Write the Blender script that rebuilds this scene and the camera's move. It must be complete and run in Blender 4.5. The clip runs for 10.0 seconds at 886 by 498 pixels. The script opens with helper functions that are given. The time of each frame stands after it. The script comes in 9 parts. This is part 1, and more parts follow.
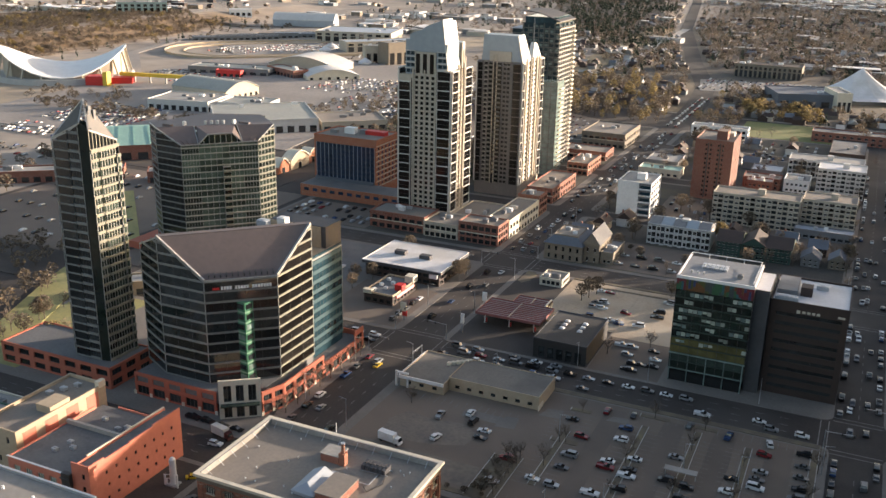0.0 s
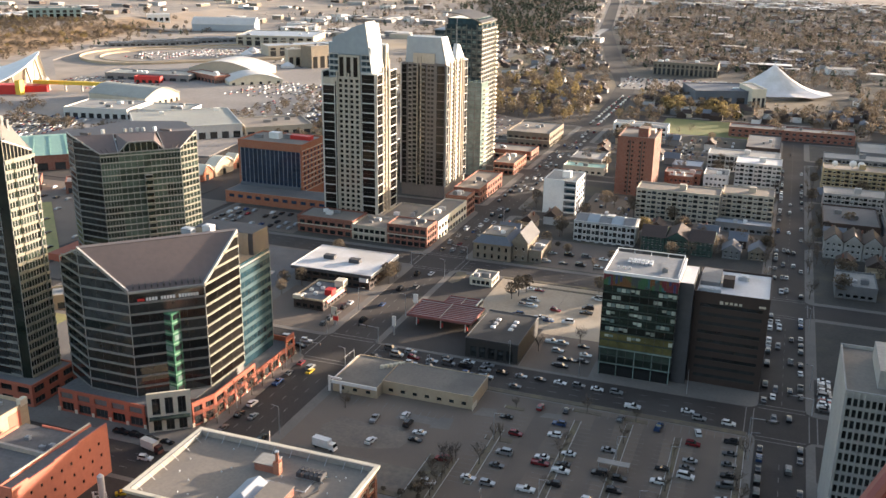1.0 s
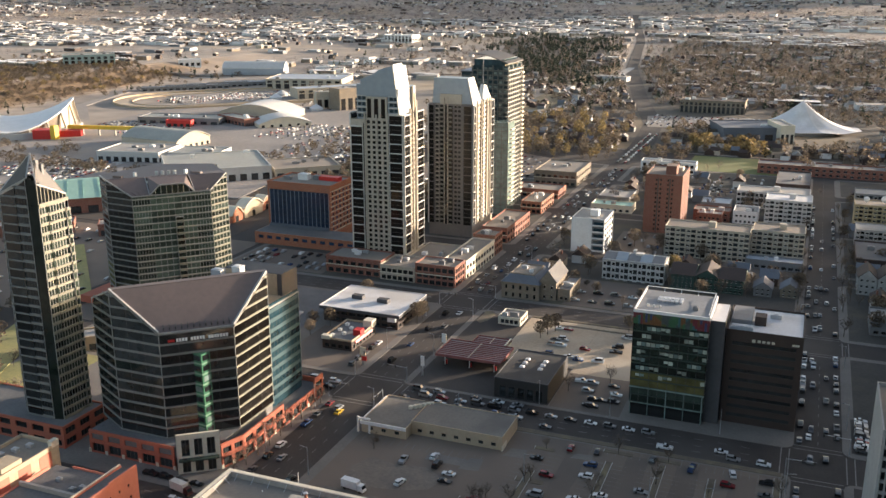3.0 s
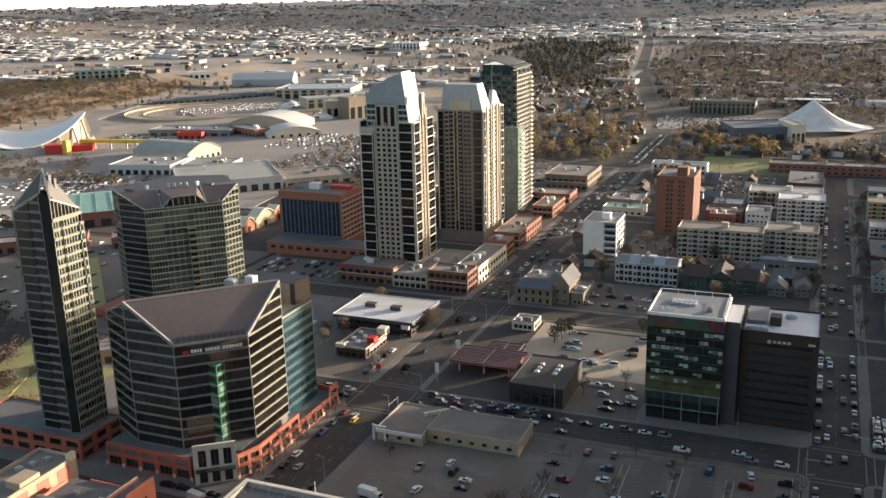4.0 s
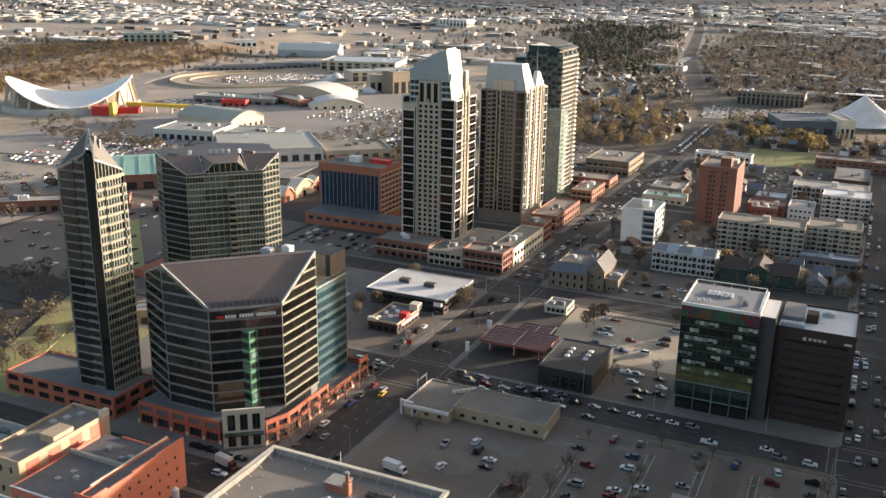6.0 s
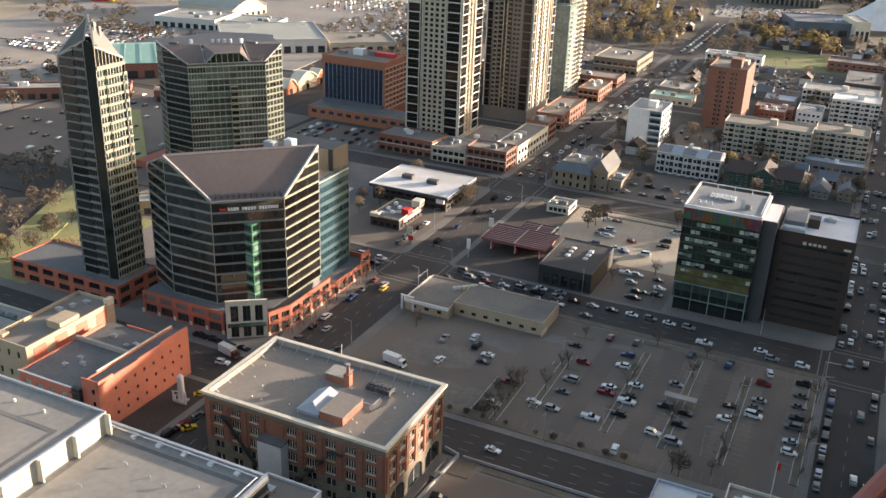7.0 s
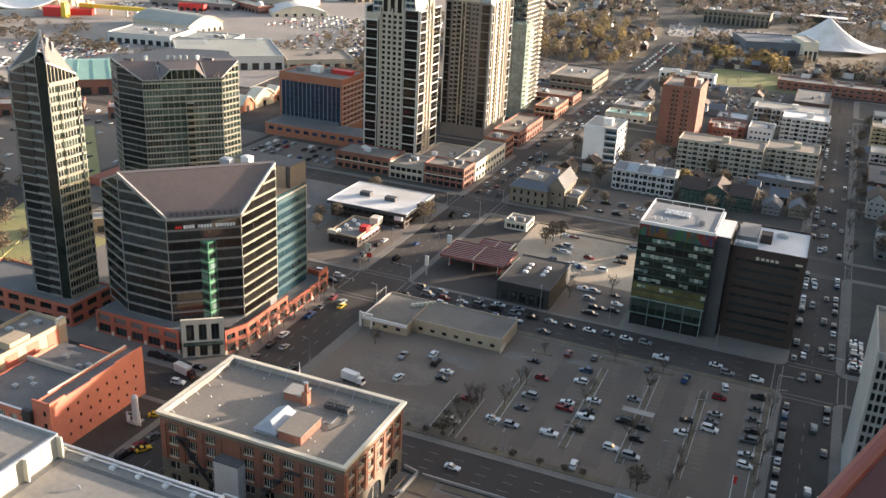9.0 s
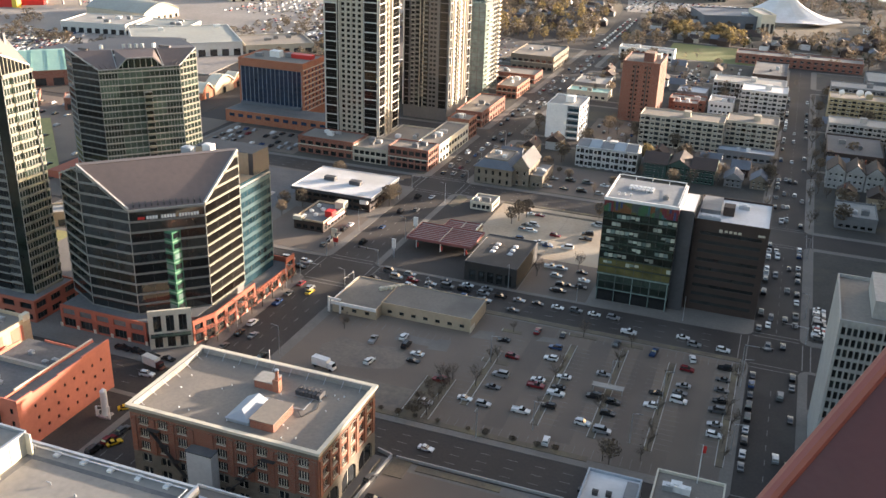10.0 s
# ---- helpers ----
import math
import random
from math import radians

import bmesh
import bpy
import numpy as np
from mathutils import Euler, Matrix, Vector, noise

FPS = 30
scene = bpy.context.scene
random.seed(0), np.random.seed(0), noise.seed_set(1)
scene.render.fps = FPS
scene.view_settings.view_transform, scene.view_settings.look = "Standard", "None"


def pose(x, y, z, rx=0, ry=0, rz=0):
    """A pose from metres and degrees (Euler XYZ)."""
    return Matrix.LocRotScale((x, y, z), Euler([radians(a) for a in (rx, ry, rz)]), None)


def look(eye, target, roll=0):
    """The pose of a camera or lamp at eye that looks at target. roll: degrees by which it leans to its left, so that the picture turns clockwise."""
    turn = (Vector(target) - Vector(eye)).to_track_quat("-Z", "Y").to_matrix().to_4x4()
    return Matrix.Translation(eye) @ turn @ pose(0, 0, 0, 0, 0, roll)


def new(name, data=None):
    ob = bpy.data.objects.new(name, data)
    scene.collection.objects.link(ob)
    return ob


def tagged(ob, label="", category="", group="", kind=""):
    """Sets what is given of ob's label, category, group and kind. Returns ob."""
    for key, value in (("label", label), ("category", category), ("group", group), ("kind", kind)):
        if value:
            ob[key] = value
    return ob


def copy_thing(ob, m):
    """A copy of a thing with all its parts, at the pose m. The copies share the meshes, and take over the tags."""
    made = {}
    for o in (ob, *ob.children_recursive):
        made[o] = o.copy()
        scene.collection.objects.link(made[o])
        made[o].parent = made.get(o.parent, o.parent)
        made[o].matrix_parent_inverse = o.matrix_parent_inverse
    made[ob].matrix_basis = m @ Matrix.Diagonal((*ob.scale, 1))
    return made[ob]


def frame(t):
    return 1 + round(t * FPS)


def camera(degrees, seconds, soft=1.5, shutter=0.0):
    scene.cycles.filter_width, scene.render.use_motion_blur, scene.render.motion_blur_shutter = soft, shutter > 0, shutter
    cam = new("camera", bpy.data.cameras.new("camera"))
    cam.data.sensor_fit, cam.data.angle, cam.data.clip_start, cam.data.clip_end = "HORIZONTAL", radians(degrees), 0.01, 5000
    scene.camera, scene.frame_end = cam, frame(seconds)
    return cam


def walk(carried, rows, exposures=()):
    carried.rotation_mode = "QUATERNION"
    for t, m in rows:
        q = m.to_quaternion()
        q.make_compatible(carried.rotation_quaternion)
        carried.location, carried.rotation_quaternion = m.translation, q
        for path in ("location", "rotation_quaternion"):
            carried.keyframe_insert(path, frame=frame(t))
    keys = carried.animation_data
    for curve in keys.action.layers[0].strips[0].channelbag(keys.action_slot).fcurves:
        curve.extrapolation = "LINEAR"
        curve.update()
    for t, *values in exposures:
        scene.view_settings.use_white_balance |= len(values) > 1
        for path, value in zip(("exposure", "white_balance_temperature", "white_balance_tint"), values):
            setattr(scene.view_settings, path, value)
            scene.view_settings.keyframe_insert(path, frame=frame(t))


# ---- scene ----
cam = camera(50.83, 10.0)
EYE = (0.0, 0.0, 157.0)  # the deck of a tall tower; x runs west, y south along the streets
ROWS = [(0, 24.798, -18.603, -1.124),
        (0.5, 21.281, -18.487, -1.086),
        (1, 20.132, -18.396, -0.849),
        (1.5, 19.563, -18.405, -0.797),
        (2, 19.644, -18.164, -1.089),
        (2.5, 20.621, -17.166, -0.930),
        (3, 21.657, -15.985, 0.046),
        (4.5, 22.053, -15.453, 1.613),
        (5, 22.864, -15.191, 1.337),
        (5.2, 23.202, -15.097, 1.152),
        (6.5, 25.737, -19.801, -1.882),
        (7, 25.575, -23.229, -1.944),
        (7.5, 25.433, -24.091, -1.883),
        (8, 24.640, -23.229, -2.332),
        (8.5, 23.526, -22.183, -2.794),
        (9, 23.109, -22.092, -2.683),
        (9.5, 21.476, -23.005, -2.032),
        (10, 20.511, -23.102, -1.748)]
EXPOSURES = [(0, 1.44, 6750, 17), (0.8, 1.79, 6750, 17), (2.5, 1.72, 6750, 17), (3.0, 1.45, 6750, 16), (4.3, 1.26, 6750, 14), (5.2, 1.22, 6750, 14), (6.5, 1.6, 6750, 16), (7.5, 1.8, 6750, 16), (9.0, 1.84, 6750, 16), (10, 1.97, 6750, 17)]
sway = lambda t: 0.14 * max(0.0, min(1.0, (6.5 - t) / 4))      # the holder leans a hand's width sideways
walk(cam, [(t, pose(EYE[0] - 0.94 * sway(t), EYE[1] - 0.34 * sway(t), EYE[2], 90 + p, r, y)) for t, y, p, r in ROWS], EXPOSURES)

# ---------------- light ----------------
SUN_AZ = radians(43.5)   # clockwise from +y
SUN_EL = radians(7.5)
world = bpy.data.worlds.new("world")
scene.world = world
world.use_nodes = True
wn = world.node_tree
sky = wn.nodes.new("ShaderNodeTexSky")
sky.sky_type, sky.sun_disc = "NISHITA", False
sky.sun_elevation, sky.sun_rotation = SUN_EL, SUN_AZ
sky.air_density, sky.dust_density, sky.ozone_density = 1.0, 2.2, 0.9
wn.nodes["Background"].inputs["Strength"].default_value = 0.15
wn.links.new(sky.outputs["Color"], wn.nodes["Background"].inputs["Color"])
sun = new("sun", bpy.data.lights.new("sun", "SUN"))
sun.data.energy, sun.data.angle, sun.data.color = 5.0, radians(0.9), (1.0, 0.87, 0.7)
to_sun = Vector((math.sin(SUN_AZ) * math.cos(SUN_EL), math.cos(SUN_AZ) * math.cos(SUN_EL), math.sin(SUN_EL)))
sun.matrix_world = look(to_sun * 300, (0, 0, 0))


# ---------------- materials ----------------
def mat(name, a, b=None, rough=0.85, metal=0.0, big=0.15, fine=3.0, bump=0.0, island=0.0, obj=0.0, spec=0.5, stain=None):
    """A surface of two colours mixed by noise at a large and a fine scale, with relief."""
    m = bpy.data.materials.new(name)
    m.use_nodes = True
    nt = m.node_tree
    n, l = nt.nodes, nt.links
    bs = n["Principled BSDF"]
    bs.inputs["Roughness"].default_value = rough
    bs.inputs["Metallic"].default_value = metal
    bs.inputs["Specular IOR Level"].default_value = spec
    b = b or tuple(c * 0.75 for c in a)
    tc = n.new("ShaderNodeTexCoord")
    n1, n2 = n.new("ShaderNodeTexNoise"), n.new("ShaderNodeTexNoise")
    n1.inputs["Scale"].default_value, n2.inputs["Scale"].default_value = big, fine
    n1.inputs["Detail"].default_value, n2.inputs["Detail"].default_value = 5, 3
    geo = n.new("ShaderNodeNewGeometry")
    for q in (n1, n2):
        l.new(geo.outputs["Position"], q.inputs["Vector"])
    add = n.new("ShaderNodeMath")
    add.operation = "ADD"
    l.new(n1.outputs["Fac"], add.inputs[0])
    l.new(n2.outputs["Fac"], add.inputs[1])
    mr = n.new("ShaderNodeMapRange")
    mr.inputs["From Min"].default_value, mr.inputs["From Max"].default_value = 0.7, 1.3
    l.new(add.outputs[0], mr.inputs["Value"])
    mix = n.new("ShaderNodeMix")
    mix.data_type = "RGBA"
    mix.inputs["A"].default_value, mix.inputs["B"].default_value = (*a, 1), (*b, 1)
    l.new(mr.outputs["Result"], mix.inputs["Factor"])
    out = mix.outputs["Result"]
    for amount, node, socket in ((island, "ShaderNodeNewGeometry", "Random Per Island"), (obj, "ShaderNodeObjectInfo", "Random")):
        if amount:
            r = n.new(node)
            k = n.new("ShaderNodeMapRange")
            k.inputs["To Min"].default_value, k.inputs["To Max"].default_value = 1 - amount, 1 + amount
            l.new(r.outputs[socket], k.inputs["Value"])
            hsv = n.new("ShaderNodeHueSaturation")
            l.new(k.outputs["Result"], hsv.inputs["Value"])
            l.new(out, hsv.inputs["Color"])
            out = hsv.outputs["Color"]
    if stain:
        n3 = n.new("ShaderNodeTexNoise")
        n3.inputs["Scale"].default_value, n3.inputs["Detail"].default_value = big * 0.45, 6
        l.new(geo.outputs["Position"], n3.inputs["Vector"])
        k = n.new("ShaderNodeMapRange")
        k.inputs["From Min"].default_value, k.inputs["From Max"].default_value = 0.52, 0.68
        k.inputs["To Max"].default_value = 0.75
        l.new(n3.outputs["Fac"], k.inputs["Value"])
        m2 = n.new("ShaderNodeMix")
        m2.data_type = "RGBA"
        m2.inputs["B"].default_value = (*stain, 1)
        l.new(out, m2.inputs["A"])
        l.new(k.outputs["Result"], m2.inputs["Factor"])
        out = m2.outputs["Result"]
    l.new(out, bs.inputs["Base Color"])
    if bump:
        bp = n.new("ShaderNodeBump")
        bp.inputs["Strength"].default_value, bp.inputs["Distance"].default_value = bump, 0.1
        l.new(n2.outputs["Fac"], bp.inputs["Height"])
        l.new(bp.outputs["Normal"], bs.inputs["Normal"])
    return m


def masonry(name, a, b, mortar, bw=0.9, bh=0.3):
    """Coursed masonry; the courses follow height on every wall."""
    m = mat(name, a, b, 0.9, big=0.2, fine=1.5)
    nt = m.node_tree
    n, l = nt.nodes, nt.links
    bs = n["Principled BSDF"]
    src = bs.inputs["Base Color"].links[0].from_socket
    geo = n.new("ShaderNodeNewGeometry")
    sep, com = n.new("ShaderNodeSeparateXYZ"), n.new("ShaderNodeCombineXYZ")
    add = n.new("ShaderNodeMath")
    l.new(geo.outputs["Position"], sep.inputs[0])
    l.new(sep.outputs["X"], add.inputs[0])
    l.new(sep.outputs["Y"], add.inputs[1])
    l.new(add.outputs[0], com.inputs["X"])
    l.new(sep.outputs["Z"], com.inputs["Y"])
    br = n.new("ShaderNodeTexBrick")
    br.inputs["Scale"].default_value = 1.0
    br.inputs["Brick Width"].default_value, br.inputs["Row Height"].default_value = bw, bh
    br.inputs["Mortar Size"].default_value = 0.025
    br.inputs["Mortar"].default_value = (*mortar, 1)
    l.new(com.outputs[0], br.inputs["Vector"])
    l.new(src, br.inputs["Color1"])
    hsv = n.new("ShaderNodeHueSaturation")
    hsv.inputs["Value"].default_value = 0.8
    l.new(src, hsv.inputs["Color"])
    l.new(hsv.outputs["Color"], br.inputs["Color2"])
    l.new(br.outputs["Color"], bs.inputs["Base Color"])
    return m


def glass(name, tint, rough=0.06, vary=0.6, spec=0.8):
    """Tinted window glass over a dark room: each pane differs a little."""
    m = mat(name, tint, tuple(c * 0.45 for c in tint), rough, big=0.09, fine=0.4, obj=vary, island=vary * 0.6, spec=spec)
    return m


ASPHALT = mat("asphalt", (0.056, 0.045, 0.039), (0.036, 0.03, 0.027), 0.92, big=0.05, fine=1.2, stain=(0.078, 0.068, 0.06))
LOT = mat("lot_asphalt", (0.178, 0.139, 0.111), (0.108, 0.088, 0.073), 0.93, big=0.03, fine=9.0, stain=(0.2, 0.155, 0.12))
DIRT = mat("gravel_dirt", (0.42, 0.34, 0.25), (0.29, 0.235, 0.175), 0.95, big=0.05, fine=0.8, stain=(0.42, 0.36, 0.28))
BLACKROOF = mat("black_roof_felt", (0.05, 0.048, 0.047), (0.034, 0.033, 0.032), 0.9, big=0.1, fine=1.0, stain=(0.085, 0.082, 0.078))
PAVE = mat("sidewalk_concrete", (0.195, 0.172, 0.15), (0.14, 0.126, 0.112), 0.9, big=0.1, fine=1.0, stain=(0.14, 0.127, 0.114))
CONC = mat("concrete", (0.42, 0.4, 0.37), (0.32, 0.31, 0.29), 0.85, big=0.1, fine=1.2)
PAINT = mat("road_paint", (0.27, 0.26, 0.235), (0.11, 0.105, 0.1), 0.8, big=0.5, fine=4)
GRASS = mat("park_grass", (0.13, 0.16, 0.05), (0.2, 0.18, 0.07), 0.95, big=0.05, fine=0.6)
SOIL = mat("planting_soil", (0.15, 0.12, 0.085), (0.1, 0.082, 0.06), 0.95, big=0.3, fine=2.0, stain=(0.19, 0.16, 0.09))
RIB = mat("faded_red_rib", (0.27, 0.09, 0.082), (0.2, 0.072, 0.066), 0.7, big=0.3, fine=1)
DRY = mat("dry_grass", (0.3, 0.23, 0.13), (0.2, 0.16, 0.1), 0.95, big=0.03, fine=0.4, stain=(0.14, 0.12, 0.08))
BRICK = masonry("red_brick", (0.36, 0.125, 0.07), (0.28, 0.098, 0.06), (0.32, 0.24, 0.18))
BRICK2 = masonry("dull_red_brick", (0.3, 0.105, 0.068), (0.22, 0.08, 0.054), (0.3, 0.2, 0.16))
STUCCO = mat("orange_red_stucco", (0.58, 0.2, 0.135), (0.5, 0.165, 0.11), 0.85, big=0.15, fine=0.7, stain=(0.45, 0.16, 0.115))
REDWALL = mat("red_podium_masonry", (0.4, 0.115, 0.068), (0.33, 0.095, 0.058), 0.85, big=0.2, fine=1.5)
STONE = masonry("tan_stone", (0.25, 0.21, 0.16), (0.19, 0.16, 0.125), (0.19, 0.16, 0.12), 1.4, 0.5)
TAN = mat("tan_render", (0.46, 0.37, 0.26), (0.38, 0.3, 0.21), 0.85, big=0.1, fine=0.9, stain=(0.4, 0.28, 0.17))
CREAM = mat("cream_cornice", (0.66, 0.6, 0.48), (0.55, 0.5, 0.4), 0.8, big=0.2, fine=1.0)
WHITE = mat("white_panel", (0.78, 0.77, 0.75), (0.66, 0.65, 0.63), 0.6, big=0.1, fine=0.8)
OFFWHITE = mat("off_white_render", (0.56, 0.55, 0.53), (0.46, 0.45, 0.43), 0.8, big=0.15, fine=0.9)
HIBRICK = masonry("brown_red_brick", (0.22, 0.09, 0.065), (0.17, 0.07, 0.052), (0.2, 0.14, 0.11))
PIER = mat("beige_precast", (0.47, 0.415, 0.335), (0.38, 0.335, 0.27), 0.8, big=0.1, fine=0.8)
BLACKWALL = mat("black_cladding", (0.03, 0.028, 0.028), (0.022, 0.021, 0.021), 0.75, big=0.1, fine=0.8)
FINWHITE = mat("weathered_white_concrete", (0.38, 0.375, 0.36), (0.29, 0.285, 0.275), 0.85, big=0.12, fine=0.9, stain=(0.3, 0.295, 0.285))
GREY = mat("grey_panel", (0.2, 0.2, 0.2), (0.16, 0.16, 0.163), 0.7, big=0.1, fine=0.6)
DGREY = mat("charcoal_panel", (0.075, 0.075, 0.08), (0.055, 0.055, 0.06), 0.7, big=0.1, fine=0.6)
LOUVRE = mat("blue_grey_panel", (0.36, 0.4, 0.44), (0.3, 0.33, 0.37), 0.55, big=0.1, fine=0.5)
STEEL = mat("galvanised_steel", (0.55, 0.56, 0.57), (0.42, 0.43, 0.45), 0.45, 0.7, big=0.3, fine=2)
DARKSTEEL = mat("dark_painted_steel", (0.06, 0.055, 0.05), (0.04, 0.037, 0.035), 0.6, big=0.5, fine=3)
GRAVEL = mat("grey_gravel_roof", (0.25, 0.217, 0.183), (0.185, 0.163, 0.14), 0.95, big=0.06, fine=1.1, stain=(0.19, 0.17, 0.152))
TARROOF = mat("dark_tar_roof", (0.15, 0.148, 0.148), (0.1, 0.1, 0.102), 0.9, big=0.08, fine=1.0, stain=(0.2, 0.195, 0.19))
MEMBRANE = mat("white_roof_membrane", (0.66, 0.65, 0.65), (0.55, 0.54, 0.54), 0.7, big=0.08, fine=0.7, stain=(0.42, 0.4, 0.37))
PALEROOF = mat("pale_grey_roof_membrane", (0.35, 0.335, 0.31), (0.26, 0.25, 0.23), 0.85, big=0.07, fine=0.9, stain=(0.2, 0.18, 0.155))
NEARROOF = mat("weathered_grey_membrane", (0.28, 0.26, 0.235), (0.21, 0.197, 0.18), 0.85, big=0.07, fine=0.6, stain=(0.19, 0.165, 0.135))
BROWNROOF = mat("brown_metal_roof", (0.15, 0.115, 0.105), (0.12, 0.095, 0.088), 0.55, big=0.05, fine=0.6)
GREENROOF = mat("copper_green_roof", (0.3, 0.48, 0.4), (0.24, 0.4, 0.34), 0.6, big=0.1, fine=0.7)
SLATE = mat("slate_blue_roof", (0.13, 0.145, 0.17), (0.1, 0.11, 0.13), 0.75, big=0.1, fine=1.2)
GL_BLACK = glass("black_glass", (0.022, 0.026, 0.027), 0.08, 0.6)
GL_BAY = glass("bay_black_glass", (0.014, 0.013, 0.012), 0.12, 0.5, 0.25)
GL_GREEN = glass("green_glass", (0.07, 0.2, 0.125), 0.1, 0.4)
GL_TEAL = glass("teal_glass", (0.022, 0.055, 0.072), 0.08, 0.35, 0.35)
GL_OLIVE = glass("olive_glass", (0.17, 0.155, 0.06), 0.15, 0.3)
GL_SMOKE = glass("smoky_green_glass", (0.04, 0.056, 0.046), 0.1, 0.6, 0.45)
GL_BLUE = glass("blue_glass", (0.03, 0.06, 0.12), 0.1, 0.35)
GL_WIN = glass("window_glass", (0.03, 0.033, 0.036), 0.1, 0.7)
GL_PALE = glass("pale_green_glass", (0.2, 0.27, 0.25), 0.1, 0.4)
GL_DEEP = glass("deep_green_glass", (0.016, 0.03, 0.022), 0.08, 0.5)
BLIND = glass("window_blinds", (0.46, 0.5, 0.42), 0.3, 0.35)
HALLROOF = mat("grey_green_hall_roof", (0.34, 0.345, 0.31), (0.27, 0.275, 0.25), 0.8, big=0.05, fine=0.5, stain=(0.32, 0.31, 0.27))
MULL = mat("grey_aluminium", (0.4, 0.4, 0.38), (0.33, 0.33, 0.32), 0.45, 0.4, big=0.2, fine=1)
SPAN = mat("grey_spandrel", (0.15, 0.15, 0.14), (0.11, 0.11, 0.104), 0.5, big=0.1, fine=0.5)
SPAN_M = mat("dull_spandrel", (0.19, 0.182, 0.16), (0.145, 0.138, 0.122), 0.7, big=0.1, fine=0.5, spec=0.2)
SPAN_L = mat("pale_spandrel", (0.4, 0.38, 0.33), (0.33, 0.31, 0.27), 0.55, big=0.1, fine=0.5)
# tower band colour varies by facet, with light and shade put into it
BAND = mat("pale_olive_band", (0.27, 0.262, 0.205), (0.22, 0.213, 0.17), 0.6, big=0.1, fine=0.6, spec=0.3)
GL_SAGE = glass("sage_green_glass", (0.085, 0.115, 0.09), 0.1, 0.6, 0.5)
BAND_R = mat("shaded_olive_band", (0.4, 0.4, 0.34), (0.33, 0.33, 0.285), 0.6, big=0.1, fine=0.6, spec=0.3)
BAND_D = mat("shaded_grey_band", (0.2, 0.2, 0.19), (0.155, 0.155, 0.148), 0.6, big=0.1, fine=0.6, spec=0.3)
CROWNROOF = mat("grey_brown_metal_roof", (0.066, 0.061, 0.059), (0.05, 0.047, 0.046), 0.6, big=0.2, fine=0.8)
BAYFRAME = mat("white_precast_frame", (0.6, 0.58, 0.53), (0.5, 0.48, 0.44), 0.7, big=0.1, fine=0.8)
CROWNBLUE = mat("blue_grey_crown_metal", (0.3, 0.345, 0.375), (0.25, 0.29, 0.32), 0.45, big=0.06, fine=0.4)
CROWNWHITE = mat("pale_crown_panel", (0.55, 0.55, 0.52), (0.47, 0.47, 0.45), 0.6, big=0.1, fine=0.6)
# condo cladding with the shade of its unlit sides in the colour
DARKCLAD = mat("shaded_side_cladding", (0.16, 0.146, 0.14), (0.125, 0.115, 0.11), 0.7, big=0.1, fine=0.7)
GREENBAND = mat("shaded_green_band", (0.085, 0.1, 0.092), (0.06, 0.073, 0.068), 0.6, big=0.1, fine=0.6)
CHOC = mat("chocolate_brick", (0.055, 0.034, 0.027), (0.04, 0.026, 0.021), 0.75, big=0.2, fine=1.2)
RED = mat("bright_red_paint", (0.6, 0.03, 0.025), (0.5, 0.025, 0.02), 0.5, big=0.3, fine=1)
MAROON = mat("red_tower_paint", (0.08, 0.013, 0.012), (0.06, 0.01, 0.009), 0.45, big=0.6, fine=5, bump=0.1)
YELLOW = mat("yellow_paint", (0.75, 0.5, 0.05), (0.65, 0.42, 0.04), 0.55, big=0.3, fine=1)
TYRE = mat("tyre_rubber", (0.02, 0.02, 0.02), None, 0.9)
CARGLASS = mat("car_glass", (0.015, 0.017, 0.02), None, 0.05, spec=0.9)
BARK = mat("bark", (0.12, 0.095, 0.075), (0.085, 0.068, 0.055), 0.95, big=1, fine=8)
TWIG = mat("bare_twigs", (0.2, 0.155, 0.118), (0.14, 0.112, 0.088), 0.95, big=0.3, fine=2, obj=0.25)
RUST = mat("rust_autumn_leaves", (0.175, 0.138, 0.098), (0.125, 0.1, 0.075), 0.9, big=0.3, fine=2, obj=0.3, island=0.35)
GOLD = mat("golden_autumn_leaves", (0.32, 0.235, 0.1), (0.2, 0.158, 0.08), 0.9, big=0.3, fine=2, obj=0.25, island=0.3)
NEEDLE = mat("conifer_needles", (0.05, 0.066, 0.04), (0.034, 0.048, 0.03), 0.95, big=0.1, fine=2, obj=0.3, island=0.4)


def let_light_through(m, amount=0.4):
    """Thin leaves pass part of the light that falls on their far side."""
    n, l = m.node_tree.nodes, m.node_tree.links
    bs = n["Principled BSDF"]
    tr, mix = n.new("ShaderNodeBsdfTranslucent"), n.new("ShaderNodeMixShader")
    l.new(bs.inputs["Base Color"].links[0].from_socket, tr.inputs["Color"])
    mix.inputs["Fac"].default_value = amount
    l.new(bs.outputs[0], mix.inputs[1])
    l.new(tr.outputs[0], mix.inputs[2])
    l.new(mix.outputs[0], n["Material Output"].inputs["Surface"])


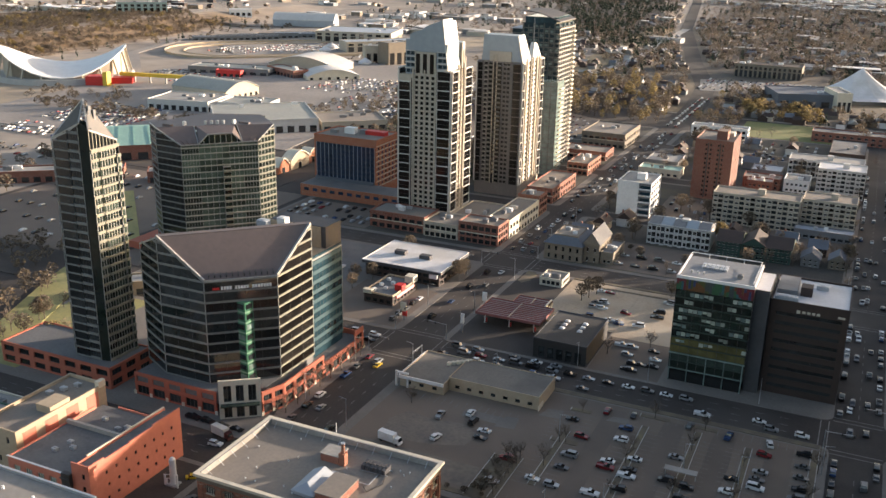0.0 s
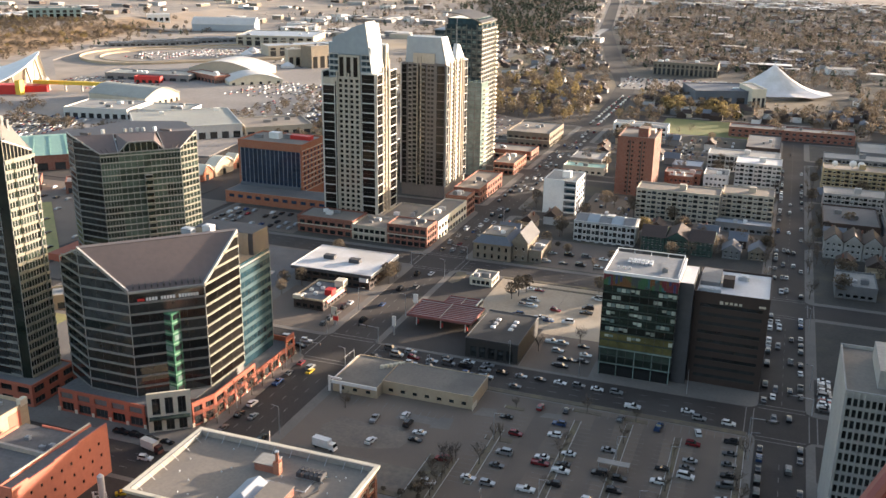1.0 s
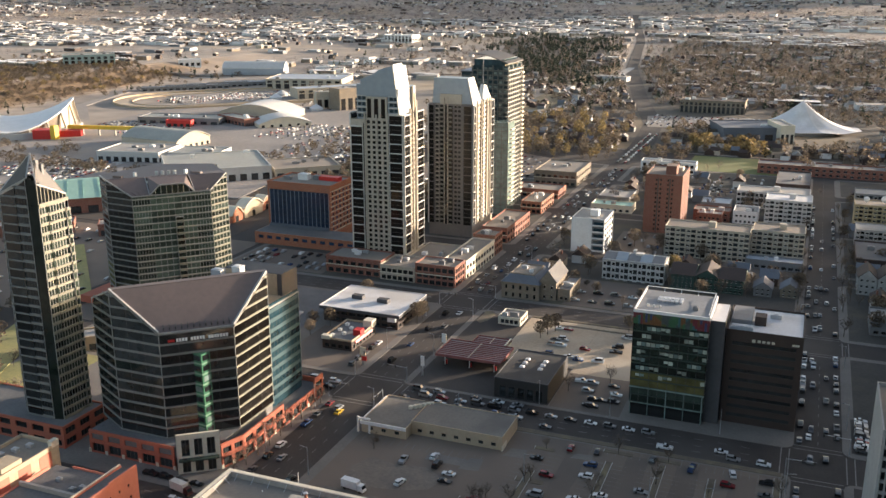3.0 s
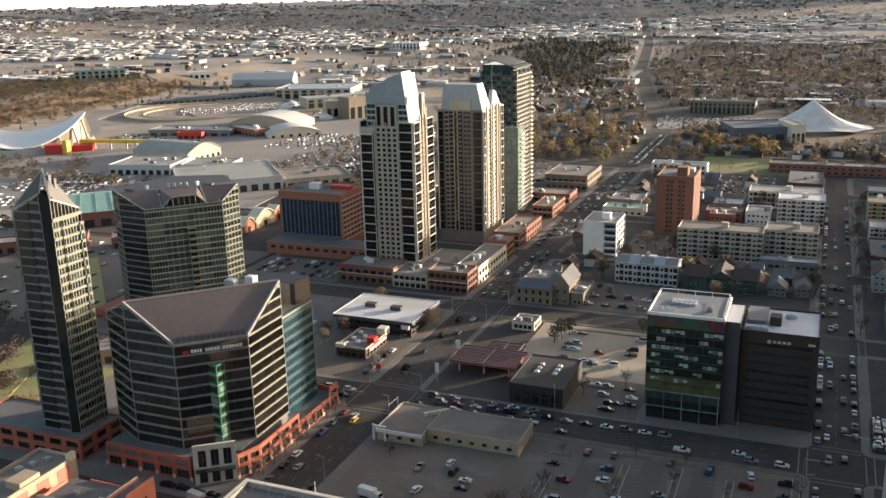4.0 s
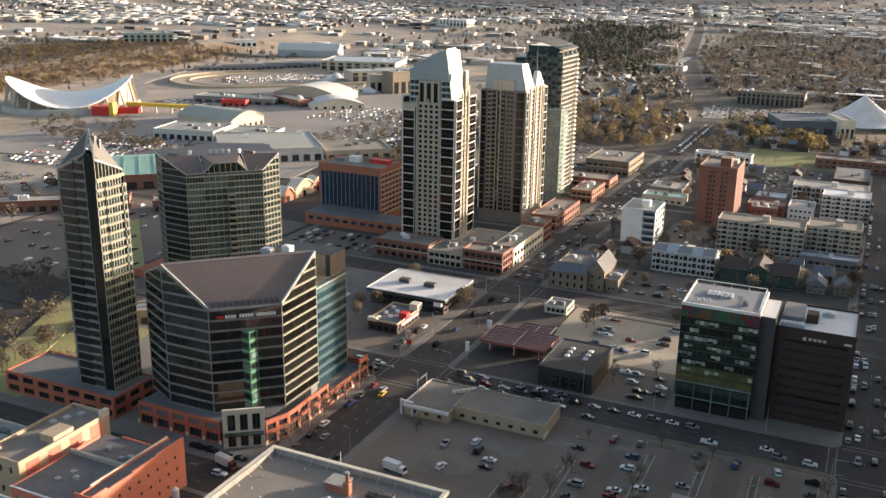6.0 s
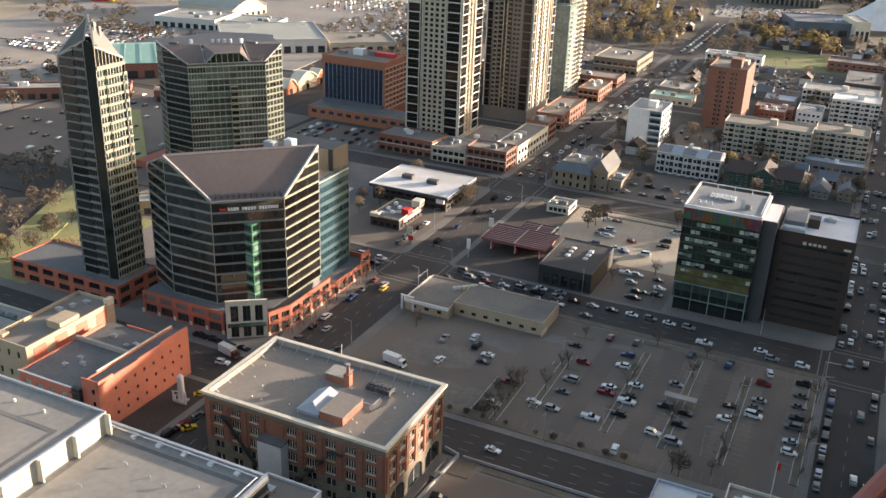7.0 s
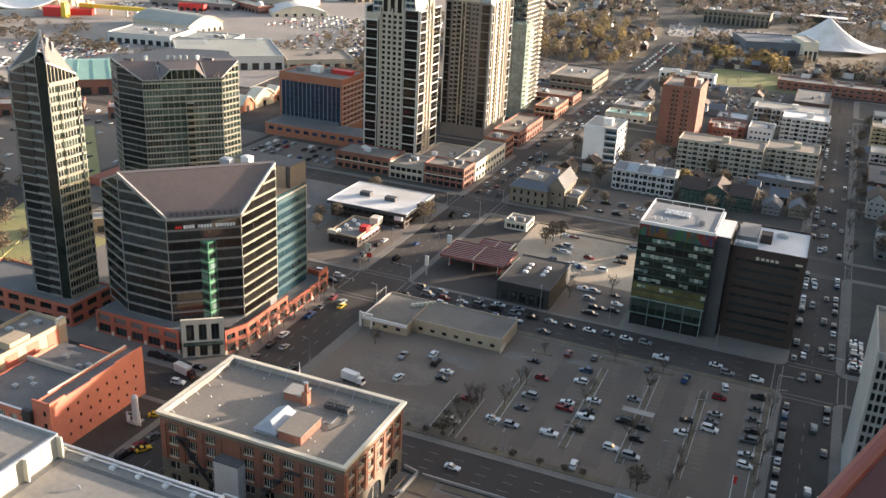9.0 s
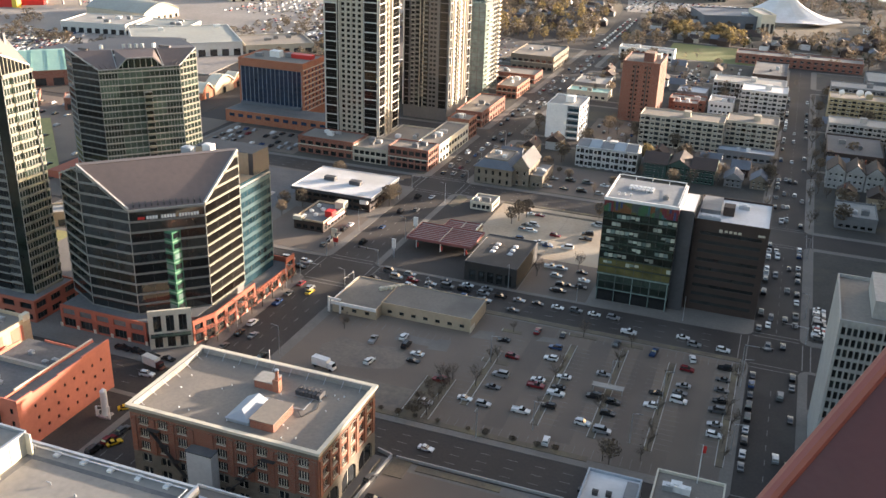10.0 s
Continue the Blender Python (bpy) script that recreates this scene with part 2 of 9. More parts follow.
for leaf_mat in (RUST, GOLD):
    let_light_through(leaf_mat)
let_light_through(TWIG, 0.25)
PAINTS = {
    "white": mat("white_car_paint", (0.72, 0.72, 0.71), None, 0.25), "silver": mat("silver_car_paint", (0.4, 0.41, 0.42), None, 0.28, 0.5),
    "grey": mat("grey_car_paint", (0.13, 0.135, 0.14), None, 0.28, 0.3), "black": mat("black_car_paint", (0.018, 0.018, 0.02), None, 0.22),
    "red": mat("red_car_paint", (0.2, 0.02, 0.024), None, 0.25), "blue": mat("blue_car_paint", (0.03, 0.06, 0.14), None, 0.25),
    "yellow": mat("yellow_car_paint", (0.72, 0.45, 0.02), None, 0.3), "tan": mat("tan_car_paint", (0.3, 0.25, 0.18), None, 0.3)}


# ---------------- builders ----------------
class MB:
    """Collects boxes, prisms and tubes into one mesh."""
    def __init__(self):
        self.v, self.f, self.mi, self.m = [], [], [], 0

    def face(self, *pts):
        k = len(self.v)
        self.v.extend(tuple(p) for p in pts)
        self.f.append(tuple(range(k, k + len(pts))))
        self.mi.append(self.m)
        return self

    def solid(self, low, high):
        """A closed solid between two rings of points, counter-clockwise from above."""
        k, n = len(self.v), len(low)
        self.v.extend(tuple(p) for p in (*low, *high))
        fs = [tuple(range(k + n - 1, k - 1, -1)), tuple(range(k + n, k + 2 * n))]
        fs += [(k + i, k + (i + 1) % n, k + n + (i + 1) % n, k + n + i) for i in range(n)]
        self.f.extend(fs)
        self.mi.extend([self.m] * len(fs))
        return self

    def box(self, x0, y0, z0, x1, y1, z1):
        return self.solid([(x0, y0, z0), (x1, y0, z0), (x1, y1, z0), (x0, y1, z0)], [(x0, y0, z1), (x1, y0, z1), (x1, y1, z1), (x0, y1, z1)])

    def prism(self, poly, z0, tops):
        tops = tops if isinstance(tops, (list, tuple)) else [tops] * len(poly)
        return self.solid([(x, y, z0) for x, y in poly], [(p[0], p[1], t) for p, t in zip(poly, tops)])

    def tube(self, p, q, r0, r1, n=6):
        p, q = Vector(p), Vector(q)
        d = (q - p).normalized()
        a = d.orthogonal().normalized()
        b = d.cross(a)
        ring = [a * math.cos(6.2832 * i / n) + b * math.sin(6.2832 * i / n) for i in range(n)]
        return self.solid([p + r0 * c for c in ring], [q + r1 * c for c in ring])

    def beam(self, p, q, w, h):
        """A bar of width w and height h from p to q."""
        p, q = Vector(p), Vector(q)
        d = (q - p).normalized()
        s = d.cross(Vector((0, 0, 1)))
        s = (s.normalized() if s.length > 1e-4 else Vector((1, 0, 0))) * w / 2
        u = s.cross(d).normalized() * h / 2
        return self.solid([p - s - u, p + s - u, p + s + u, p - s + u][::-1], [q - s - u, q + s - u, q + s + u, q - s + u][::-1])

    def mesh(self, name, *mats):
        me = bpy.data.meshes.new(name)
        me.from_pydata(self.v, [], self.f)
        for m in mats:
            me.materials.append(m)
        if len(mats) > 1:
            me.polygons.foreach_set("material_index", self.mi)
        me.update()
        return me


def part(name, mb, mats, parent, label="", at=None):
    """Links a mesh as one object under a thing or a part."""
    mats = mats if isinstance(mats, (list, tuple)) else (mats,)
    ob = new(name, mb if isinstance(mb, bpy.types.Mesh) else mb.mesh(name, *mats))
    ob.parent = parent
    if at is not None:
        ob.matrix_basis = at
    return tagged(ob, label)


def thing(name, label, category, x=0.0, y=0.0, z=0.0, rz=0.0, group="", kind=""):
    ob = new(name)
    ob.empty_display_size = 1
    ob.matrix_basis = pose(x, y, z, 0, 0, rz)
    return tagged(ob, label, category, group, kind)


def setting(name, mb, mats, label, category):
    mats = mats if isinstance(mats, (list, tuple)) else (mats,)
    return tagged(new(name, mb.mesh(name, *mats)), label, category, kind="structure")


def box(*a):
    return MB().box(*a)


def side(x, y, deg):
    """Local frame of a wall: x along it, y into the building, z up. deg 0 faces -y, 90 faces +x, 180 +y, 270 -x."""
    return pose(x, y, 0, 0, 0, deg)


WINDOWS = {}


def window_mesh(w, h, frame_mat, glass_mat, cols=1, rows=1):
    key = (round(w, 2), round(h, 2), frame_mat.name, glass_mat.name, cols, rows)
    if key not in WINDOWS:
        b = MB()
        t = min(0.12, w * 0.08)
        b.box(-w / 2, 0, 0, w / 2, 0.08, h)
        b.m = 1
        for i in range(cols):
            a, c = -w / 2 + w * i / cols, -w / 2 + w * (i + 1) / cols
            b.box(a + t, -0.015, t, c - t, 0.02, h - t)
        WINDOWS[key] = b.mesh("window", frame_mat, glass_mat)
    return WINDOWS[key]


def wall(parent, at, w, z0, z1, holes, wall_mat, frame_mat=None, glass_mat=None, depth=0.3, cols=1, rows=1, name="wall", win="window"):
    """A wall with real openings (x, z, w, h from its left foot) and a window set back in each."""
    b = MB()
    xs = sorted({0.0, w, *(v for h in holes for v in (h[0], h[0] + h[2]))})
    zs = sorted({z0, z1, *(v for h in holes for v in (h[1], h[1] + h[3]))})
    zi = {z: i for i, z in enumerate(zs)}
    xi = {x: i for i, x in enumerate(xs)}
    free = set()
    for h in holes:
        for i in range(xi[h[0]], xi[h[0] + h[2]]):
            for j in range(zi[h[1]], zi[h[1] + h[3]]):
                free.add((i, j))
    for j in range(len(zs) - 1):
        i = 0
        while i < len(xs) - 1:
            if (i, j) in free:
                i += 1
                continue
            k = i
            while k < len(xs) - 1 and (k, j) not in free:
                k += 1
            b.face((xs[i], 0, zs[j]), (xs[k], 0, zs[j]), (xs[k], 0, zs[j + 1]), (xs[i], 0, zs[j + 1]))
            i = k
    d = depth
    for x, z, ww, hh in holes:
        b.face((x, 0, z), (x, 0, z + hh), (x, d, z + hh), (x, d, z)).face((x + ww, 0, z), (x + ww, d, z), (x + ww, d, z + hh), (x + ww, 0, z + hh))
        b.face((x, 0, z), (x, d, z), (x + ww, d, z), (x + ww, 0, z)).face((x, 0, z + hh), (x + ww, 0, z + hh), (x + ww, d, z + hh), (x, d, z + hh))
    b.face((0, d + 0.1, z0), (0, d + 0.1, z1), (w, d + 0.1, z1), (w, d + 0.1, z0))
    b.face((0, 0, z1), (w, 0, z1), (w, d + 0.1, z1), (0, d + 0.1, z1)).face((0, 0, z0), (0, d + 0.1, z0), (w, d + 0.1, z0), (w, 0, z0))
    e = 0.012
    b.face((e, e, z0), (e, e, z1), (e, d + 0.1, z1), (e, d + 0.1, z0)).face((w - e, e, z0), (w - e, d + 0.1, z0), (w - e, d + 0.1, z1), (w - e, e, z1))
    ob = part(name, b, wall_mat, parent, at=at)
    if glass_mat and holes:
        far = (parent.matrix_basis.translation + at.translation).xy.length > 330
        if far and len(holes) > 3:      # too small to pick apart singly
            b = MB()
            for x, z, ww, hh in holes:
                b.m = 0
                b.box(x, d - 0.08, z, x + ww, d - 0.02, z + 0.12).box(x, d - 0.08, z + hh - 0.12, x + ww, d - 0.02, z + hh)
                b.m = 1
                b.box(x, d - 0.04, z + 0.12, x + ww, d, z + hh - 0.12)
            tagged(part("glazing_grid", b, (frame_mat, glass_mat), ob), kind="stuff")
        else:
            for x, z, ww, hh in holes:
                part(win, window_mesh(ww, hh, frame_mat, glass_mat, cols, rows), (), ob, at=pose(x + ww / 2, d - 0.06, z))
    return ob


def grid_holes(w, z0, floor, floors, bays, ww, hh, sill=0.9, m0=0.0, skip=()):
    pitch = (w - 2 * m0) / bays
    return [(m0 + pitch * (i + 0.5) - ww / 2, z0 + floor * j + sill, ww, hh) for j in range(floors) for i in range(bays) if (i, j) not in skip]


def parapet(parent, x0, y0, x1, y1, z, h, t, m, name="parapet", label=""):
    b = MB()
    b.box(x0, y0, z, x1, y0 + t, z + h).box(x0, y1 - t, z, x1, y1, z + h)
    b.box(x0, y0 + t, z, x0 + t, y1 - t, z + h).box(x1 - t, y0 + t, z, x1, y1 - t, z + h)
    return part(name, b, m, parent, label)


def rooftop_unit(parent, x, y, z, w=3.0, d=2.0, h=1.5, m=None):
    b = MB()
    b.box(x - w / 2, y - d / 2, z, x + w / 2, y + d / 2, z + h).box(x - w / 2 - 0.1, y - d / 2 - 0.1, z + h, x + w / 2 + 0.1, y + d / 2 + 0.1, z + h + 0.12)
    b.tube((x, y, z + h + 0.12), (x, y, z + h + 0.4), 0.35 * min(w, d), 0.35 * min(w, d), 8)
    return part("rooftop_unit", b, m or STEEL, parent)


def block(name, label, x0, y0, x1, y1, h, wall_mat, roof_mat, floors=3, bays=(6, 4), ww=1.5, hh=1.5, frame_mat=None, glass_mat=None, category="building",
          sides=(0, 90, 270), units=2, sill=0.9, par=0.7, group="", margin=1.0, cols=1, base=None, depth=0.25):
    """A plain building with windowed walls, a flat roof behind a parapet and rooftop units. Returns its empty."""
    frame_mat, glass_mat = frame_mat or MULL, glass_mat or GL_WIN
    t = thing(name, label, category, (x0 + x1) / 2, (y0 + y1) / 2, group=group)
    a, c = (x1 - x0) / 2, (y1 - y0) / 2
    fl = (h - 0.4) / floors
    hh = min(hh, fl - sill - 0.3)
    feet = {0: (-a, -c, 2 * a, bays[0]), 90: (a, -c, 2 * c, bays[1]), 180: (a, c, 2 * a, bays[0]), 270: (-a, c, 2 * c, bays[1])}
    for deg, (x, y, w, n) in feet.items():
        holes = grid_holes(w, 0, fl, floors, n, min(ww, (w - 2 * margin) / n * 0.8), hh, sill, margin) if deg in sides and n else []
        wall(t, side(x, y, deg), w, 0, h, holes, wall_mat, frame_mat, glass_mat, cols=cols, depth=depth)
    part("roof", box(-a + 0.3, -c + 0.3, h - 0.5, a - 0.3, c - 0.3, h - 0.1), roof_mat, t)
    parapet(t, -a - 0.1, -c - 0.1, a + 0.1, c + 0.1, h, par, 0.45, wall_mat)
    rnd = random.Random(name + str(x0))
    for i in range(units):
        rooftop_unit(t, rnd.uniform(-a * 0.6, a * 0.6), rnd.uniform(-c * 0.5, c * 0.5), h - 0.1, rnd.uniform(1.5, 4), rnd.uniform(1.5, 3), rnd.uniform(1, 2.2), rnd.choice((STEEL, GREY, WHITE)))
    return t


# ---------------- ground, streets, pavements ----------------
def height(x, y):
    """The land: flat in town, a bluff beyond the river, then a slow rise to the horizon."""
    r = math.hypot(x, y)
    t = max(0.0, (min(r, 4950) - 1900) / 3000)
    z = 117 * t ** 1.25
    s = min(1.0, max(0.0, (-(x + 960) - 0.12 * (y - 1000)) / 95)) * min(1.0, max(0.0, (y - 560) / 200))
    s *= 1 - min(1.0, max(0.0, (r - 1500) / 900))
    return z + 24 * s * s * (3 - 2 * s) + (1.5 * noise.noise((x / 60, y / 60, 0)) * min(1, s * 3))


def ground_material():
    m = mat("town_ground", (0.36, 0.305, 0.25), (0.19, 0.165, 0.145), 0.95, big=0.006, fine=0.03, stain=(0.37, 0.285, 0.185))
    nt = m.node_tree
    n, l = nt.nodes, nt.links
    bs = n["Principled BSDF"]
    src = bs.inputs["Base Color"].links[0].from_socket
    geo, sep = n.new("ShaderNodeNewGeometry"), n.new("ShaderNodeSeparateXYZ")
    l.new(geo.outputs["Position"], sep.inputs[0])
    slope = n.new("ShaderNodeSeparateXYZ")
    l.new(geo.outputs["Normal"], slope.inputs[0])
    steep = n.new("ShaderNodeMapRange")     # bare earth and scrub on steep banks
    steep.inputs["From Min"].default_value, steep.inputs["From Max"].default_value = 0.995, 0.96
    l.new(slope.outputs["Z"], steep.inputs["Value"])
    vor = n.new("ShaderNodeTexNoise")
    vor.inputs["Scale"].default_value, vor.inputs["Detail"].default_value = 0.06, 6
    l.new(geo.outputs["Position"], vor.inputs["Vector"])
    ramp = n.new("ShaderNodeValToRGB")
    ramp.color_ramp.elements[0].position, ramp.color_ramp.elements[1].position = 0.35, 0.65
    ramp.color_ramp.elements[0].color, ramp.color_ramp.elements[1].color = (0.09, 0.065, 0.045, 1), (0.2, 0.138, 0.082, 1)
    l.new(vor.outputs["Fac"], ramp.inputs["Fac"])
    mx = n.new("ShaderNodeMix")
    mx.data_type = "RGBA"
    l.new(steep.outputs["Result"], mx.inputs["Factor"])
    l.new(src, mx.inputs["A"])
    l.new(ramp.outputs["Color"], mx.inputs["B"])
    l.new(mx.outputs["Result"], bs.inputs["Base Color"])
    return m


def build_ground():
    xs = np.unique(np.concatenate([np.linspace(-4700, -1500, 50), np.linspace(-1500, -850, 66), np.linspace(-850, 500, 30), np.linspace(500, 2500, 22)]))
    ys = np.unique(np.concatenate([np.linspace(-1500, 500, 14), np.linspace(500, 1700, 70), np.linspace(1700, 4950, 56)]))
    v = [(float(x), float(y), height(x, y)) for y in ys for x in xs]
    n = len(xs)
    f = [(j * n + i, j * n + i + 1, (j + 1) * n + i + 1, (j + 1) * n + i) for j in range(len(ys) - 1) for i in range(n - 1)]
    b = MB()
    b.v, b.f, b.mi = v, f, [0] * len(f)
    setting("ground", b, ground_material(), "grey-brown autumn ground of a city spreading to low hills", "ground")
    sky_glow = bpy.data.materials.new("pale_evening_sky")
    sky_glow.use_nodes = True
    bs = sky_glow.node_tree.nodes["Principled BSDF"]
    bs.inputs["Base Color"].default_value = (0, 0, 0, 1)
    bs.inputs["Emission Color"].default_value, bs.inputs["Emission Strength"].default_value = (1.0, 0.96, 0.91, 1), 0.75
    b = MB()
    for i in range(24):
        a, c = radians(-66 + i * 3.2), radians(-66 + (i + 1) * 3.2)
        p, q = (4780 * math.sin(a), 4780 * math.cos(a)), (4780 * math.sin(c), 4780 * math.cos(c))
        b.face((*p, -100), (*q, -100), (*q, 420), (*p, 420))
    setting("sky_backdrop", b, sky_glow, "pale hazy evening sky above the horizon", "sky")


build_ground()
setting("road", box(-480, 120, -0.3, 130, 900, 0.02), ASPHALT, "worn dark grey asphalt city streets", "road")

YARD = mat("patchy_yard", (0.075, 0.067, 0.056), (0.048, 0.044, 0.039), 0.95, big=0.09, fine=0.7, stain=(0.11, 0.095, 0.06))
BLOCK_X = ((-310, -164.5), (-145, 5), (21, 115))
BLOCK_Y = ((128, 200), (217, 299), (318, 415), (432, 520), (533, 625), (637, 735), (748, 818))
for bx in BLOCK_X:
    for by in BLOCK_Y:
        r = 4.0
        b = MB()
        poly = []
        for cx, cy, a0 in ((bx[0] + r, by[0] + r, 180), (bx[1] - r, by[0] + r, 270), (bx[1] - r, by[1] - r, 0), (bx[0] + r, by[1] - r, 90)):
            poly += [(cx + r * math.cos(radians(a0 + k)), cy + r * math.sin(radians(a0 + k))) for k in (0, 30, 60, 90)]
        setting("pavement", b.prism(poly, -0.2, 0.17), PAVE, "grey concrete sidewalk with a raised kerb", "pavement")
        if by[0] > 400 or bx[0] > 0:
            setting("yard", box(bx[0] + 4.2, by[0] + 3.6, 0.05, bx[1] - 4.2, by[1] - 3.6, 0.185), YARD, "dull patchy yards between buildings", "yard")


def lot(x0, y0, x1, y1, m=None, label="worn asphalt parking lot with patched surface", name="parking_lot", z=0.2):
    return setting(name, box(x0, y0, 0.05, x1, y1, z), m or LOT, label, "parking lot")


lot(-141, 221, 1.5, 295)
lot(-206, 142, -167, 198, ASPHALT, "dark asphalt yard beside a red building", "yard")
lot(-142, 320, -84, 411, ASPHALT, "dark asphalt forecourt of a filling station", "forecourt")
# pale gravel extended over the asphalt so its colour widens the sunlit patch
lot(-117.5, 358, -83.6, 412, DIRT, "sunlit pale gravel parking lot", z=0.26)
lot(-83.5, 354, 1.5, 412, DIRT, "sunlit pale gravel parking lot")
lot(-83.5, 320, -56.5, 354, LOT)
lot(-206, 321, -168, 366, LOT, "pale asphalt lot round a fast-food restaurant")
# dark roof colour reused here to put shade into the lot
lot(-300, 316, -215, 412, TARROOF, "asphalt lot behind low shops, shade in its dark colour")
lot(-109, 437, -60, 482, LOT)
lot(-308, 437, -247, 474, LOT, "asphalt parking lot beside a hotel")
lot(-141, 142, -88, 165, ASPHALT, "dark asphalt service yard", "yard")
lot(-85, 142, -35, 196, LOT, "asphalt parking lot beside a brick warehouse")
lot(-60, 508, 2, 545, LOT)
lot(-108, 538, -76, 592, LOT)
lot(-70, 580, -25, 622, LOT)
lot(24, 274, 62, 297, ASPHALT)
lot(24, 322, 70, 350, ASPHALT)
lot(-475, 330, -314, 480, LOT, "asphalt parking lot with long rows of stalls")
lot(-475, 488, -340, 510, ASPHALT, "wide asphalt avenue beside exhibition halls", "side_road")
lot(-660, 575, -560, 650, LOT, "crowded asphalt parking lot beside exhibition halls")
setting("lawn", box(-12, 818.5, -0.2, -100, 892, 0.25), GRASS, "green playing field behind the houses", "lawn")
MEADOW = mat("yellow_green_lawn", (0.3, 0.28, 0.11), (0.2, 0.195, 0.085), 0.95, big=0.05, fine=0.6, stain=(0.3, 0.24, 0.12))
setting("lawn", box(-308, 222, 0.1, -276, 296, 0.22), MEADOW, "strip of yellow-green autumn grass", "lawn")


def dashes(x0, y0, x1, y1, dash=3.0, gap=5.0, w=0.18, z=0.021):
    b = MB()
    n = int(math.hypot(x1 - x0, y1 - y0) / (dash + gap))
    d = Vector((x1 - x0, y1 - y0, 0)).normalized()
    s = Vector((-d.y, d.x, 0)) * w / 2
    for i in range(n):
        p = Vector((x0, y0, z)) + d * i * (dash + gap)
        q = p + d * dash
        b.solid([p - s, q - s, q + s, p + s], [v + Vector((0, 0, 0.008)) for v in (p - s, q - s, q + s, p + s)])
    return setting("lane_markings", b, PAINT, "worn white dashed lane lines", "road marking")


for yy in (204.5, 208.5, 212.5):
    dashes(-300, yy, -172, yy)
    dashes(-143, yy, 0, yy)
for yy in (303.7, 308.3, 313.2):
    dashes(-300, yy, -172, yy)
    dashes(-140, yy, 0, yy)
for yy in (419, 423.5, 428):
    dashes(-300, yy, -172, yy)
    dashes(-140, yy, 0, yy)
for xx in (-160, -155, -150):
    for a, c in ((130, 195), (222, 293), (324, 409), (438, 800)):
        dashes(xx, a, xx, c)
for a, c in ((130, 195), (222, 293), (324, 409), (438, 860)):
    dashes(13, a, 13, c)


def crosswalk(x0, y0, x1, y1):
    b = MB()
    if x1 - x0 > y1 - y0:
        b.box(x0, y0, 0.021, x1, y0 + 0.35, 0.03).box(x0, y1 - 0.35, 0.021, x1, y1, 0.03)
    else:
        b.box(x0, y0, 0.021, x0 + 0.35, y1, 0.03).box(x1 - 0.35, y0, 0.021, x1, y1, 0.03)
    return setting("crosswalk", b, PAINT, "pair of worn white crosswalk lines", "road marking")


for ya, yb in ((200, 217), (299, 318), (415, 432)):
    for xa, xb in ((-164.5, -145), (5, 21)):
        crosswalk(xa, ya - 4, xb, ya - 1)
        crosswalk(xa, yb + 1, xb, yb + 4)
        crosswalk(xa - 4, ya, xa - 1, yb)
        crosswalk(xb + 1, ya, xb + 4, yb)


def stalls(x0, x1, y, length, step=2.75, w=0.12):
    b = MB()
    n = int((x1 - x0) / step)
    for i in range(n + 1):
        b.box(x0 + i * step - w / 2, y, 0.201, x0 + i * step + w / 2, y + length, 0.209)
    return setting("stall_lines", b, PAINT, "faded painted parking stall lines", "road marking")


def stalls_y(y0, y1, x, length, step=2.75, w=0.12):
    b = MB()
    for i in range(int((y1 - y0) / step) + 1):
        b.box(x, y0 + i * step - w / 2, 0.201, x + length, y0 + i * step + w / 2, 0.209)
    return setting("stall_lines", b, PAINT, "faded painted parking stall lines", "road marking")

setting("traffic_island", MB().prism([(-141, 398), (-138.5, 396), (-136, 400), (-135, 409), (-137, 413), (-141, 413)], 0.05, 0.3), SOIL, "planted traffic island with a pale kerb", "kerb")
setting("planting_bed", box(-117.5, 412.4, 0.1, -62, 414.8, 0.4), SOIL, "brown planted strip behind a gravel lot", "verge")
setting("planting_bed", box(-112, 406, 0.1, -66, 407.6, 0.42), SOIL, "brown planted strip in a gravel lot", "verge")
# low walls and beds beside the brick warehouse
for p, q in (((-90.2, 202.2, 0.6), (-85.4, 200.8, 0.6)), ((-85.4, 200.8, 0.6), (-86.8, 176.0, 0.6))):
    setting("low_wall", MB().beam(p, q, 0.5, 1.2), CONC, "low concrete wall of a loading yard", "wall")
setting("planting_bed", box(-84.6, 192.5, 0.1, -79, 200.6, 0.34), SOIL, "brown planting bed beside a loading yard", "verge")
setting("low_wall", MB().beam((-84, 200.9, 0.5), (-36, 200.9, 0.5), 0.35, 0.9), CONC, "low pale wall along a sidewalk", "wall")
setting("planting_bed", box(-77, 197.2, 0.1, -52.7, 199.6, 0.34), SOIL, "brown planting strip along a parking lot", "verge")
setting("patch", box(-135, 224, 0.15, -93, 236, 0.205), mat("brown_lot_surface", (0.2, 0.165, 0.13), (0.12, 0.104, 0.09), 0.95, big=0.1, fine=0.6), "worn brown gravel surface in the lot", "ground")


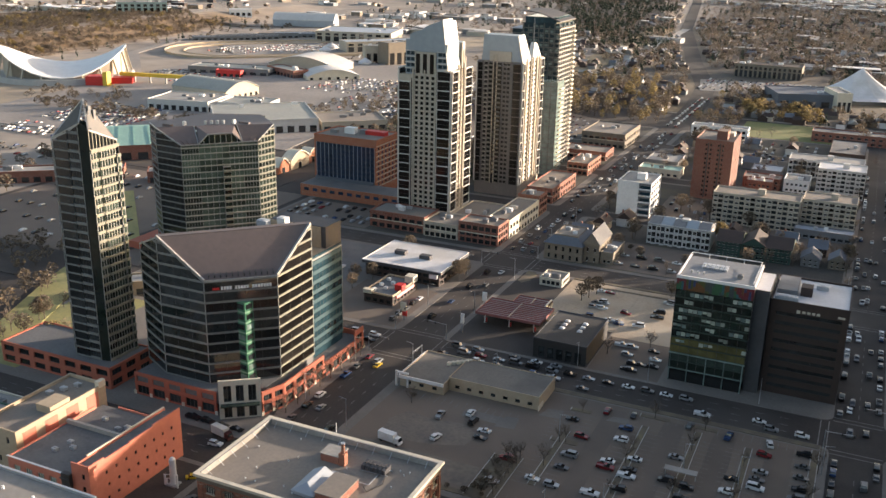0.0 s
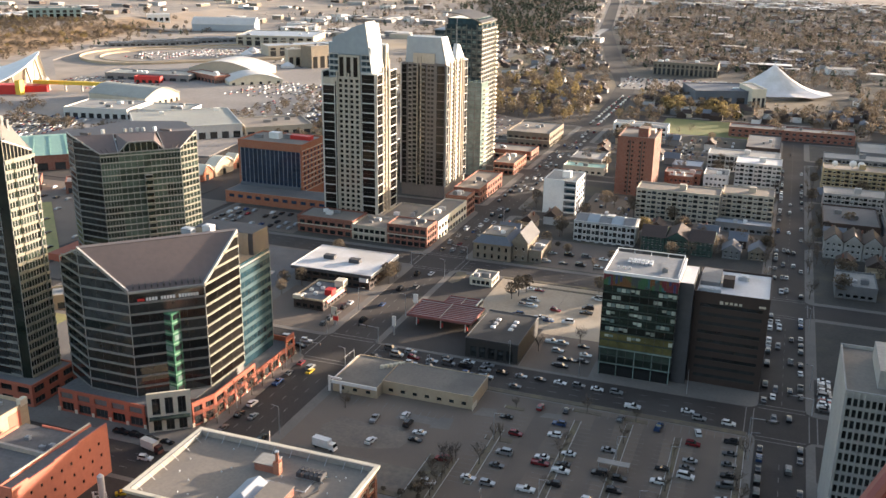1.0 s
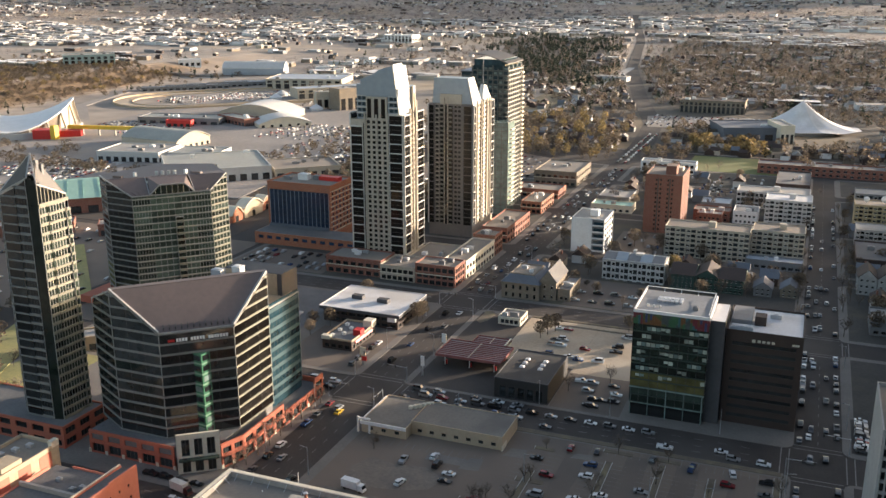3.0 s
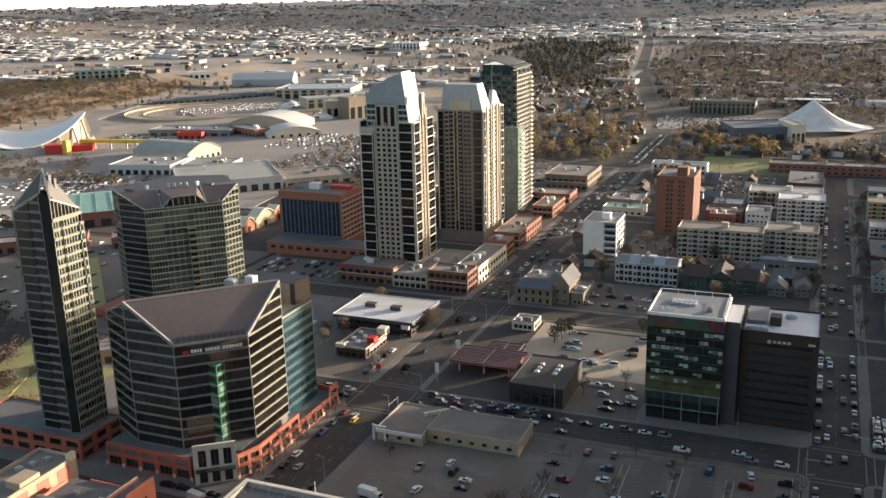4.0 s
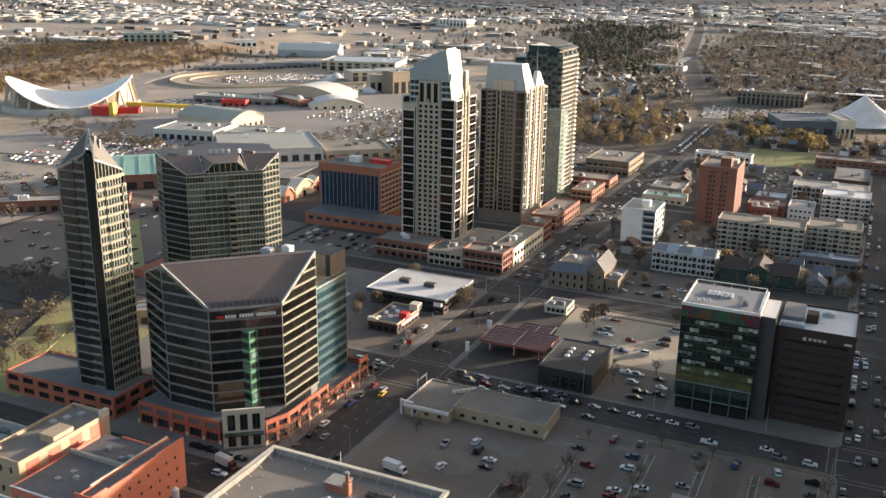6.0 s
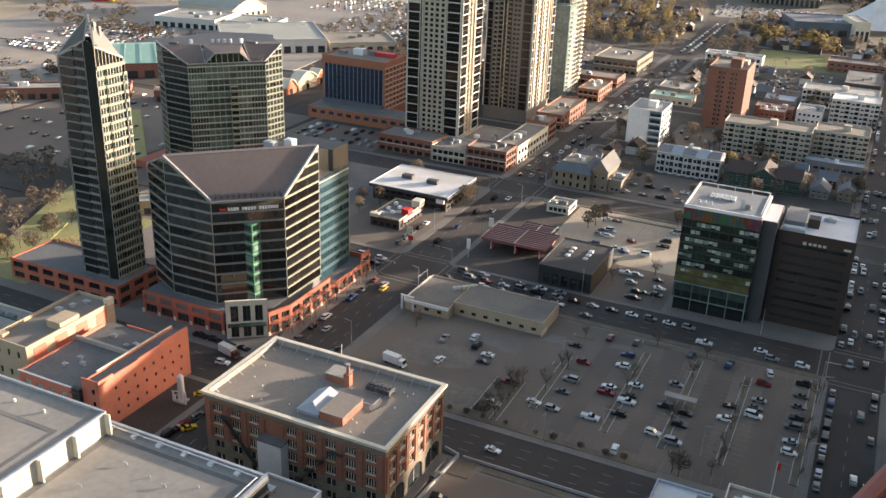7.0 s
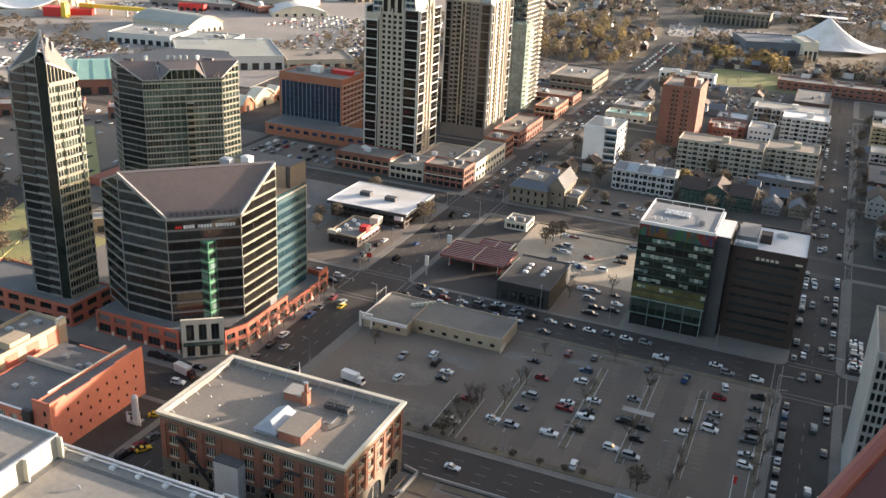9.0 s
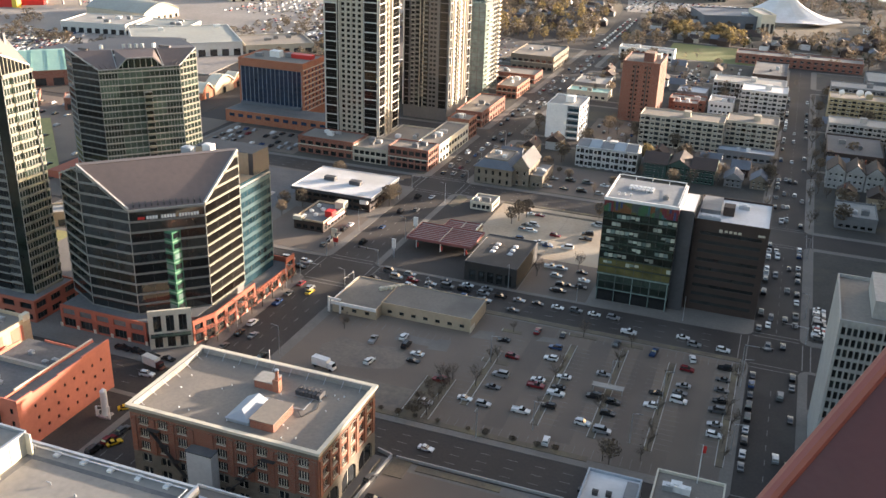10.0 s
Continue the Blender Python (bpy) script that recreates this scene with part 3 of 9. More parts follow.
# ---------------- the brick warehouse ----------------
def brick_warehouse(x0=-145.7, y0=167.2, x1=-90.5, y1=200.6):
    t = thing("brick_warehouse", "old red brick warehouse with stone base and pale cornice", "building", x0, y0)
    w, d = x1 - x0, y1 - y0
    for deg, x, y, ww, bays in ((0, 0, 0, w, 9), (90, w, 0, d, 6), (180, w, d, w, 9), (270, 0, d, d, 6)):
        at = side(x, y, deg)
        pitch = (ww - 2.4) / bays
        skip = {(3, j) for j in range(5)} if deg == 0 else ()
        low = grid_holes(ww, 0, 4.1, 2, bays, 3.0, 2.5, 1.0, 1.2, skip)
        if deg == 90:
            low = [(1.2 + pitch * (2 * i + 1) - 4.2, 0.2, 8.4, 6.6) for i in range(3)]
        wall(t, at, ww, 0, 8.2, low, STONE, CREAM, GL_WIN, 0.45, 2, 2, "stone_base")
        up = grid_holes(ww, 8.2, 3.9, 3, bays, 3.0, 2.6, 0.8, 1.2, skip)
        wall(t, at, ww, 8.2, 20.0, up, BRICK, CREAM, GL_WIN, 0.45, 4, 2, "brick_wall")
        part("frieze", box(-0.05, -0.12, 20.0, ww + 0.05, 0.4, 21.5), STONE, t, at=at)
        for i in range(bays + 1):
            px = 1.2 + pitch * i
            part("brick_pier", box(max(0, px - 0.65), -0.28, 8.2, min(ww, px + 0.65), 0, 19.2), BRICK, t, at=at)
        for i in range(bays):
            if (i, 0) in skip:
                continue
            cx = 1.2 + pitch * (i + 0.5)
            b = MB()
            for k in range(9):                     # one bent hood over each top window
                a0 = radians(20 + 17.5 * k)
                for r, s in ((1.75, 0.45), (2.2, 0.5)):
                    x, z = cx - r * math.cos(a0) * 0.95, 18.2 + r * math.sin(a0) * s
                    b.v += [(x, -0.2, z), (x, 0.0, z)]
            for k in range(8):
                q, e = 4 * k, 4 * k + 4
                b.f += [(q, q + 2, e + 2, e), (q + 1, e + 1, e + 3, q + 3), (q, e, e + 1, q + 1), (q + 2, q + 3, e + 3, e + 2)]
            b.f += [(0, 1, 3, 2), (32, 34, 35, 33)]
            b.mi = [0] * len(b.f)
            part("arch_hood", b, STONE, t, at=at)
            for j in range(3):
                part("sill", box(cx - 1.4, -0.16, 8.2 + 3.9 * j + 0.72, cx + 1.4, 0.05, 8.2 + 3.9 * j + 0.9), CREAM, t, at=at)
        for i in range(3 if deg == 90 else 0):      # broad arched heads of the loading bays
            cx = 1.2 + pitch * (2 * i + 1)
            b = MB()
            for k in range(13):
                a0 = math.pi * k / 12
                x = cx - 4.2 * math.cos(a0)
                b.v += [(x, -0.02, 3.9 + 2.7 * math.sin(a0)), (x, 0.4, 3.9 + 2.7 * math.sin(a0)), (x, -0.02, 6.81), (x, 0.4, 6.81)]
            for k in range(12):
                q, e = 4 * k, 4 * k + 4
                b.f += [(q, q + 2, e + 2, e), (q + 1, e + 1, e + 3, q + 3), (q, e, e + 1, q + 1), (q + 2, q + 3, e + 3, e + 2)]
            b.f += [(0, 1, 3, 2), (48, 50, 51, 49)]
            b.mi = [0] * len(b.f)
            part("loading_arch", b, STONE, t, at=at)
    part("roof", box(0.5, 0.5, 20.2, w - 0.5, d - 0.5, 20.6), GRAVEL, t)
    b = MB()
    for a in ((-0.7, -0.7, w + 0.7, 0.5), (-0.7, d - 0.5, w + 0.7, d + 0.7), (-0.7, 0.5, 0.5, d - 0.5), (w - 0.5, 0.5, w + 0.7, d - 0.5)):
        b.box(a[0], a[1], 21.5, a[2], a[3], 22.3)
    part("cornice", b, CREAM, t, "pale stone cornice and parapet cap")
    b = MB()
    b.box(0.5, 0.5, 20.6, w - 0.5, 0.9, 21.5).box(0.5, d - 0.9, 20.6, w - 0.5, d - 0.5, 22.3).box(0.5, 0.9, 20.6, 0.9, d - 0.9, 22.3).box(w - 0.9, 0.9, 20.6, w - 0.5, d - 0.9, 21.5)
    part("parapet", b, PALEROOF, t, "pale rendered inner parapet")
    for i in range(10):
        part("brace", MB().beam((3 + i * 5.4, d - 0.9, 22.0), (3 + i * 5.4, d - 2.6, 20.6), 0.12, 0.12), STEEL, t)
    for i in range(6):
        part("brace", MB().beam((0.9, 3 + i * 5.2, 22.0), (2.6, 3 + i * 5.2, 20.6), 0.12, 0.12), STEEL, t)
    rnd = random.Random(4)
    for i in range(26):
        x, y = rnd.uniform(3, w - 3), rnd.uniform(2.5, d - 2.5)
        part("roof_vent", MB().tube((x, y, 20.6), (x, y, 20.95), 0.16, 0.16).tube((x, y, 20.95), (x, y, 21.05), 0.24, 0.12), WHITE, t)
    # roof huts, skylight, chimney and cooling units
    hut = part("roof_hut", box(24.2, 22.2, 20.6, 29.8, 27.2, 22.8), BRICK2, t)
    part("hut_roof", box(24.0, 22.0, 22.8, 30.0, 27.4, 23.0), PALEROOF, hut)
    ch = part("chimney", box(30.0, 22.0, 20.6, 31.8, 23.8, 24.2), BRICK, t, "brick chimney with a tall flue")
    part("flue", MB().tube((30.9, 22.9, 24.2), (30.9, 22.9, 27.0), 0.55, 0.45, 10), BRICK, ch)
    part("flue_cap", MB().tube((30.9, 22.9, 27.0), (30.9, 22.9, 27.3), 0.65, 0.65, 10), STEEL, ch)
    b = MB()
    b.prism([(26, 5.2), (32.6, 5.2), (32.6, 16), (26, 16)], 20.6, 21.6)
    b.solid([(25.8, 5.0, 21.6), (32.8, 5.0, 21.6), (32.8, 16.2, 21.6), (25.8, 16.2, 21.6)], [(29.2, 7.6, 23.4), (29.4, 7.6, 23.4), (29.4, 16.2, 23.4), (29.2, 16.2, 23.4)])
    part("skylight", b, LOUVRE, t, "blue-grey hipped glass roof over a skylight")
    hut = part("roof_hut", box(33.2, 5.0, 20.6, 40.0, 15.2, 23.0), BRICK2, t)
    part("hut_roof", box(33.0, 4.8, 23.0, 40.2, 15.4, 23.25), GRAVEL, hut)
    for i in range(2):
        part("duct", MB().box(31.0 + i * 3, 16.4, 21.2, 33.2 + i * 3, 17.2, 22.0).tube((31.5 + i * 3, 16.8, 20.6), (31.5 + i * 3, 16.8, 21.3), 0.3, 0.3), STEEL, t)
    for i in range(6):
        b = MB()
        b.box(36.6 + i * 1.25, 22.6, 20.9, 37.6 + i * 1.25, 26.0, 22.3)
        b.tube((37.1 + i * 1.25, 24.3, 22.3), (37.1 + i * 1.25, 24.3, 22.6), 0.42, 0.42, 10)
        part("cooling_unit", b, DGREY, t)
    part("unit_rail", MB().beam((36.4, 22.9, 20.75), (44.4, 22.9, 20.75), 0.3, 0.3).beam((36.4, 25.7, 20.75), (44.4, 25.7, 20.75), 0.3, 0.3), STEEL, t)
    part("pipe", MB().beam((42, 22.6, 20.85), (42, 17, 20.85), 0.2, 0.2).beam((42, 17, 20.85), (37.6, 16.8, 20.85), 0.2, 0.2), STEEL, t)
    part("cable", MB().beam((44, 22.4, 20.75), (45, 19, 20.75), 0.16, 0.16).beam((45, 19, 20.75), (43, 14, 20.75), 0.16, 0.16).beam((43, 14, 20.75), (41, 16, 20.75), 0.16, 0.16), DARKSTEEL, t)
    # lift shaft and iron fire escapes on the front
    sh = part("lift_shaft", box(19.0, -3.2, 0, 26.4, 0, 14.6), WHITE, t, "blank pale grey service shaft")
    part("shaft_cap", box(18.8, -3.4, 14.6, 26.6, 0, 14.9), TARROOF, sh)
    for sx, dr in ((6.5, 1), (40.5, -1)):
        esc = part("fire_escape", box(sx - 1, -1.5, 16.3, sx + 3, -0.3, 16.4), DARKSTEEL, t, "black iron fire escape stairs")
        for k in range(3):
            z1, xa = 16.3 - 3.9 * k, sx + dr * (3.2 * k)
            part("stair_flight", MB().beam((xa, -1.1, z1), (xa + dr * 4.0, -1.1, z1 - 3.9), 0.9, 0.25).beam((xa, -1.55, z1 + 0.9), (xa + dr * 4.0, -1.55, z1 - 3.0), 0.06, 0.06), DARKSTEEL, esc)
            part("landing", box(xa + dr * 4 - 1.2, -1.6, z1 - 3.95, xa + dr * 4 + 1.2, -0.25, z1 - 3.85).box(xa + dr * 4 - 1.2, -1.6, z1 - 3.0, xa + dr * 4 + 1.2, -1.54, z1 - 2.94), DARKSTEEL, esc)
    part("ramp_wall", box(w + 2.6, -10, 0, w + 2.9, 31, 1.1), STONE, t)


brick_warehouse()
annex = thing("annex", "low white building with a flat gravel roof", "building", -116.5, 143)
for deg, x, y, ww in ((0, 0, 0, 15.5), (90, 15.5, 0, 11.5), (180, 15.5, 11.5, 15.5), (270, 0, 11.5, 11.5)):
    wall(annex, side(x, y, deg), ww, 0, 14, [], WHITE)
part("roof", box(0.4, 0.4, 13.3, 15.1, 11.1, 13.7), GRAVEL, annex)
parapet(annex, -0.1, -0.1, 15.6, 11.6, 14, 0.35, 0.5, WHITE)
rooftop_unit(annex, 4, 6, 13.7, 3, 2, 1.2)


# ---------------- the pale-roofed office close below ----------------
def near_office():
    t = thing("office_building", "large office block with pale membrane roof and white penthouse wall", "building", -139, 60)
    w, d, z = 40.6, 70.2, 35.0
    for deg, x, y, ww in ((0, -60, 0, 60 + w), (90, w, 0, d), (180, w, d, 60 + w), (270, -60, d, d)):
        wall(t, side(x, y, deg), ww, 0, z - 8, [], DGREY)
        for k in range(3):
            part("glazing", box(0, -0.05, z - 8 + k * 2.7, ww, 0.25, z - 5.9 + k * 2.7), GL_BLACK, t, at=side(x, y, deg))
            part("sunshade", box(-0.1, -0.35, z - 5.9 + k * 2.7, ww + 0.1, 0.3, z - 5.5 + k * 2.7), SPAN, t, at=side(x, y, deg))
    part("roof", box(-60, 0.3, z - 0.6, w - 0.3, d - 0.3, z - 0.1), NEARROOF, t)
    for a in ((-60, d - 0.55, w + 0.1, d + 0.15), (w - 0.6, 0, w + 0.1, d - 0.55)):
        part("parapet", box(a[0], a[1], z - 0.3, a[2], a[3], z + 0.9), STEEL, t)
    part("guard_rail", MB().tube((-60, d - 1.4, z + 0.75), (w - 1.6, d - 1.4, z + 0.75), 0.16, 0.16).tube((w - 1.6, d - 1.4, z + 0.75), (w - 1.6, 2, z + 0.75), 0.16, 0.16), STEEL, t)
    for i in range(8):
        part("rail_post", box(w - 7 - i * 7, d - 2.2, z - 0.1, w - 5.8 - i * 7, d - 0.6, z + 0.45), WHITE, t)
    for a in ((-0.2, d - 4.4, w - 4, d - 3.2), (0.6, 6, 2.0, d - 4.4), (w - 4, 6, w - 2.8, d - 3.2)):
        part("walkway", box(a[0], a[1], z - 0.1, a[2], a[3], z - 0.05), TARROOF, t, "dark walkway strip")
    part("roof_drain", MB().tube((19, d - 11, z - 0.1), (19, d - 11, z + 0.4), 0.25, 0.15).tube((30, d - 9, z - 0.1), (30, d - 9, z + 0.5), 0.22, 0.15), STEEL, t)
    for x, y in ((12, d - 10), (24, d - 12), (33, d - 16), (9, d - 20), (26, d - 24)):
        part("vent_pipe", MB().tube((x, y, z - 0.1), (x, y, z + 0.5), 0.14, 0.14).beam((x, y, z + 0.5), (x - 1.1, y, z + 0.5), 0.2, 0.2), STEEL, t)
    cream = mat("cream_wall_panel", (0.58, 0.555, 0.46), (0.5, 0.48, 0.4), 0.7, big=0.1, fine=0.8)
    ph = part("penthouse", box(-60, 0, z - 0.1, 0, d - 3.0, z + 5.0), cream, t, "white panelled penthouse storey")
    part("penthouse_roof", box(-59.6, 0.4, z + 5.0, -0.4, d - 3.4, z + 5.05), NEARROOF, ph)
    b = MB()
    b.box(-60, d - 3.5, z + 5.0, 0.1, d - 2.9, z + 5.7).box(-0.5, 0, z + 5.0, 0.1, d - 3.5, z + 5.5)
    part("coping", b, STEEL, ph)
    for i in range(6):
        part("wall_fin", box(0.0, d - 3.6 - i * 9.5, z, 1.5, d - 3.2 - i * 9.5, z + 5.3), cream, ph)
        part("panel_joint", box(0.0, d - 8 - i * 9.5, z, 0.06, d - 7.9 - i * 9.5, z + 5.0), GREY, ph)
    for a in ((-20, d - 14, -4, d - 12.8), (-5.2, d - 30, -4, d - 14), (-40, d - 14, -20, d - 12.8)):
        part("walkway", box(a[0], a[1], z + 5.05, a[2], a[3], z + 5.1), TARROOF, ph)
    up = part("upper_wall", box(-60, 0, z + 5.05, -9, d - 26, z + 7.6), WHITE, ph)
    part("upper_roof", box(-59.5, 0.5, z + 7.6, -9.5, d - 26.5, z + 7.65), NEARROOF, up)
    for i in range(3):
        part("roof_vent", MB().tube((-12 - i * 9, d - 9, z + 5.05), (-12 - i * 9, d - 9, z + 5.8), 0.3, 0.3), WHITE, ph)


near_office()


# ---------------- red stucco building, tan neighbour and yard ----------------
def red_building():
    t = thing("red_building", "orange-red stucco building with stepped parapet and small windows", "building", -205, 163)
    # long sunny gable wall in three steps
    holes = [(6 + i * 3.9 + 0.6 * (j % 2), 2.8 + 4.1 * j + 0.05 * i, 0.9, 1.1) for i in range(8) for j in range(3)]
    wall(t, side(25.2, 0, 90), 38, 0, 15.2, holes, STUCCO, DARKSTEEL, GL_WIN, 0.3)
    for a, c, h in ((0, 6, 16.6), (6, 16, 15.9), (26, 38, 16.8)):
        part("parapet_step", box(a, 0, 15.2, c, 0.5, h), STUCCO, t, at=side(25.2, 0, 90))
    part("parapet_step", box(16, 0, 15.2, 26, 0.5, 16.3), STUCCO, t, at=side(25.2, 0, 90))
    wall(t, side(18.8, 0, 0), 6.39, 0, 16.6, [(3.6, 4 + 4 * k, 1.2, 1.8) for k in range(3)], STUCCO, DARKSTEEL, GL_WIN)
    wall(t, side(25.2, 38, 180), 25, 0, 11.2, grid_holes(25, 0, 3.6, 3, 6, 1.4, 1.6), STUCCO, DARKSTEEL, GL_WIN)
    wall(t, side(18.8, 38, 270), 38, 0, 15.2, [], STUCCO)
    part("roof", box(18.8, 0.5, 14.2, 24.8, 37.5, 14.6), TARROOF, t)
    part("coping", box(18.5, 6, 15.2, 18.95, 38, 15.6), CREAM, t)
    # lower hall with a grid of windows
    wall(t, side(-6.5, 0.3, 0), 25.3, 0, 11.6, grid_holes(25.3, 3.2, 5, 1, 5, 2.6, 3.2, 3.0, 1.0), STUCCO, CREAM, GL_PALE, 0.35, 3, 3, "hall_wall", "hall_window")
    wall(t, side(-6.5, 34, 270), 33.7, 0, 11.6, [], STUCCO)
    part("hall_roof", box(-6.1, 0.7, 10.8, 18.8, 22.4, 11.2), TARROOF, t)
    part("hall_roof", box(-6.1, 23.4, 10.2, 18.8, 37.5, 10.6), TARROOF, t)
    part("roof_divider", box(-6.3, 22.4, 0, 18.8, 23.4, 12.6), PALEROOF, t)
    part("hall_coping", box(-6.8, 0.1, 11.6, 18.8, 0.7, 11.8), WHITE, t)
    part("stair_bay", box(15.8, -1.2, 0, 18.8, 0.3, 13), DARKSTEEL, t, "dark recessed stair bay with iron landings")
    for k in range(4):
        part("landing", box(15.6, -1.8, 2.6 + 3 * k, 19, -1.2, 2.8 + 3 * k), DARKSTEEL, t)
    for x, y in ((4, 14), (7, 12), (3, 9), (10, 27), (12, 29), (2, 30)):
        rooftop_unit(t, x, y, 11.2 if y < 22 else 10.6, 1.6, 1.2, 0.9)
    part("street_canopy", box(19.5, -3.8, 0, 25, -0.05, 4.2), CREAM, t, "pale shop front with a wide sign band")
    part("sign_band", box(19.3, -4.1, 3.0, 25.2, -3.8, 4.5), TAN, t)


red_building()


def tan_building():
    t = thing("tan_building", "tan rendered low building with orange brick panels", "building", -231, 170)
    w, d, z = 15.5, 36.5, 14.0
    for deg, x, y, ww in ((0, 0, 0, w), (90, w, 0, d), (180, w, d, w), (270, 0, d, d)):
        n = 4 if deg == 90 else 3
        wall(t, side(x, y, deg), ww, 0, z, grid_holes(ww, 8.2, 4, 1, n, 1.1, 2.2, 1.8, 1.5) + grid_holes(ww, 1.2, 4, 1, n, 1.1, 2.2, 1.8, 1.5), TAN, DARKSTEEL, GL_WIN)
    for i in range(4):
        part("brick_panel", box(2.5 + i * 8.5, -0.08, 8, 7.5 + i * 8.5, 0, 13.2), STUCCO, t, at=side(w, 0, 90))
    part("roof", box(0.4, 0.4, z - 0.7, w - 0.4, d - 0.4, z - 0.3), GRAVEL, t)
    parapet(t, -0.1, -0.1, w + 0.1, d + 0.1, z, 0.8, 0.5, TAN)
    part("roof_hut", box(9, 14, z - 0.3, w - 0.6, 22, z + 2.2), TAN, t)
    part("roof_hut", box(1, 2, z - 0.3, 3.5, 4.5, z + 1.0), TAN, t)
    for i in range(3):
        rooftop_unit(t, 4 + i * 2, 24 + i * 4, z - 0.3, 2, 1.6, 1)
    part("corner_tower", box(w - 1.5, d - 3, z, w + 0.2, d, z + 2.2), CREAM, t)


tan_building()
block("low_shop", "dark green clad low building with white roof edge", -262, 168, -232, 186, 11, mat("bottle_green_cladding", (0.02, 0.09, 0.06), None, 0.5), PALEROOF, 2, (4, 3), 1.6, 1.4, par=0.4)
block("low_shop", "plain low shop with pale gravel roof", -262, 188, -233, 198, 6, CREAM, PALEROOF, 1, (5, 2), 2, 2, units=3)


def gas_silo(x, y):
    t = thing("gas_tank", "upright white gas tank with pipework in a yard", "tank", x, y, 0.17)
    part("tank", MB().tube((0, 0, 0.5), (0, 0, 8.6), 1.0, 1.0, 16).tube((0, 0, 8.6), (0, 0, 9.3), 1.0, 0.35, 16), WHITE, t)
    part("plinth", box(-1.6, -1.6, 0, 1.6, 1.6, 0.5), CONC, t)
    for sx, h in ((-2.4, 3.4), (2.2, 4.4), (-1.8, 2.2)):
        part("pipe_stand", MB().tube((sx, -1, 0), (sx, -1, h), 0.3, 0.3, 8).beam((sx, -1, h), (0, 0, h), 0.15, 0.15), WHITE, t)


gas_silo(-171.3, 186.5)


# ---------------- the chamfered glass towers ----------------
def strips(t, p, q, z0, levels, top0, top1, glass_mat, span_mat, fin=3.0, band=0.7, proud=0.25, group=""):
    """One facet from p to q: a glass strip and a proud spandrel band on each floor, cut off under a sloping top, and upright mullions."""
    p, q = Vector((*p, 0)), Vector((*q, 0))
    d = q - p
    w = d.length
    at = Matrix.Translation(p) @ Matrix.Rotation(math.atan2(d.y, d.x), 4, "Z")
    fl = levels

    def reach(z):
        """Stretch of the facet that is as tall as z."""
        if top0 == top1 or z <= min(top0, top1):
            return 0.0, w
        s = (z - top0) / (top1 - top0) * w
        s = min(max(s, 0), w)
        return (s, w) if top1 > top0 else (0.0, s)
    z = z0
    while z < max(top0, top1) - 0.3:
        a, c = reach(z)
        a2, c2 = reach(min(z + fl, max(top0, top1)))
        zt = min(z + fl, max(top0, top1))
        if c - a > 0.4:
            b = MB()
            b.solid([(a, 0, z), (c, 0, z), (c, 0.3, z), (a, 0.3, z)], [(a2, 0, zt), (c2, 0, zt), (c2, 0.3, zt), (a2, 0.3, zt)])
            part("glazing", b, glass_mat, t, at=at)
            b = MB().box(a, -proud, z, c, 0, z + band - 0.1)
            b.m = 1
            b.box(a, -proud - 0.08, z + band - 0.1, c, 0, z + band)
            part("spandrel", b, (span_mat, MULL if span_mat is SPAN else span_mat), t, at=at)
        z += fl
    n = max(1, round(w / fin))
    for i in range(n + 1):
        u = w * i / n
        zt = top0 + (top1 - top0) * u / w
        edge = i in (0, n) or glass_mat in (GL_SMOKE, GL_SAGE)
        part("mullion", box(u - 0.08, -0.14, z0, u + 0.08, 0.05, zt) if edge else box(u - 0.04, -0.03, z0, u + 0.04, 0.05, zt), MULL if edge else DARKSTEEL, t, at=at)
    part("roof_edge", MB().beam(at @ Vector((0, 0, top0)), at @ Vector((w, 0, top1)), 0.5, 0.5), MULL, t)


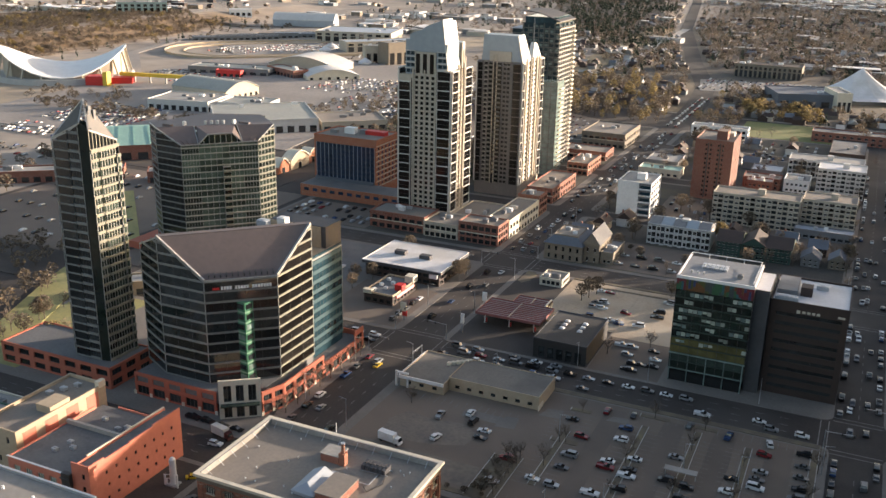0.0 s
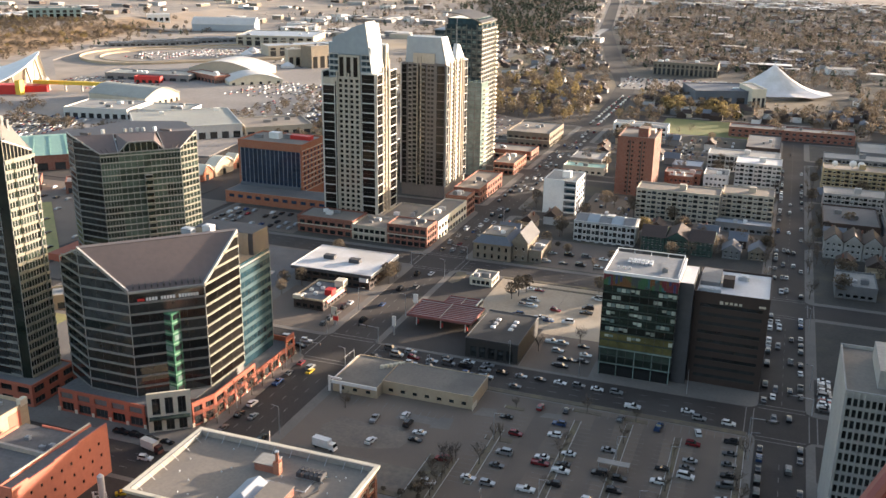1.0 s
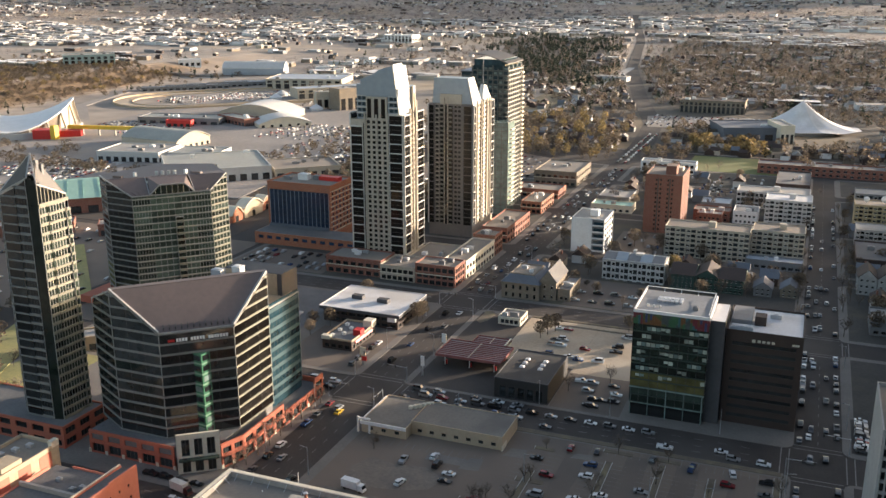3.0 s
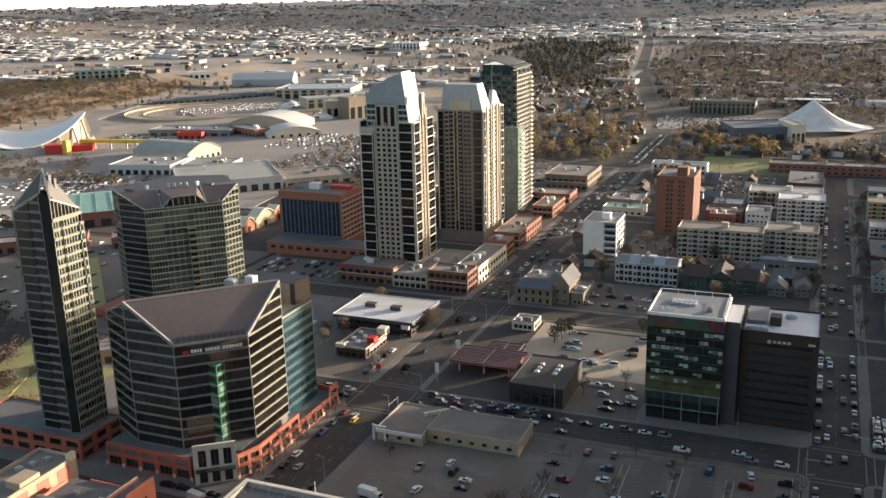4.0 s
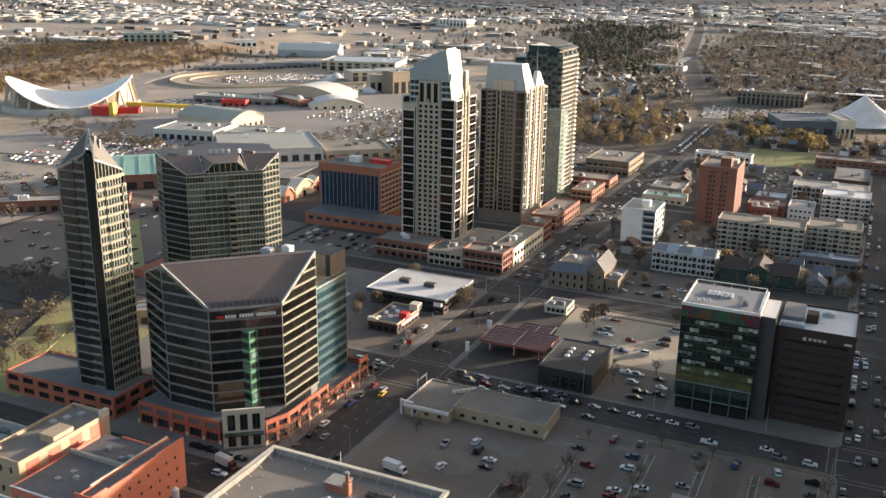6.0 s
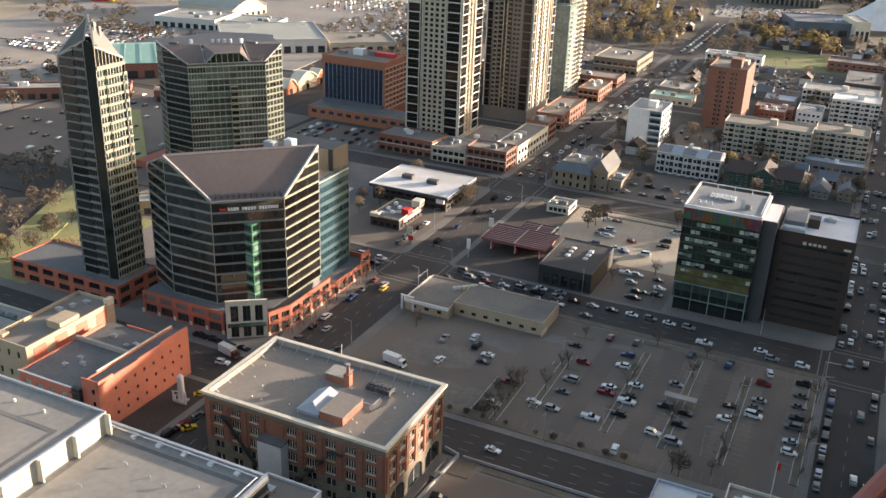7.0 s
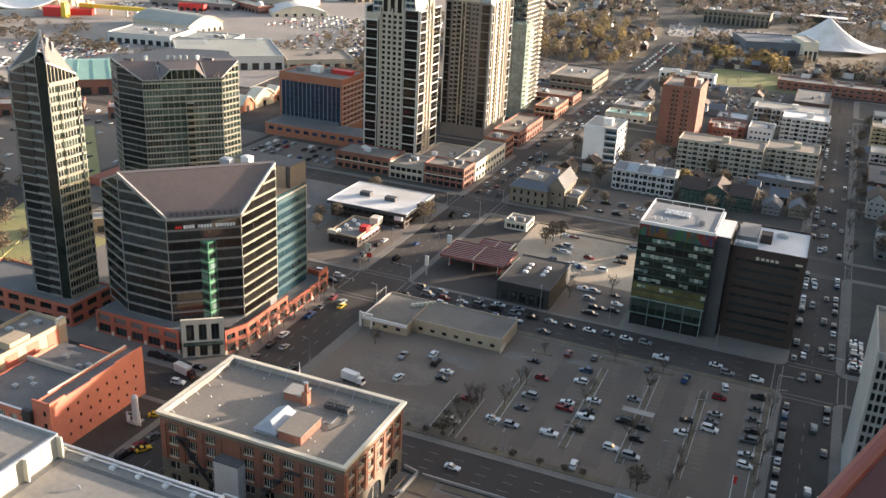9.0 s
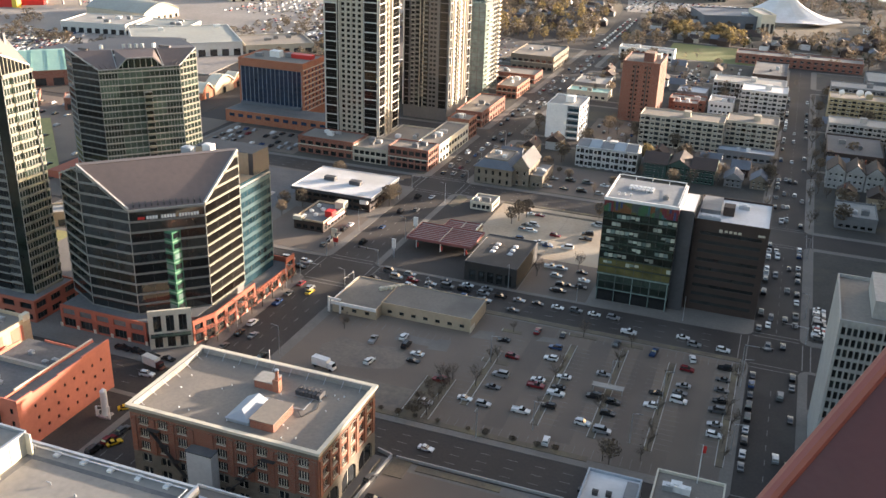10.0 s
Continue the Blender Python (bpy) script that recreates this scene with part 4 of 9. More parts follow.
def corner_office():
    t = thing("glass_office", "chamfered black glass office with brown sloping roof on red podium", "office")
    A, B = (-211.5, 231.4), (-192.5, 231.4)
    C, D, E2 = (-174.2, 247.4), (-174.2, 269.0), (-174.2, 292.5)
    lo, hi = 46.0, 58.6
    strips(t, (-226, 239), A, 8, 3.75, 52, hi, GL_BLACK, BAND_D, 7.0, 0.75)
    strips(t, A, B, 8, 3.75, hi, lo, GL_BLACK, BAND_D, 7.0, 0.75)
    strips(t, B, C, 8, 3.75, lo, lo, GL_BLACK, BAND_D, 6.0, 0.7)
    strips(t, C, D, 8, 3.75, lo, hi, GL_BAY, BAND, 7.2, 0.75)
    strips(t, (-175.4, 269.0), (-175.4, 292.0), 8, 3.75, 44.0, 44.0, GL_TEAL, mat("teal_spandrel", (0.04, 0.09, 0.105), (0.03, 0.07, 0.085), 0.6, spec=0.3), 2.3, 1.5, 0.06)
    core = MB().prism([(-225.5, 239.6), (-211.2, 231.9), (-192.7, 231.9), (-174.8, 247.6), (-174.8, 268.7), (-188, 282), (-221, 253)], 4, [46, 50, 45, 45, 50, 44, 44])
    part("core", core, GL_BLACK, t)
    wing = part("wing", box(-205, 268.9, 4, -175.7, 292.0, 44.0), GL_TEAL, t)
    part("wing_roof", box(-204, 269.2, 44.0, -176.2, 291.6, 44.1), TAN, wing)
    part("terrace_wall", box(-184, 269.2, 44.1, -175.6, 269.6, 49.0).box(-176.0, 269.6, 44.1, -175.6, 291.8, 45.1), GL_TEAL, wing)
    back = part("rear_tower", box(-203, 285, 4, -178, 296, 52.5), DGREY, t)
    part("rear_panel", box(-203, 284.7, 44, -180, 285, 52.3), TAN, back)
    b = MB()
    # brown roof: one plane rising from the front facet towards the back
    n = 12
    low, high = [Vector((-192.6, 231.5, lo)), Vector((-174.3, 247.4, lo))], [Vector((-211.4, 231.5, hi)), Vector((-174.3, 268.9, hi))]
    for dz in (0.1, -0.3):
        for i in range(n + 1):
            for k in range(n + 1):
                b.v.append(tuple(low[0].lerp(low[1], i / n).lerp(high[0].lerp(high[1], i / n), k / n) + Vector((0, 0, dz))))
    m = n + 1
    b.f = [(i * m + k, (i + 1) * m + k, (i + 1) * m + k + 1, i * m + k + 1) for i in range(n) for k in range(n)]
    b.f += [tuple(m * m + v for v in q[::-1]) for q in b.f]
    b.mi = [0] * len(b.f)
    part("sloping_roof", b, BROWNROOF, t, "brown metal sloping roof")
    b = MB()
    b.solid([(-211.5, 231.4, hi - 3), (-174.2, 269.0, hi - 3), (-176, 271, hi - 3), (-213.5, 233.4, hi - 3)], [(-211.5, 231.4, hi + 0.3), (-174.2, 269.0, hi + 0.3), (-176, 271, hi + 0.3), (-213.5, 233.4, hi + 0.3)])
    part("ridge", b, BROWNROOF, t)
    part("flat_roof", MB().prism([(-224.6, 241), (-212.4, 234.4), (-176.8, 270.4), (-188, 281.6), (-220.6, 253)], 44, 50.4), BROWNROOF, t)
    rooftop_unit(t, -185.5, 268.5, 50.4, 3.4, 3, 9.2, WHITE)
    rooftop_unit(t, -190.5, 263.5, 50.4, 4, 3, 8.9, LOUVRE)
    u = Vector((18.3, 16.0, 0)).normalized()
    for i in range(12):                # snow fins along the eave
        p = Vector((-192.2, 231.8, lo + 0.9)) + u * (1.2 + i * 1.95) + Vector((-0.66, 0.75, 0)) * 0.6
        part("eave_fin", MB().beam(p, p + Vector((-0.66, 0.75, 0.3)) * 1.7, 0.3, 1.9), CROWNROOF, t)
    part("eave_gutter", MB().beam(Vector((-192.5, 231.5, lo + 0.1)), Vector((-174.3, 247.5, lo + 0.1)), 0.9, 0.5), MULL, t)
    for a, c in ((Vector((-192.6, 231.5, lo)), Vector((-211.4, 231.5, hi))), (Vector((-174.3, 247.4, lo)), Vector((-174.3, 268.9, hi)))):
        part("verge_beam", MB().beam(a + Vector((0, 0, 0.5)), c + Vector((0, 0, 0.5)), 0.7, 0.8), MULL, t)
    # green glazed stair bay
    mid = Vector((-192.5, 231.4, 0)) + u * 13.4
    at = Matrix.Translation(mid) @ Matrix.Rotation(math.atan2(u.y, u.x), 4, "Z")
    bay = part("stair_bay", MB().prism([(-3.2, 0.3), (-0.6, -2.6), (2.8, 0.3)], 8, 38), GL_GREEN, t, "green glass stair bay", at)
    pale_green = mat("pale_green_metal", (0.16, 0.3, 0.2), None, 0.5)
    for k in range(8):
        z = 8 + k * 3.75
        part("bay_band", MB().prism([(-3.3, 0.2), (-0.6, -2.75), (2.9, 0.2)], z, z + 0.55), pale_green, bay)
        for ang, dx in ((math.atan2(2.9, 3.4), 0.6), (math.atan2(-2.9, 2.6), -3.4)):
            part("bay_opening", box(dx, -0.12, z + 1.3, dx + 2.8, 0.05, z + 3.1), GL_BLACK if (k * 7 + (dx > 0)) % 4 else GL_PALE, bay, at=Matrix.Translation((-0.6, -2.6, 0)) @ Matrix.Rotation(ang, 4, "Z"))
    at_sign = Matrix.Translation(Vector((-192.5, 231.4, 0)) + u * 13.9) @ Matrix.Rotation(math.atan2(u.y, u.x), 4, "Z")
    for a, n in ((-8.5, 4), (-3.8, 5), (1.9, 7)):       # white company sign as plain bars
        for i in range(n):
            part("sign_bar", box(a + i * 0.95, -0.5, lo - 3.2, a + i * 0.95 + 0.72, -0.3, lo - 2.1), WHITE, t, "white bar of a company sign", at_sign)
    part("sign_mark", box(-11.2, -0.55, lo - 3.1, -9.0, -0.3, lo - 2.3), RED, t, "red mark beside the lettering", Matrix.Translation(Vector((-192.5, 231.4, 0)) + u * 13.9) @ Matrix.Rotation(math.atan2(u.y, u.x), 4, "Z"))
    # red masonry podium with shop windows
    def podium(p, q, h, bays, name="podium"):
        p, q = Vector((*p, 0)), Vector((*q, 0))
        d = q - p
        at = Matrix.Translation(p) @ Matrix.Rotation(math.atan2(d.y, d.x), 4, "Z")
        w = d.length
        n = bays
        ht = 5.2
        holes = [(w * (i + 0.5) / n - w / n * 0.36, 0.6, w / n * 0.72, 3.2) for i in range(n)]
        if h > 7:
            holes += [(w * (i + 0.5) / n - w / n * 0.36, 5.2, w / n * 0.72, 2.2) for i in range(n)]
        o = wall(t, at, w, 0, h, holes, REDWALL, DARKSTEEL, GL_BLACK, 0.5, 3, 1, name, "shop_window")
        for i in range(n + 1):
            part("stone_foot", box(w * i / n - 0.5, -0.25, 0, w * i / n + 0.5, 0.02, 1.6), CREAM, o)
        part("string_course", box(-0.1, -0.15, 4.3, w + 0.1, 0, 4.8), REDWALL, o)
    podium((-222, 226.5), (-186.5, 226.5), 8.6, 5)
    podium((-172.3, 233.2), (-169.2, 242), 9.0, 2)
    podium((-169.2, 242), (-169.2, 268), 9.0, 4)
    podium((-169.2, 268), (-169.2, 291), 5.6, 4)
    podium((-169.2, 291), (-169.2, 297.5), 9.4, 1)
    podium((-169.2, 297.5), (-190, 297.5), 7, 3)
    podium((-222, 296), (-222, 226.5), 7, 8)
    part("podium_roof", MB().prism([(-221.7, 226.9), (-186.5, 226.9), (-169.6, 242), (-169.6, 297), (-221.7, 297)], 4.2, 5.0), TARROOF, t)
    part("podium_roof", MB().prism([(-221.7, 226.9), (-186.5, 226.9), (-174, 238), (-174, 268), (-221.7, 268)], 5.0, 8.3), TARROOF, t)
    p = Vector((-183.6, 224.4, 0))
    at = Matrix.Translation(p) @ Matrix.Rotation(math.atan2(9, 12), 4, "Z")
    o = wall(t, at, 14, 0, 14.3, [(1.6 + i * 4.1, 0.3, 2.6, 5.0) for i in range(3)] + [(1.6 + i * 4.1, 6.2, 2.6, 6.2) for i in range(3)], CREAM, DARKSTEEL, GL_BLACK, 0.8, 2, 2, "entrance_portal")
    part("canopy", box(0.5, -2.2, 5.4, 13.5, 0, 5.8), GL_SMOKE, o)
    part("portal_side", box(0, 0.9, 0, 14, 6, 9), REDWALL, o)


corner_office()


def slim_tower():
    t = thing("glass_tower", "tall dark glass apartment tower with peaked crown on red podium", "tower")
    x0, x1, y0, y1 = -256.5, -236, 229.3, 243.4
    z1, fl = 85.3, 3.2
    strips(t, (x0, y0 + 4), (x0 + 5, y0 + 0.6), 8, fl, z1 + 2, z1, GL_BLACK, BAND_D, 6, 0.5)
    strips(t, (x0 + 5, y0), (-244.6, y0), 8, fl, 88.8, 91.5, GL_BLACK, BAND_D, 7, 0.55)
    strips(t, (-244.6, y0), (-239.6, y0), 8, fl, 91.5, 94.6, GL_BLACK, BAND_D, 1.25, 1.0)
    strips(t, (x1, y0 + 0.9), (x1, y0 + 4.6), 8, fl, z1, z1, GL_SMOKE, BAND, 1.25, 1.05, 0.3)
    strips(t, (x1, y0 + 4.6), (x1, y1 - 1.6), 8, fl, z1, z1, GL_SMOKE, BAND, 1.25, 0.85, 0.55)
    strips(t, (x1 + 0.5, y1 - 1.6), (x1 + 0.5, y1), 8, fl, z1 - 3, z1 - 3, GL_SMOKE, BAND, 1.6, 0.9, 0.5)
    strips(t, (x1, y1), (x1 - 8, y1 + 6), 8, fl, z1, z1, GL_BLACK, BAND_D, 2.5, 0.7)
    part("core", MB().prism([(x0 + 0.4, y0 + 4.3), (x0 + 5.2, y0 + 0.4), (x1 - 3.4, y0 + 0.4), (x1 - 0.4, y0 + 1.3), (x1 - 0.4, y1), (x1 - 8, y1 + 5.6), (x0 + 0.4, y1 + 5.6)], 4, z1), GL_BLACK, t)
    part("spine", MB().prism([(-239.6, y0 + 0.1), (-236.0, y0 + 1.0), (-236.4, y0 + 3), (-239.4, y0 + 3)], 8, [95.6, 93.2, 93.2, 95.6]), GL_SMOKE, t, "dark glass upright spine")
    # crown: two metal roof planes that climb to a point over the spine
    n0, n1, w1 = Vector((x0 + 4.6, y0 + 0.1, 88.8)), Vector((-239.0, y0 + 0.1, 95.0)), Vector((x1 + 0.1, y1 - 0.6, 87.4))
    apex, back, west = Vector((-240.6, y0 + 4.6, 102.4)), Vector((x0 + 3.0, y0 + 8.5, 93.4)), Vector((-239.2, y1 - 1.0, 91.0))
    down = Vector((0, 0, -0.5))
    crown = part("crown", MB().solid([v + down for v in (n0, n1, apex, back)], [n0, n1, apex, back]), CROWNROOF, t, "grey metal roof plane rising to a point")
    w0 = Vector((x1 + 0.1, y0 + 1.0, 93.0))
    part("west_plane", MB().solid([v + down for v in (w0, w1, west, apex + Vector((1.2, 0.2, -1.2)))], [w0, w1, west, apex + Vector((1.2, 0.2, -1.2))]), CROWNROOF, crown)
    part("crown_glass", MB().prism([(x1 - 0.3, y0 + 1.0), (x1, y0 + 1.0), (x1, y1 - 0.6), (x1 - 0.3, y1 - 0.6)], z1, [92.6, 92.6, 87.0, 87.0]), GL_BLACK, crown)
    for i in range(9):
        u = i / 8
        part("crown_mullion", box(x1, y0 + 1.0 + 12.4 * u - 0.08, z1, x1 + 0.16, y0 + 1.16 + 12.4 * u, 92.7 - 5.6 * u), BAND, crown)
    part("crown_sill", box(x1 - 0.2, y0 + 1.0, z1 - 0.3, x1 + 0.5, y1, z1 + 0.9), BAND, crown)
    part("crown_core", MB().prism([(x0 + 3, y0 + 6), (x0 + 5, y0 + 0.8), (x1 - 3.4, y0 + 1.2), (x1 - 3.2, y1 - 1), (x0 + 4, y1)], z1, [89.6, 88.2, 94.2, 90.2, 88.6]), DGREY, crown)
    for a, c in ((n0, n1), (n1, apex), (apex, back), (back, n0), (w0, w1), (w0, apex)):
        part("crown_edge", MB().beam(a, c, 0.45, 0.4), MULL, crown)
    for x, y, h in ((-238.6, y0 + 4.6, 1.0), (-238.2, y0 + 6.4, -0.6), (-240.4, y0 + 6.6, 0.4)):
        part("roof_plant", box(x - 0.5, y - 0.5, 93, x + 0.5, y + 0.5, 99.4 + h), GREY, crown)
    for i, (px, py, qx, qy, n) in enumerate(((-285, 224.5, -231.5, 224.5, 7), (-231.5, 224.5, -231.5, 246, 3), (-231.5, 246, -285, 246, 6), (-285, 246, -285, 224.5, 3))):
        p, q = Vector((px, py, 0)), Vector((qx, qy, 0))
        d = q - p
        w = d.length
        o = wall(t, Matrix.Translation(p) @ Matrix.Rotation(math.atan2(d.y, d.x), 4, "Z"), w, 0, 8.4, [(w * (k + 0.5) / n - w / n * 0.34, z, w / n * 0.68, 2.4) for k in range(n) for z in (0.8, 4.9)], REDWALL, DARKSTEEL, GL_BLACK, 0.5, 3, 1, "podium", "shop_window")
    part("podium_roof", box(-284.6, 224.9, 7.4, -231.9, 245.6, 7.9), TARROOF, t)


slim_tower()


def rear_tower():
    t = thing("glass_tower", "green-black glass apartment tower with notched brown roof", "tower")
    lo, hi, fl = 58.5, 65.4, 3.1
    F, A, B, C, D = (-324.5, 357.5), (-314.5, 350.0), (-298.2, 348.6), (-272.6, 375.2), (-270.6, 386.5)
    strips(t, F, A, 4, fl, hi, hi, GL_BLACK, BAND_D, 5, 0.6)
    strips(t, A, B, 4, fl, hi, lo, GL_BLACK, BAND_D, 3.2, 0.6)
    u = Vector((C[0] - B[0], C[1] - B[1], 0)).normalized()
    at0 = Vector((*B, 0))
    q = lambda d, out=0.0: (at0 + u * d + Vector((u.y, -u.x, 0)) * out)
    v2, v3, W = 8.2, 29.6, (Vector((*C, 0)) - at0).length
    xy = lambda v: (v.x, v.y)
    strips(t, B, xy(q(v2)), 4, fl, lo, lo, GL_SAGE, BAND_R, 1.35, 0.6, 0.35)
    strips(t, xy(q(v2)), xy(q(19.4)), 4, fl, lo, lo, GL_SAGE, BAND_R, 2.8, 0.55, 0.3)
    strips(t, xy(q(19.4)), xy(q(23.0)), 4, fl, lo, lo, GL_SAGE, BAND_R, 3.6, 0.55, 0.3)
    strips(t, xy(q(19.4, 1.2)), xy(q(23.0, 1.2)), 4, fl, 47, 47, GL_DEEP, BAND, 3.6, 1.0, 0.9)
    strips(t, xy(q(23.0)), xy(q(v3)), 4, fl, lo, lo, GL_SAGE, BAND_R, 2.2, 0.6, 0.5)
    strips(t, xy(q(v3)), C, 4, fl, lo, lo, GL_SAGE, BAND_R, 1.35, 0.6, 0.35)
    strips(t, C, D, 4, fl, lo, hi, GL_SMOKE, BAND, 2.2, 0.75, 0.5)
    part("core", MB().prism([(-324, 358.2), (-314.4, 350.6), (-298.4, 349.2), (-273.2, 375.4), (-271.2, 386.4), (-292, 404), (-318, 392)], 2, [62, 60, lo - 1, lo - 1, 60, 60, 60]), GL_BLACK, t)
    up = Vector((0, 0, 1))
    ridge0, ridge1 = Vector((*A, hi)), Vector((*D, hi))
    def slope(d0, d1, s0, s1):
        """One brown plane from the eave between d0 and d1 up to the ridge."""
        r0, r1 = ridge0.lerp(ridge1, s0), ridge0.lerp(ridge1, s1)
        e0, e1 = q(d0) + up * lo, q(d1) + up * lo
        part("sloping_roof", MB().solid([e0 - up * 0.5, e1 - up * 0.5, r1 - up * 0.5, r0 - up * 0.5], [e0, e1, r1, r0]), BROWNROOF, t, "brown metal roof plane")
        for i in range(1, 4):
            p, r = e0.lerp(e1, i / 4), r0.lerp(r1, i / 4)
            part("eave_fin", MB().beam(p + up * 0.2, p.lerp(r, 0.22) + up * 0.2, 0.25, 0.5), BROWNROOF, t)
        for e, r in ((e0, r0), (e1, r1)):
            part("roof_edge", MB().beam(e + up * 0.15, r + up * 0.15, 0.35, 0.35), MULL, t)
    slope(0, v2, 0.0, 0.32)
    slope(v3, W, 0.68, 1.0)
    # glazed gable between the two valleys
    g = [q(v2, 0.1) + up * lo, q(v3, 0.1) + up * lo, q(v3 - 4.8, 0.1) + up * 63.2, q(v2 + 4.8, 0.1) + up * 63.2]
    r0, r1 = ridge0.lerp(ridge1, 0.34), ridge0.lerp(ridge1, 0.66)
    inn = Vector((-u.y, u.x, 0)) * 0.4
    gable = part("gable_glazing", MB().solid(g, [p + inn for p in g]), GL_DEEP, t)
    for (a, c) in ((g[0], g[3]), (g[3], g[2]), (g[2], g[1]), (g[0], g[1])):
        part("gable_frame", MB().beam(a, c, 0.45, 0.45), MULL, gable)
    for i in range(1, 8):
        p = g[0].lerp(g[1], i / 8)
        top = min(63.2, lo + 4.7 * min(i, 8 - i) / 8 * (v3 - v2) / 4.8)
        part("gable_bar", box(p.x - 0.1, p.y - 0.1, lo, p.x + 0.1, p.y + 0.1, top), MULL, gable)
    part("gable_roof", MB().solid([g[3] - up * 0.4, g[2] - up * 0.4, r1 - up * 0.4, r0 - up * 0.4], [g[3], g[2], r1, r0]), BROWNROOF, gable)
    for e, gg, r in ((g[0], g[3], r0), (g[1], g[2], r1)):
        part("gable_cheek", MB().solid([e - up * 0.3, gg - up * 0.3, r - up * 0.3], [e, gg, r]), BROWNROOF, gable)
    part("flat_roof", MB().prism([F, A, D, (-291, 404), (-318, 392)], 63.5, hi + 0.1), BROWNROOF, t)
    for i in range(4):
        x, y = ridge0.lerp(ridge1, 0.42 + i * 0.05).xy + Vector((-2.4, 3.0))
        part("roof_cabinet", box(x - 0.6, y - 0.6, hi + 0.1, x + 0.6, y + 0.6, hi + 2.0), OFFWHITE, t)
    for k, (w, h) in ((0.1, (5, 1.0)), (0.24, (1.2, 2.2)), (0.66, (1.2, 2.2)), (0.75, (6, 1.0))):
        x, y = ridge0.lerp(ridge1, k).xy + Vector((-1.8, 2.4))
        part("roof_plant", box(x - w / 2, y - 0.8, hi + 0.1, x + w / 2, y + 0.8, hi + h), BROWNROOF if h < 2 else WHITE, t)
    part("podium", box(-338, 350, 0, -262, 412, 4), REDWALL, t)


rear_tower()


# ---------------- glass block with a coloured frieze and the brown office ----------------
def colour_office():
    t = thing("glass_office", "dark green glass office with multicoloured top band and white roof", "office", -54.0, 325)
    w, d, z = 27.0, 26.0, 41.5
    part("core", box(0.4, 0.4, 0, w - 0.4, d - 0.4, z - 0.5), GL_BLACK, t)
    rnd = random.Random(11)
    for deg, x, y, ww in ((0, 0, 0, w), (270, 0, d, d), (90, w, 0, d)):
        at = side(x, y, deg)
        n = round(ww / 1.7)
        for k in range(10):
            z0 = 5.0 + k * 3.15
            part("glazing", box(0.05, 0.05, z0 + 0.5, ww - 0.05, 0.3, z0 + 3.15), (GL_OLIVE if k in (2, 3) else GL_SMOKE if k < 2 else GL_DEEP), t, at=at)
            i = rnd.randrange(0, 4)
            while i < n and k > 2:                      # runs of drawn blinds
                for j in range(rnd.choice((1, 2, 2, 3, 5))):
                    if i + j < n:
                        part("pale_pane", box(ww * (i + j) / n + 0.1, 0.0, z0 + 0.9 + rnd.choice((0, 0, 0.5)), ww * (i + j + 1) / n - 0.1, 0.05, z0 + 2.4), BLIND if rnd.random() < 0.7 else GL_PALE, t, at=at)
                i += rnd.choice((5, 7, 9))
            part("spandrel", box(0, -0.08, z0, ww, 0.3, z0 + 0.5), mat("dark_green_spandrel", (0.03, 0.05, 0.04), None, 0.4) if k == 0 and deg == 0 else bpy.data.materials["dark_green_spandrel"], t, at=at)
        for i in range(0, n + 1, 2):
            part("mullion", box(ww * i / n - 0.06, -0.14, 5, ww * i / n + 0.06, 0.1, z - 4.6), DARKSTEEL, t, at=at)
        pal = [bpy.data.materials.get("panel_" + nm) or mat("panel_" + nm, c, None, 0.35) for nm, c in (("green", (0.04, 0.13, 0.06)), ("teal", (0.035, 0.13, 0.15)), ("orange", (0.17, 0.075, 0.03)), ("red", (0.17, 0.03, 0.04)), ("blue", (0.04, 0.065, 0.16)), ("olive", (0.085, 0.1, 0.035)), ("slate", (0.06, 0.075, 0.08)))]
        m = 2 * n
        for i in range(m):
            cut = z - 4.9 + 4.3 * (0.5 + 0.28 * math.sin(i * 0.9) + rnd.uniform(-0.1, 0.1))
            for lo_z, hi_z, pick in ((z - 4.9, cut, i // 3 + int(2 * math.sin(i * 0.5))), (cut, z - 0.6, i // 4 + 3)):
                part("coloured_panel", box(ww * i / m + 0.01, -0.1, lo_z, ww * (i + 1) / m - 0.01, 0.3, hi_z - 0.02), pal[(pick + (rnd.random() < 0.25)) % len(pal)], t, at=at)
        part("roof_edge", box(-0.1, -0.2, z - 0.6, ww + 0.1, 0.4, z + 0.5), WHITE, t, at=at)
        for i in range(4):
            part("column", MB().tube((1.2 + i * (ww - 2.4) / 3, 1.0, 0), (1.2 + i * (ww - 2.4) / 3, 1.0, 5), 0.45, 0.45, 10), CONC, t, at=at)
    part("lobby_band", box(-0.2, -0.3, 11.2, w + 0.2, 0.2, 11.7), GL_PALE, t)
    for i in range(5):
        part("lobby_frame", box(0.3 + i * (w - 1.0) / 4, -0.3, 0, 0.65 + i * (w - 1.0) / 4, 0.1, 11.2), GL_PALE, t, "pale green upright of the glazed lobby")
    part("lobby_frame", box(0, -0.25, 5.0, w, 0.1, 5.4), GL_PALE, t)
    part("roof", box(0.3, 0.3, z - 0.5, w - 0.3, d - 0.3, z), mat("cool_grey_roof", (0.23, 0.24, 0.25), (0.18, 0.188, 0.197), 0.8, big=0.1, fine=0.8), t)
    for i in range(6):
        rooftop_unit(t, 7 + i * 1.6, 15, z, 1.1, 5, 0.6, STEEL)
    rooftop_unit(t, 21, 8, z, 2, 2, 1.4, GREY)
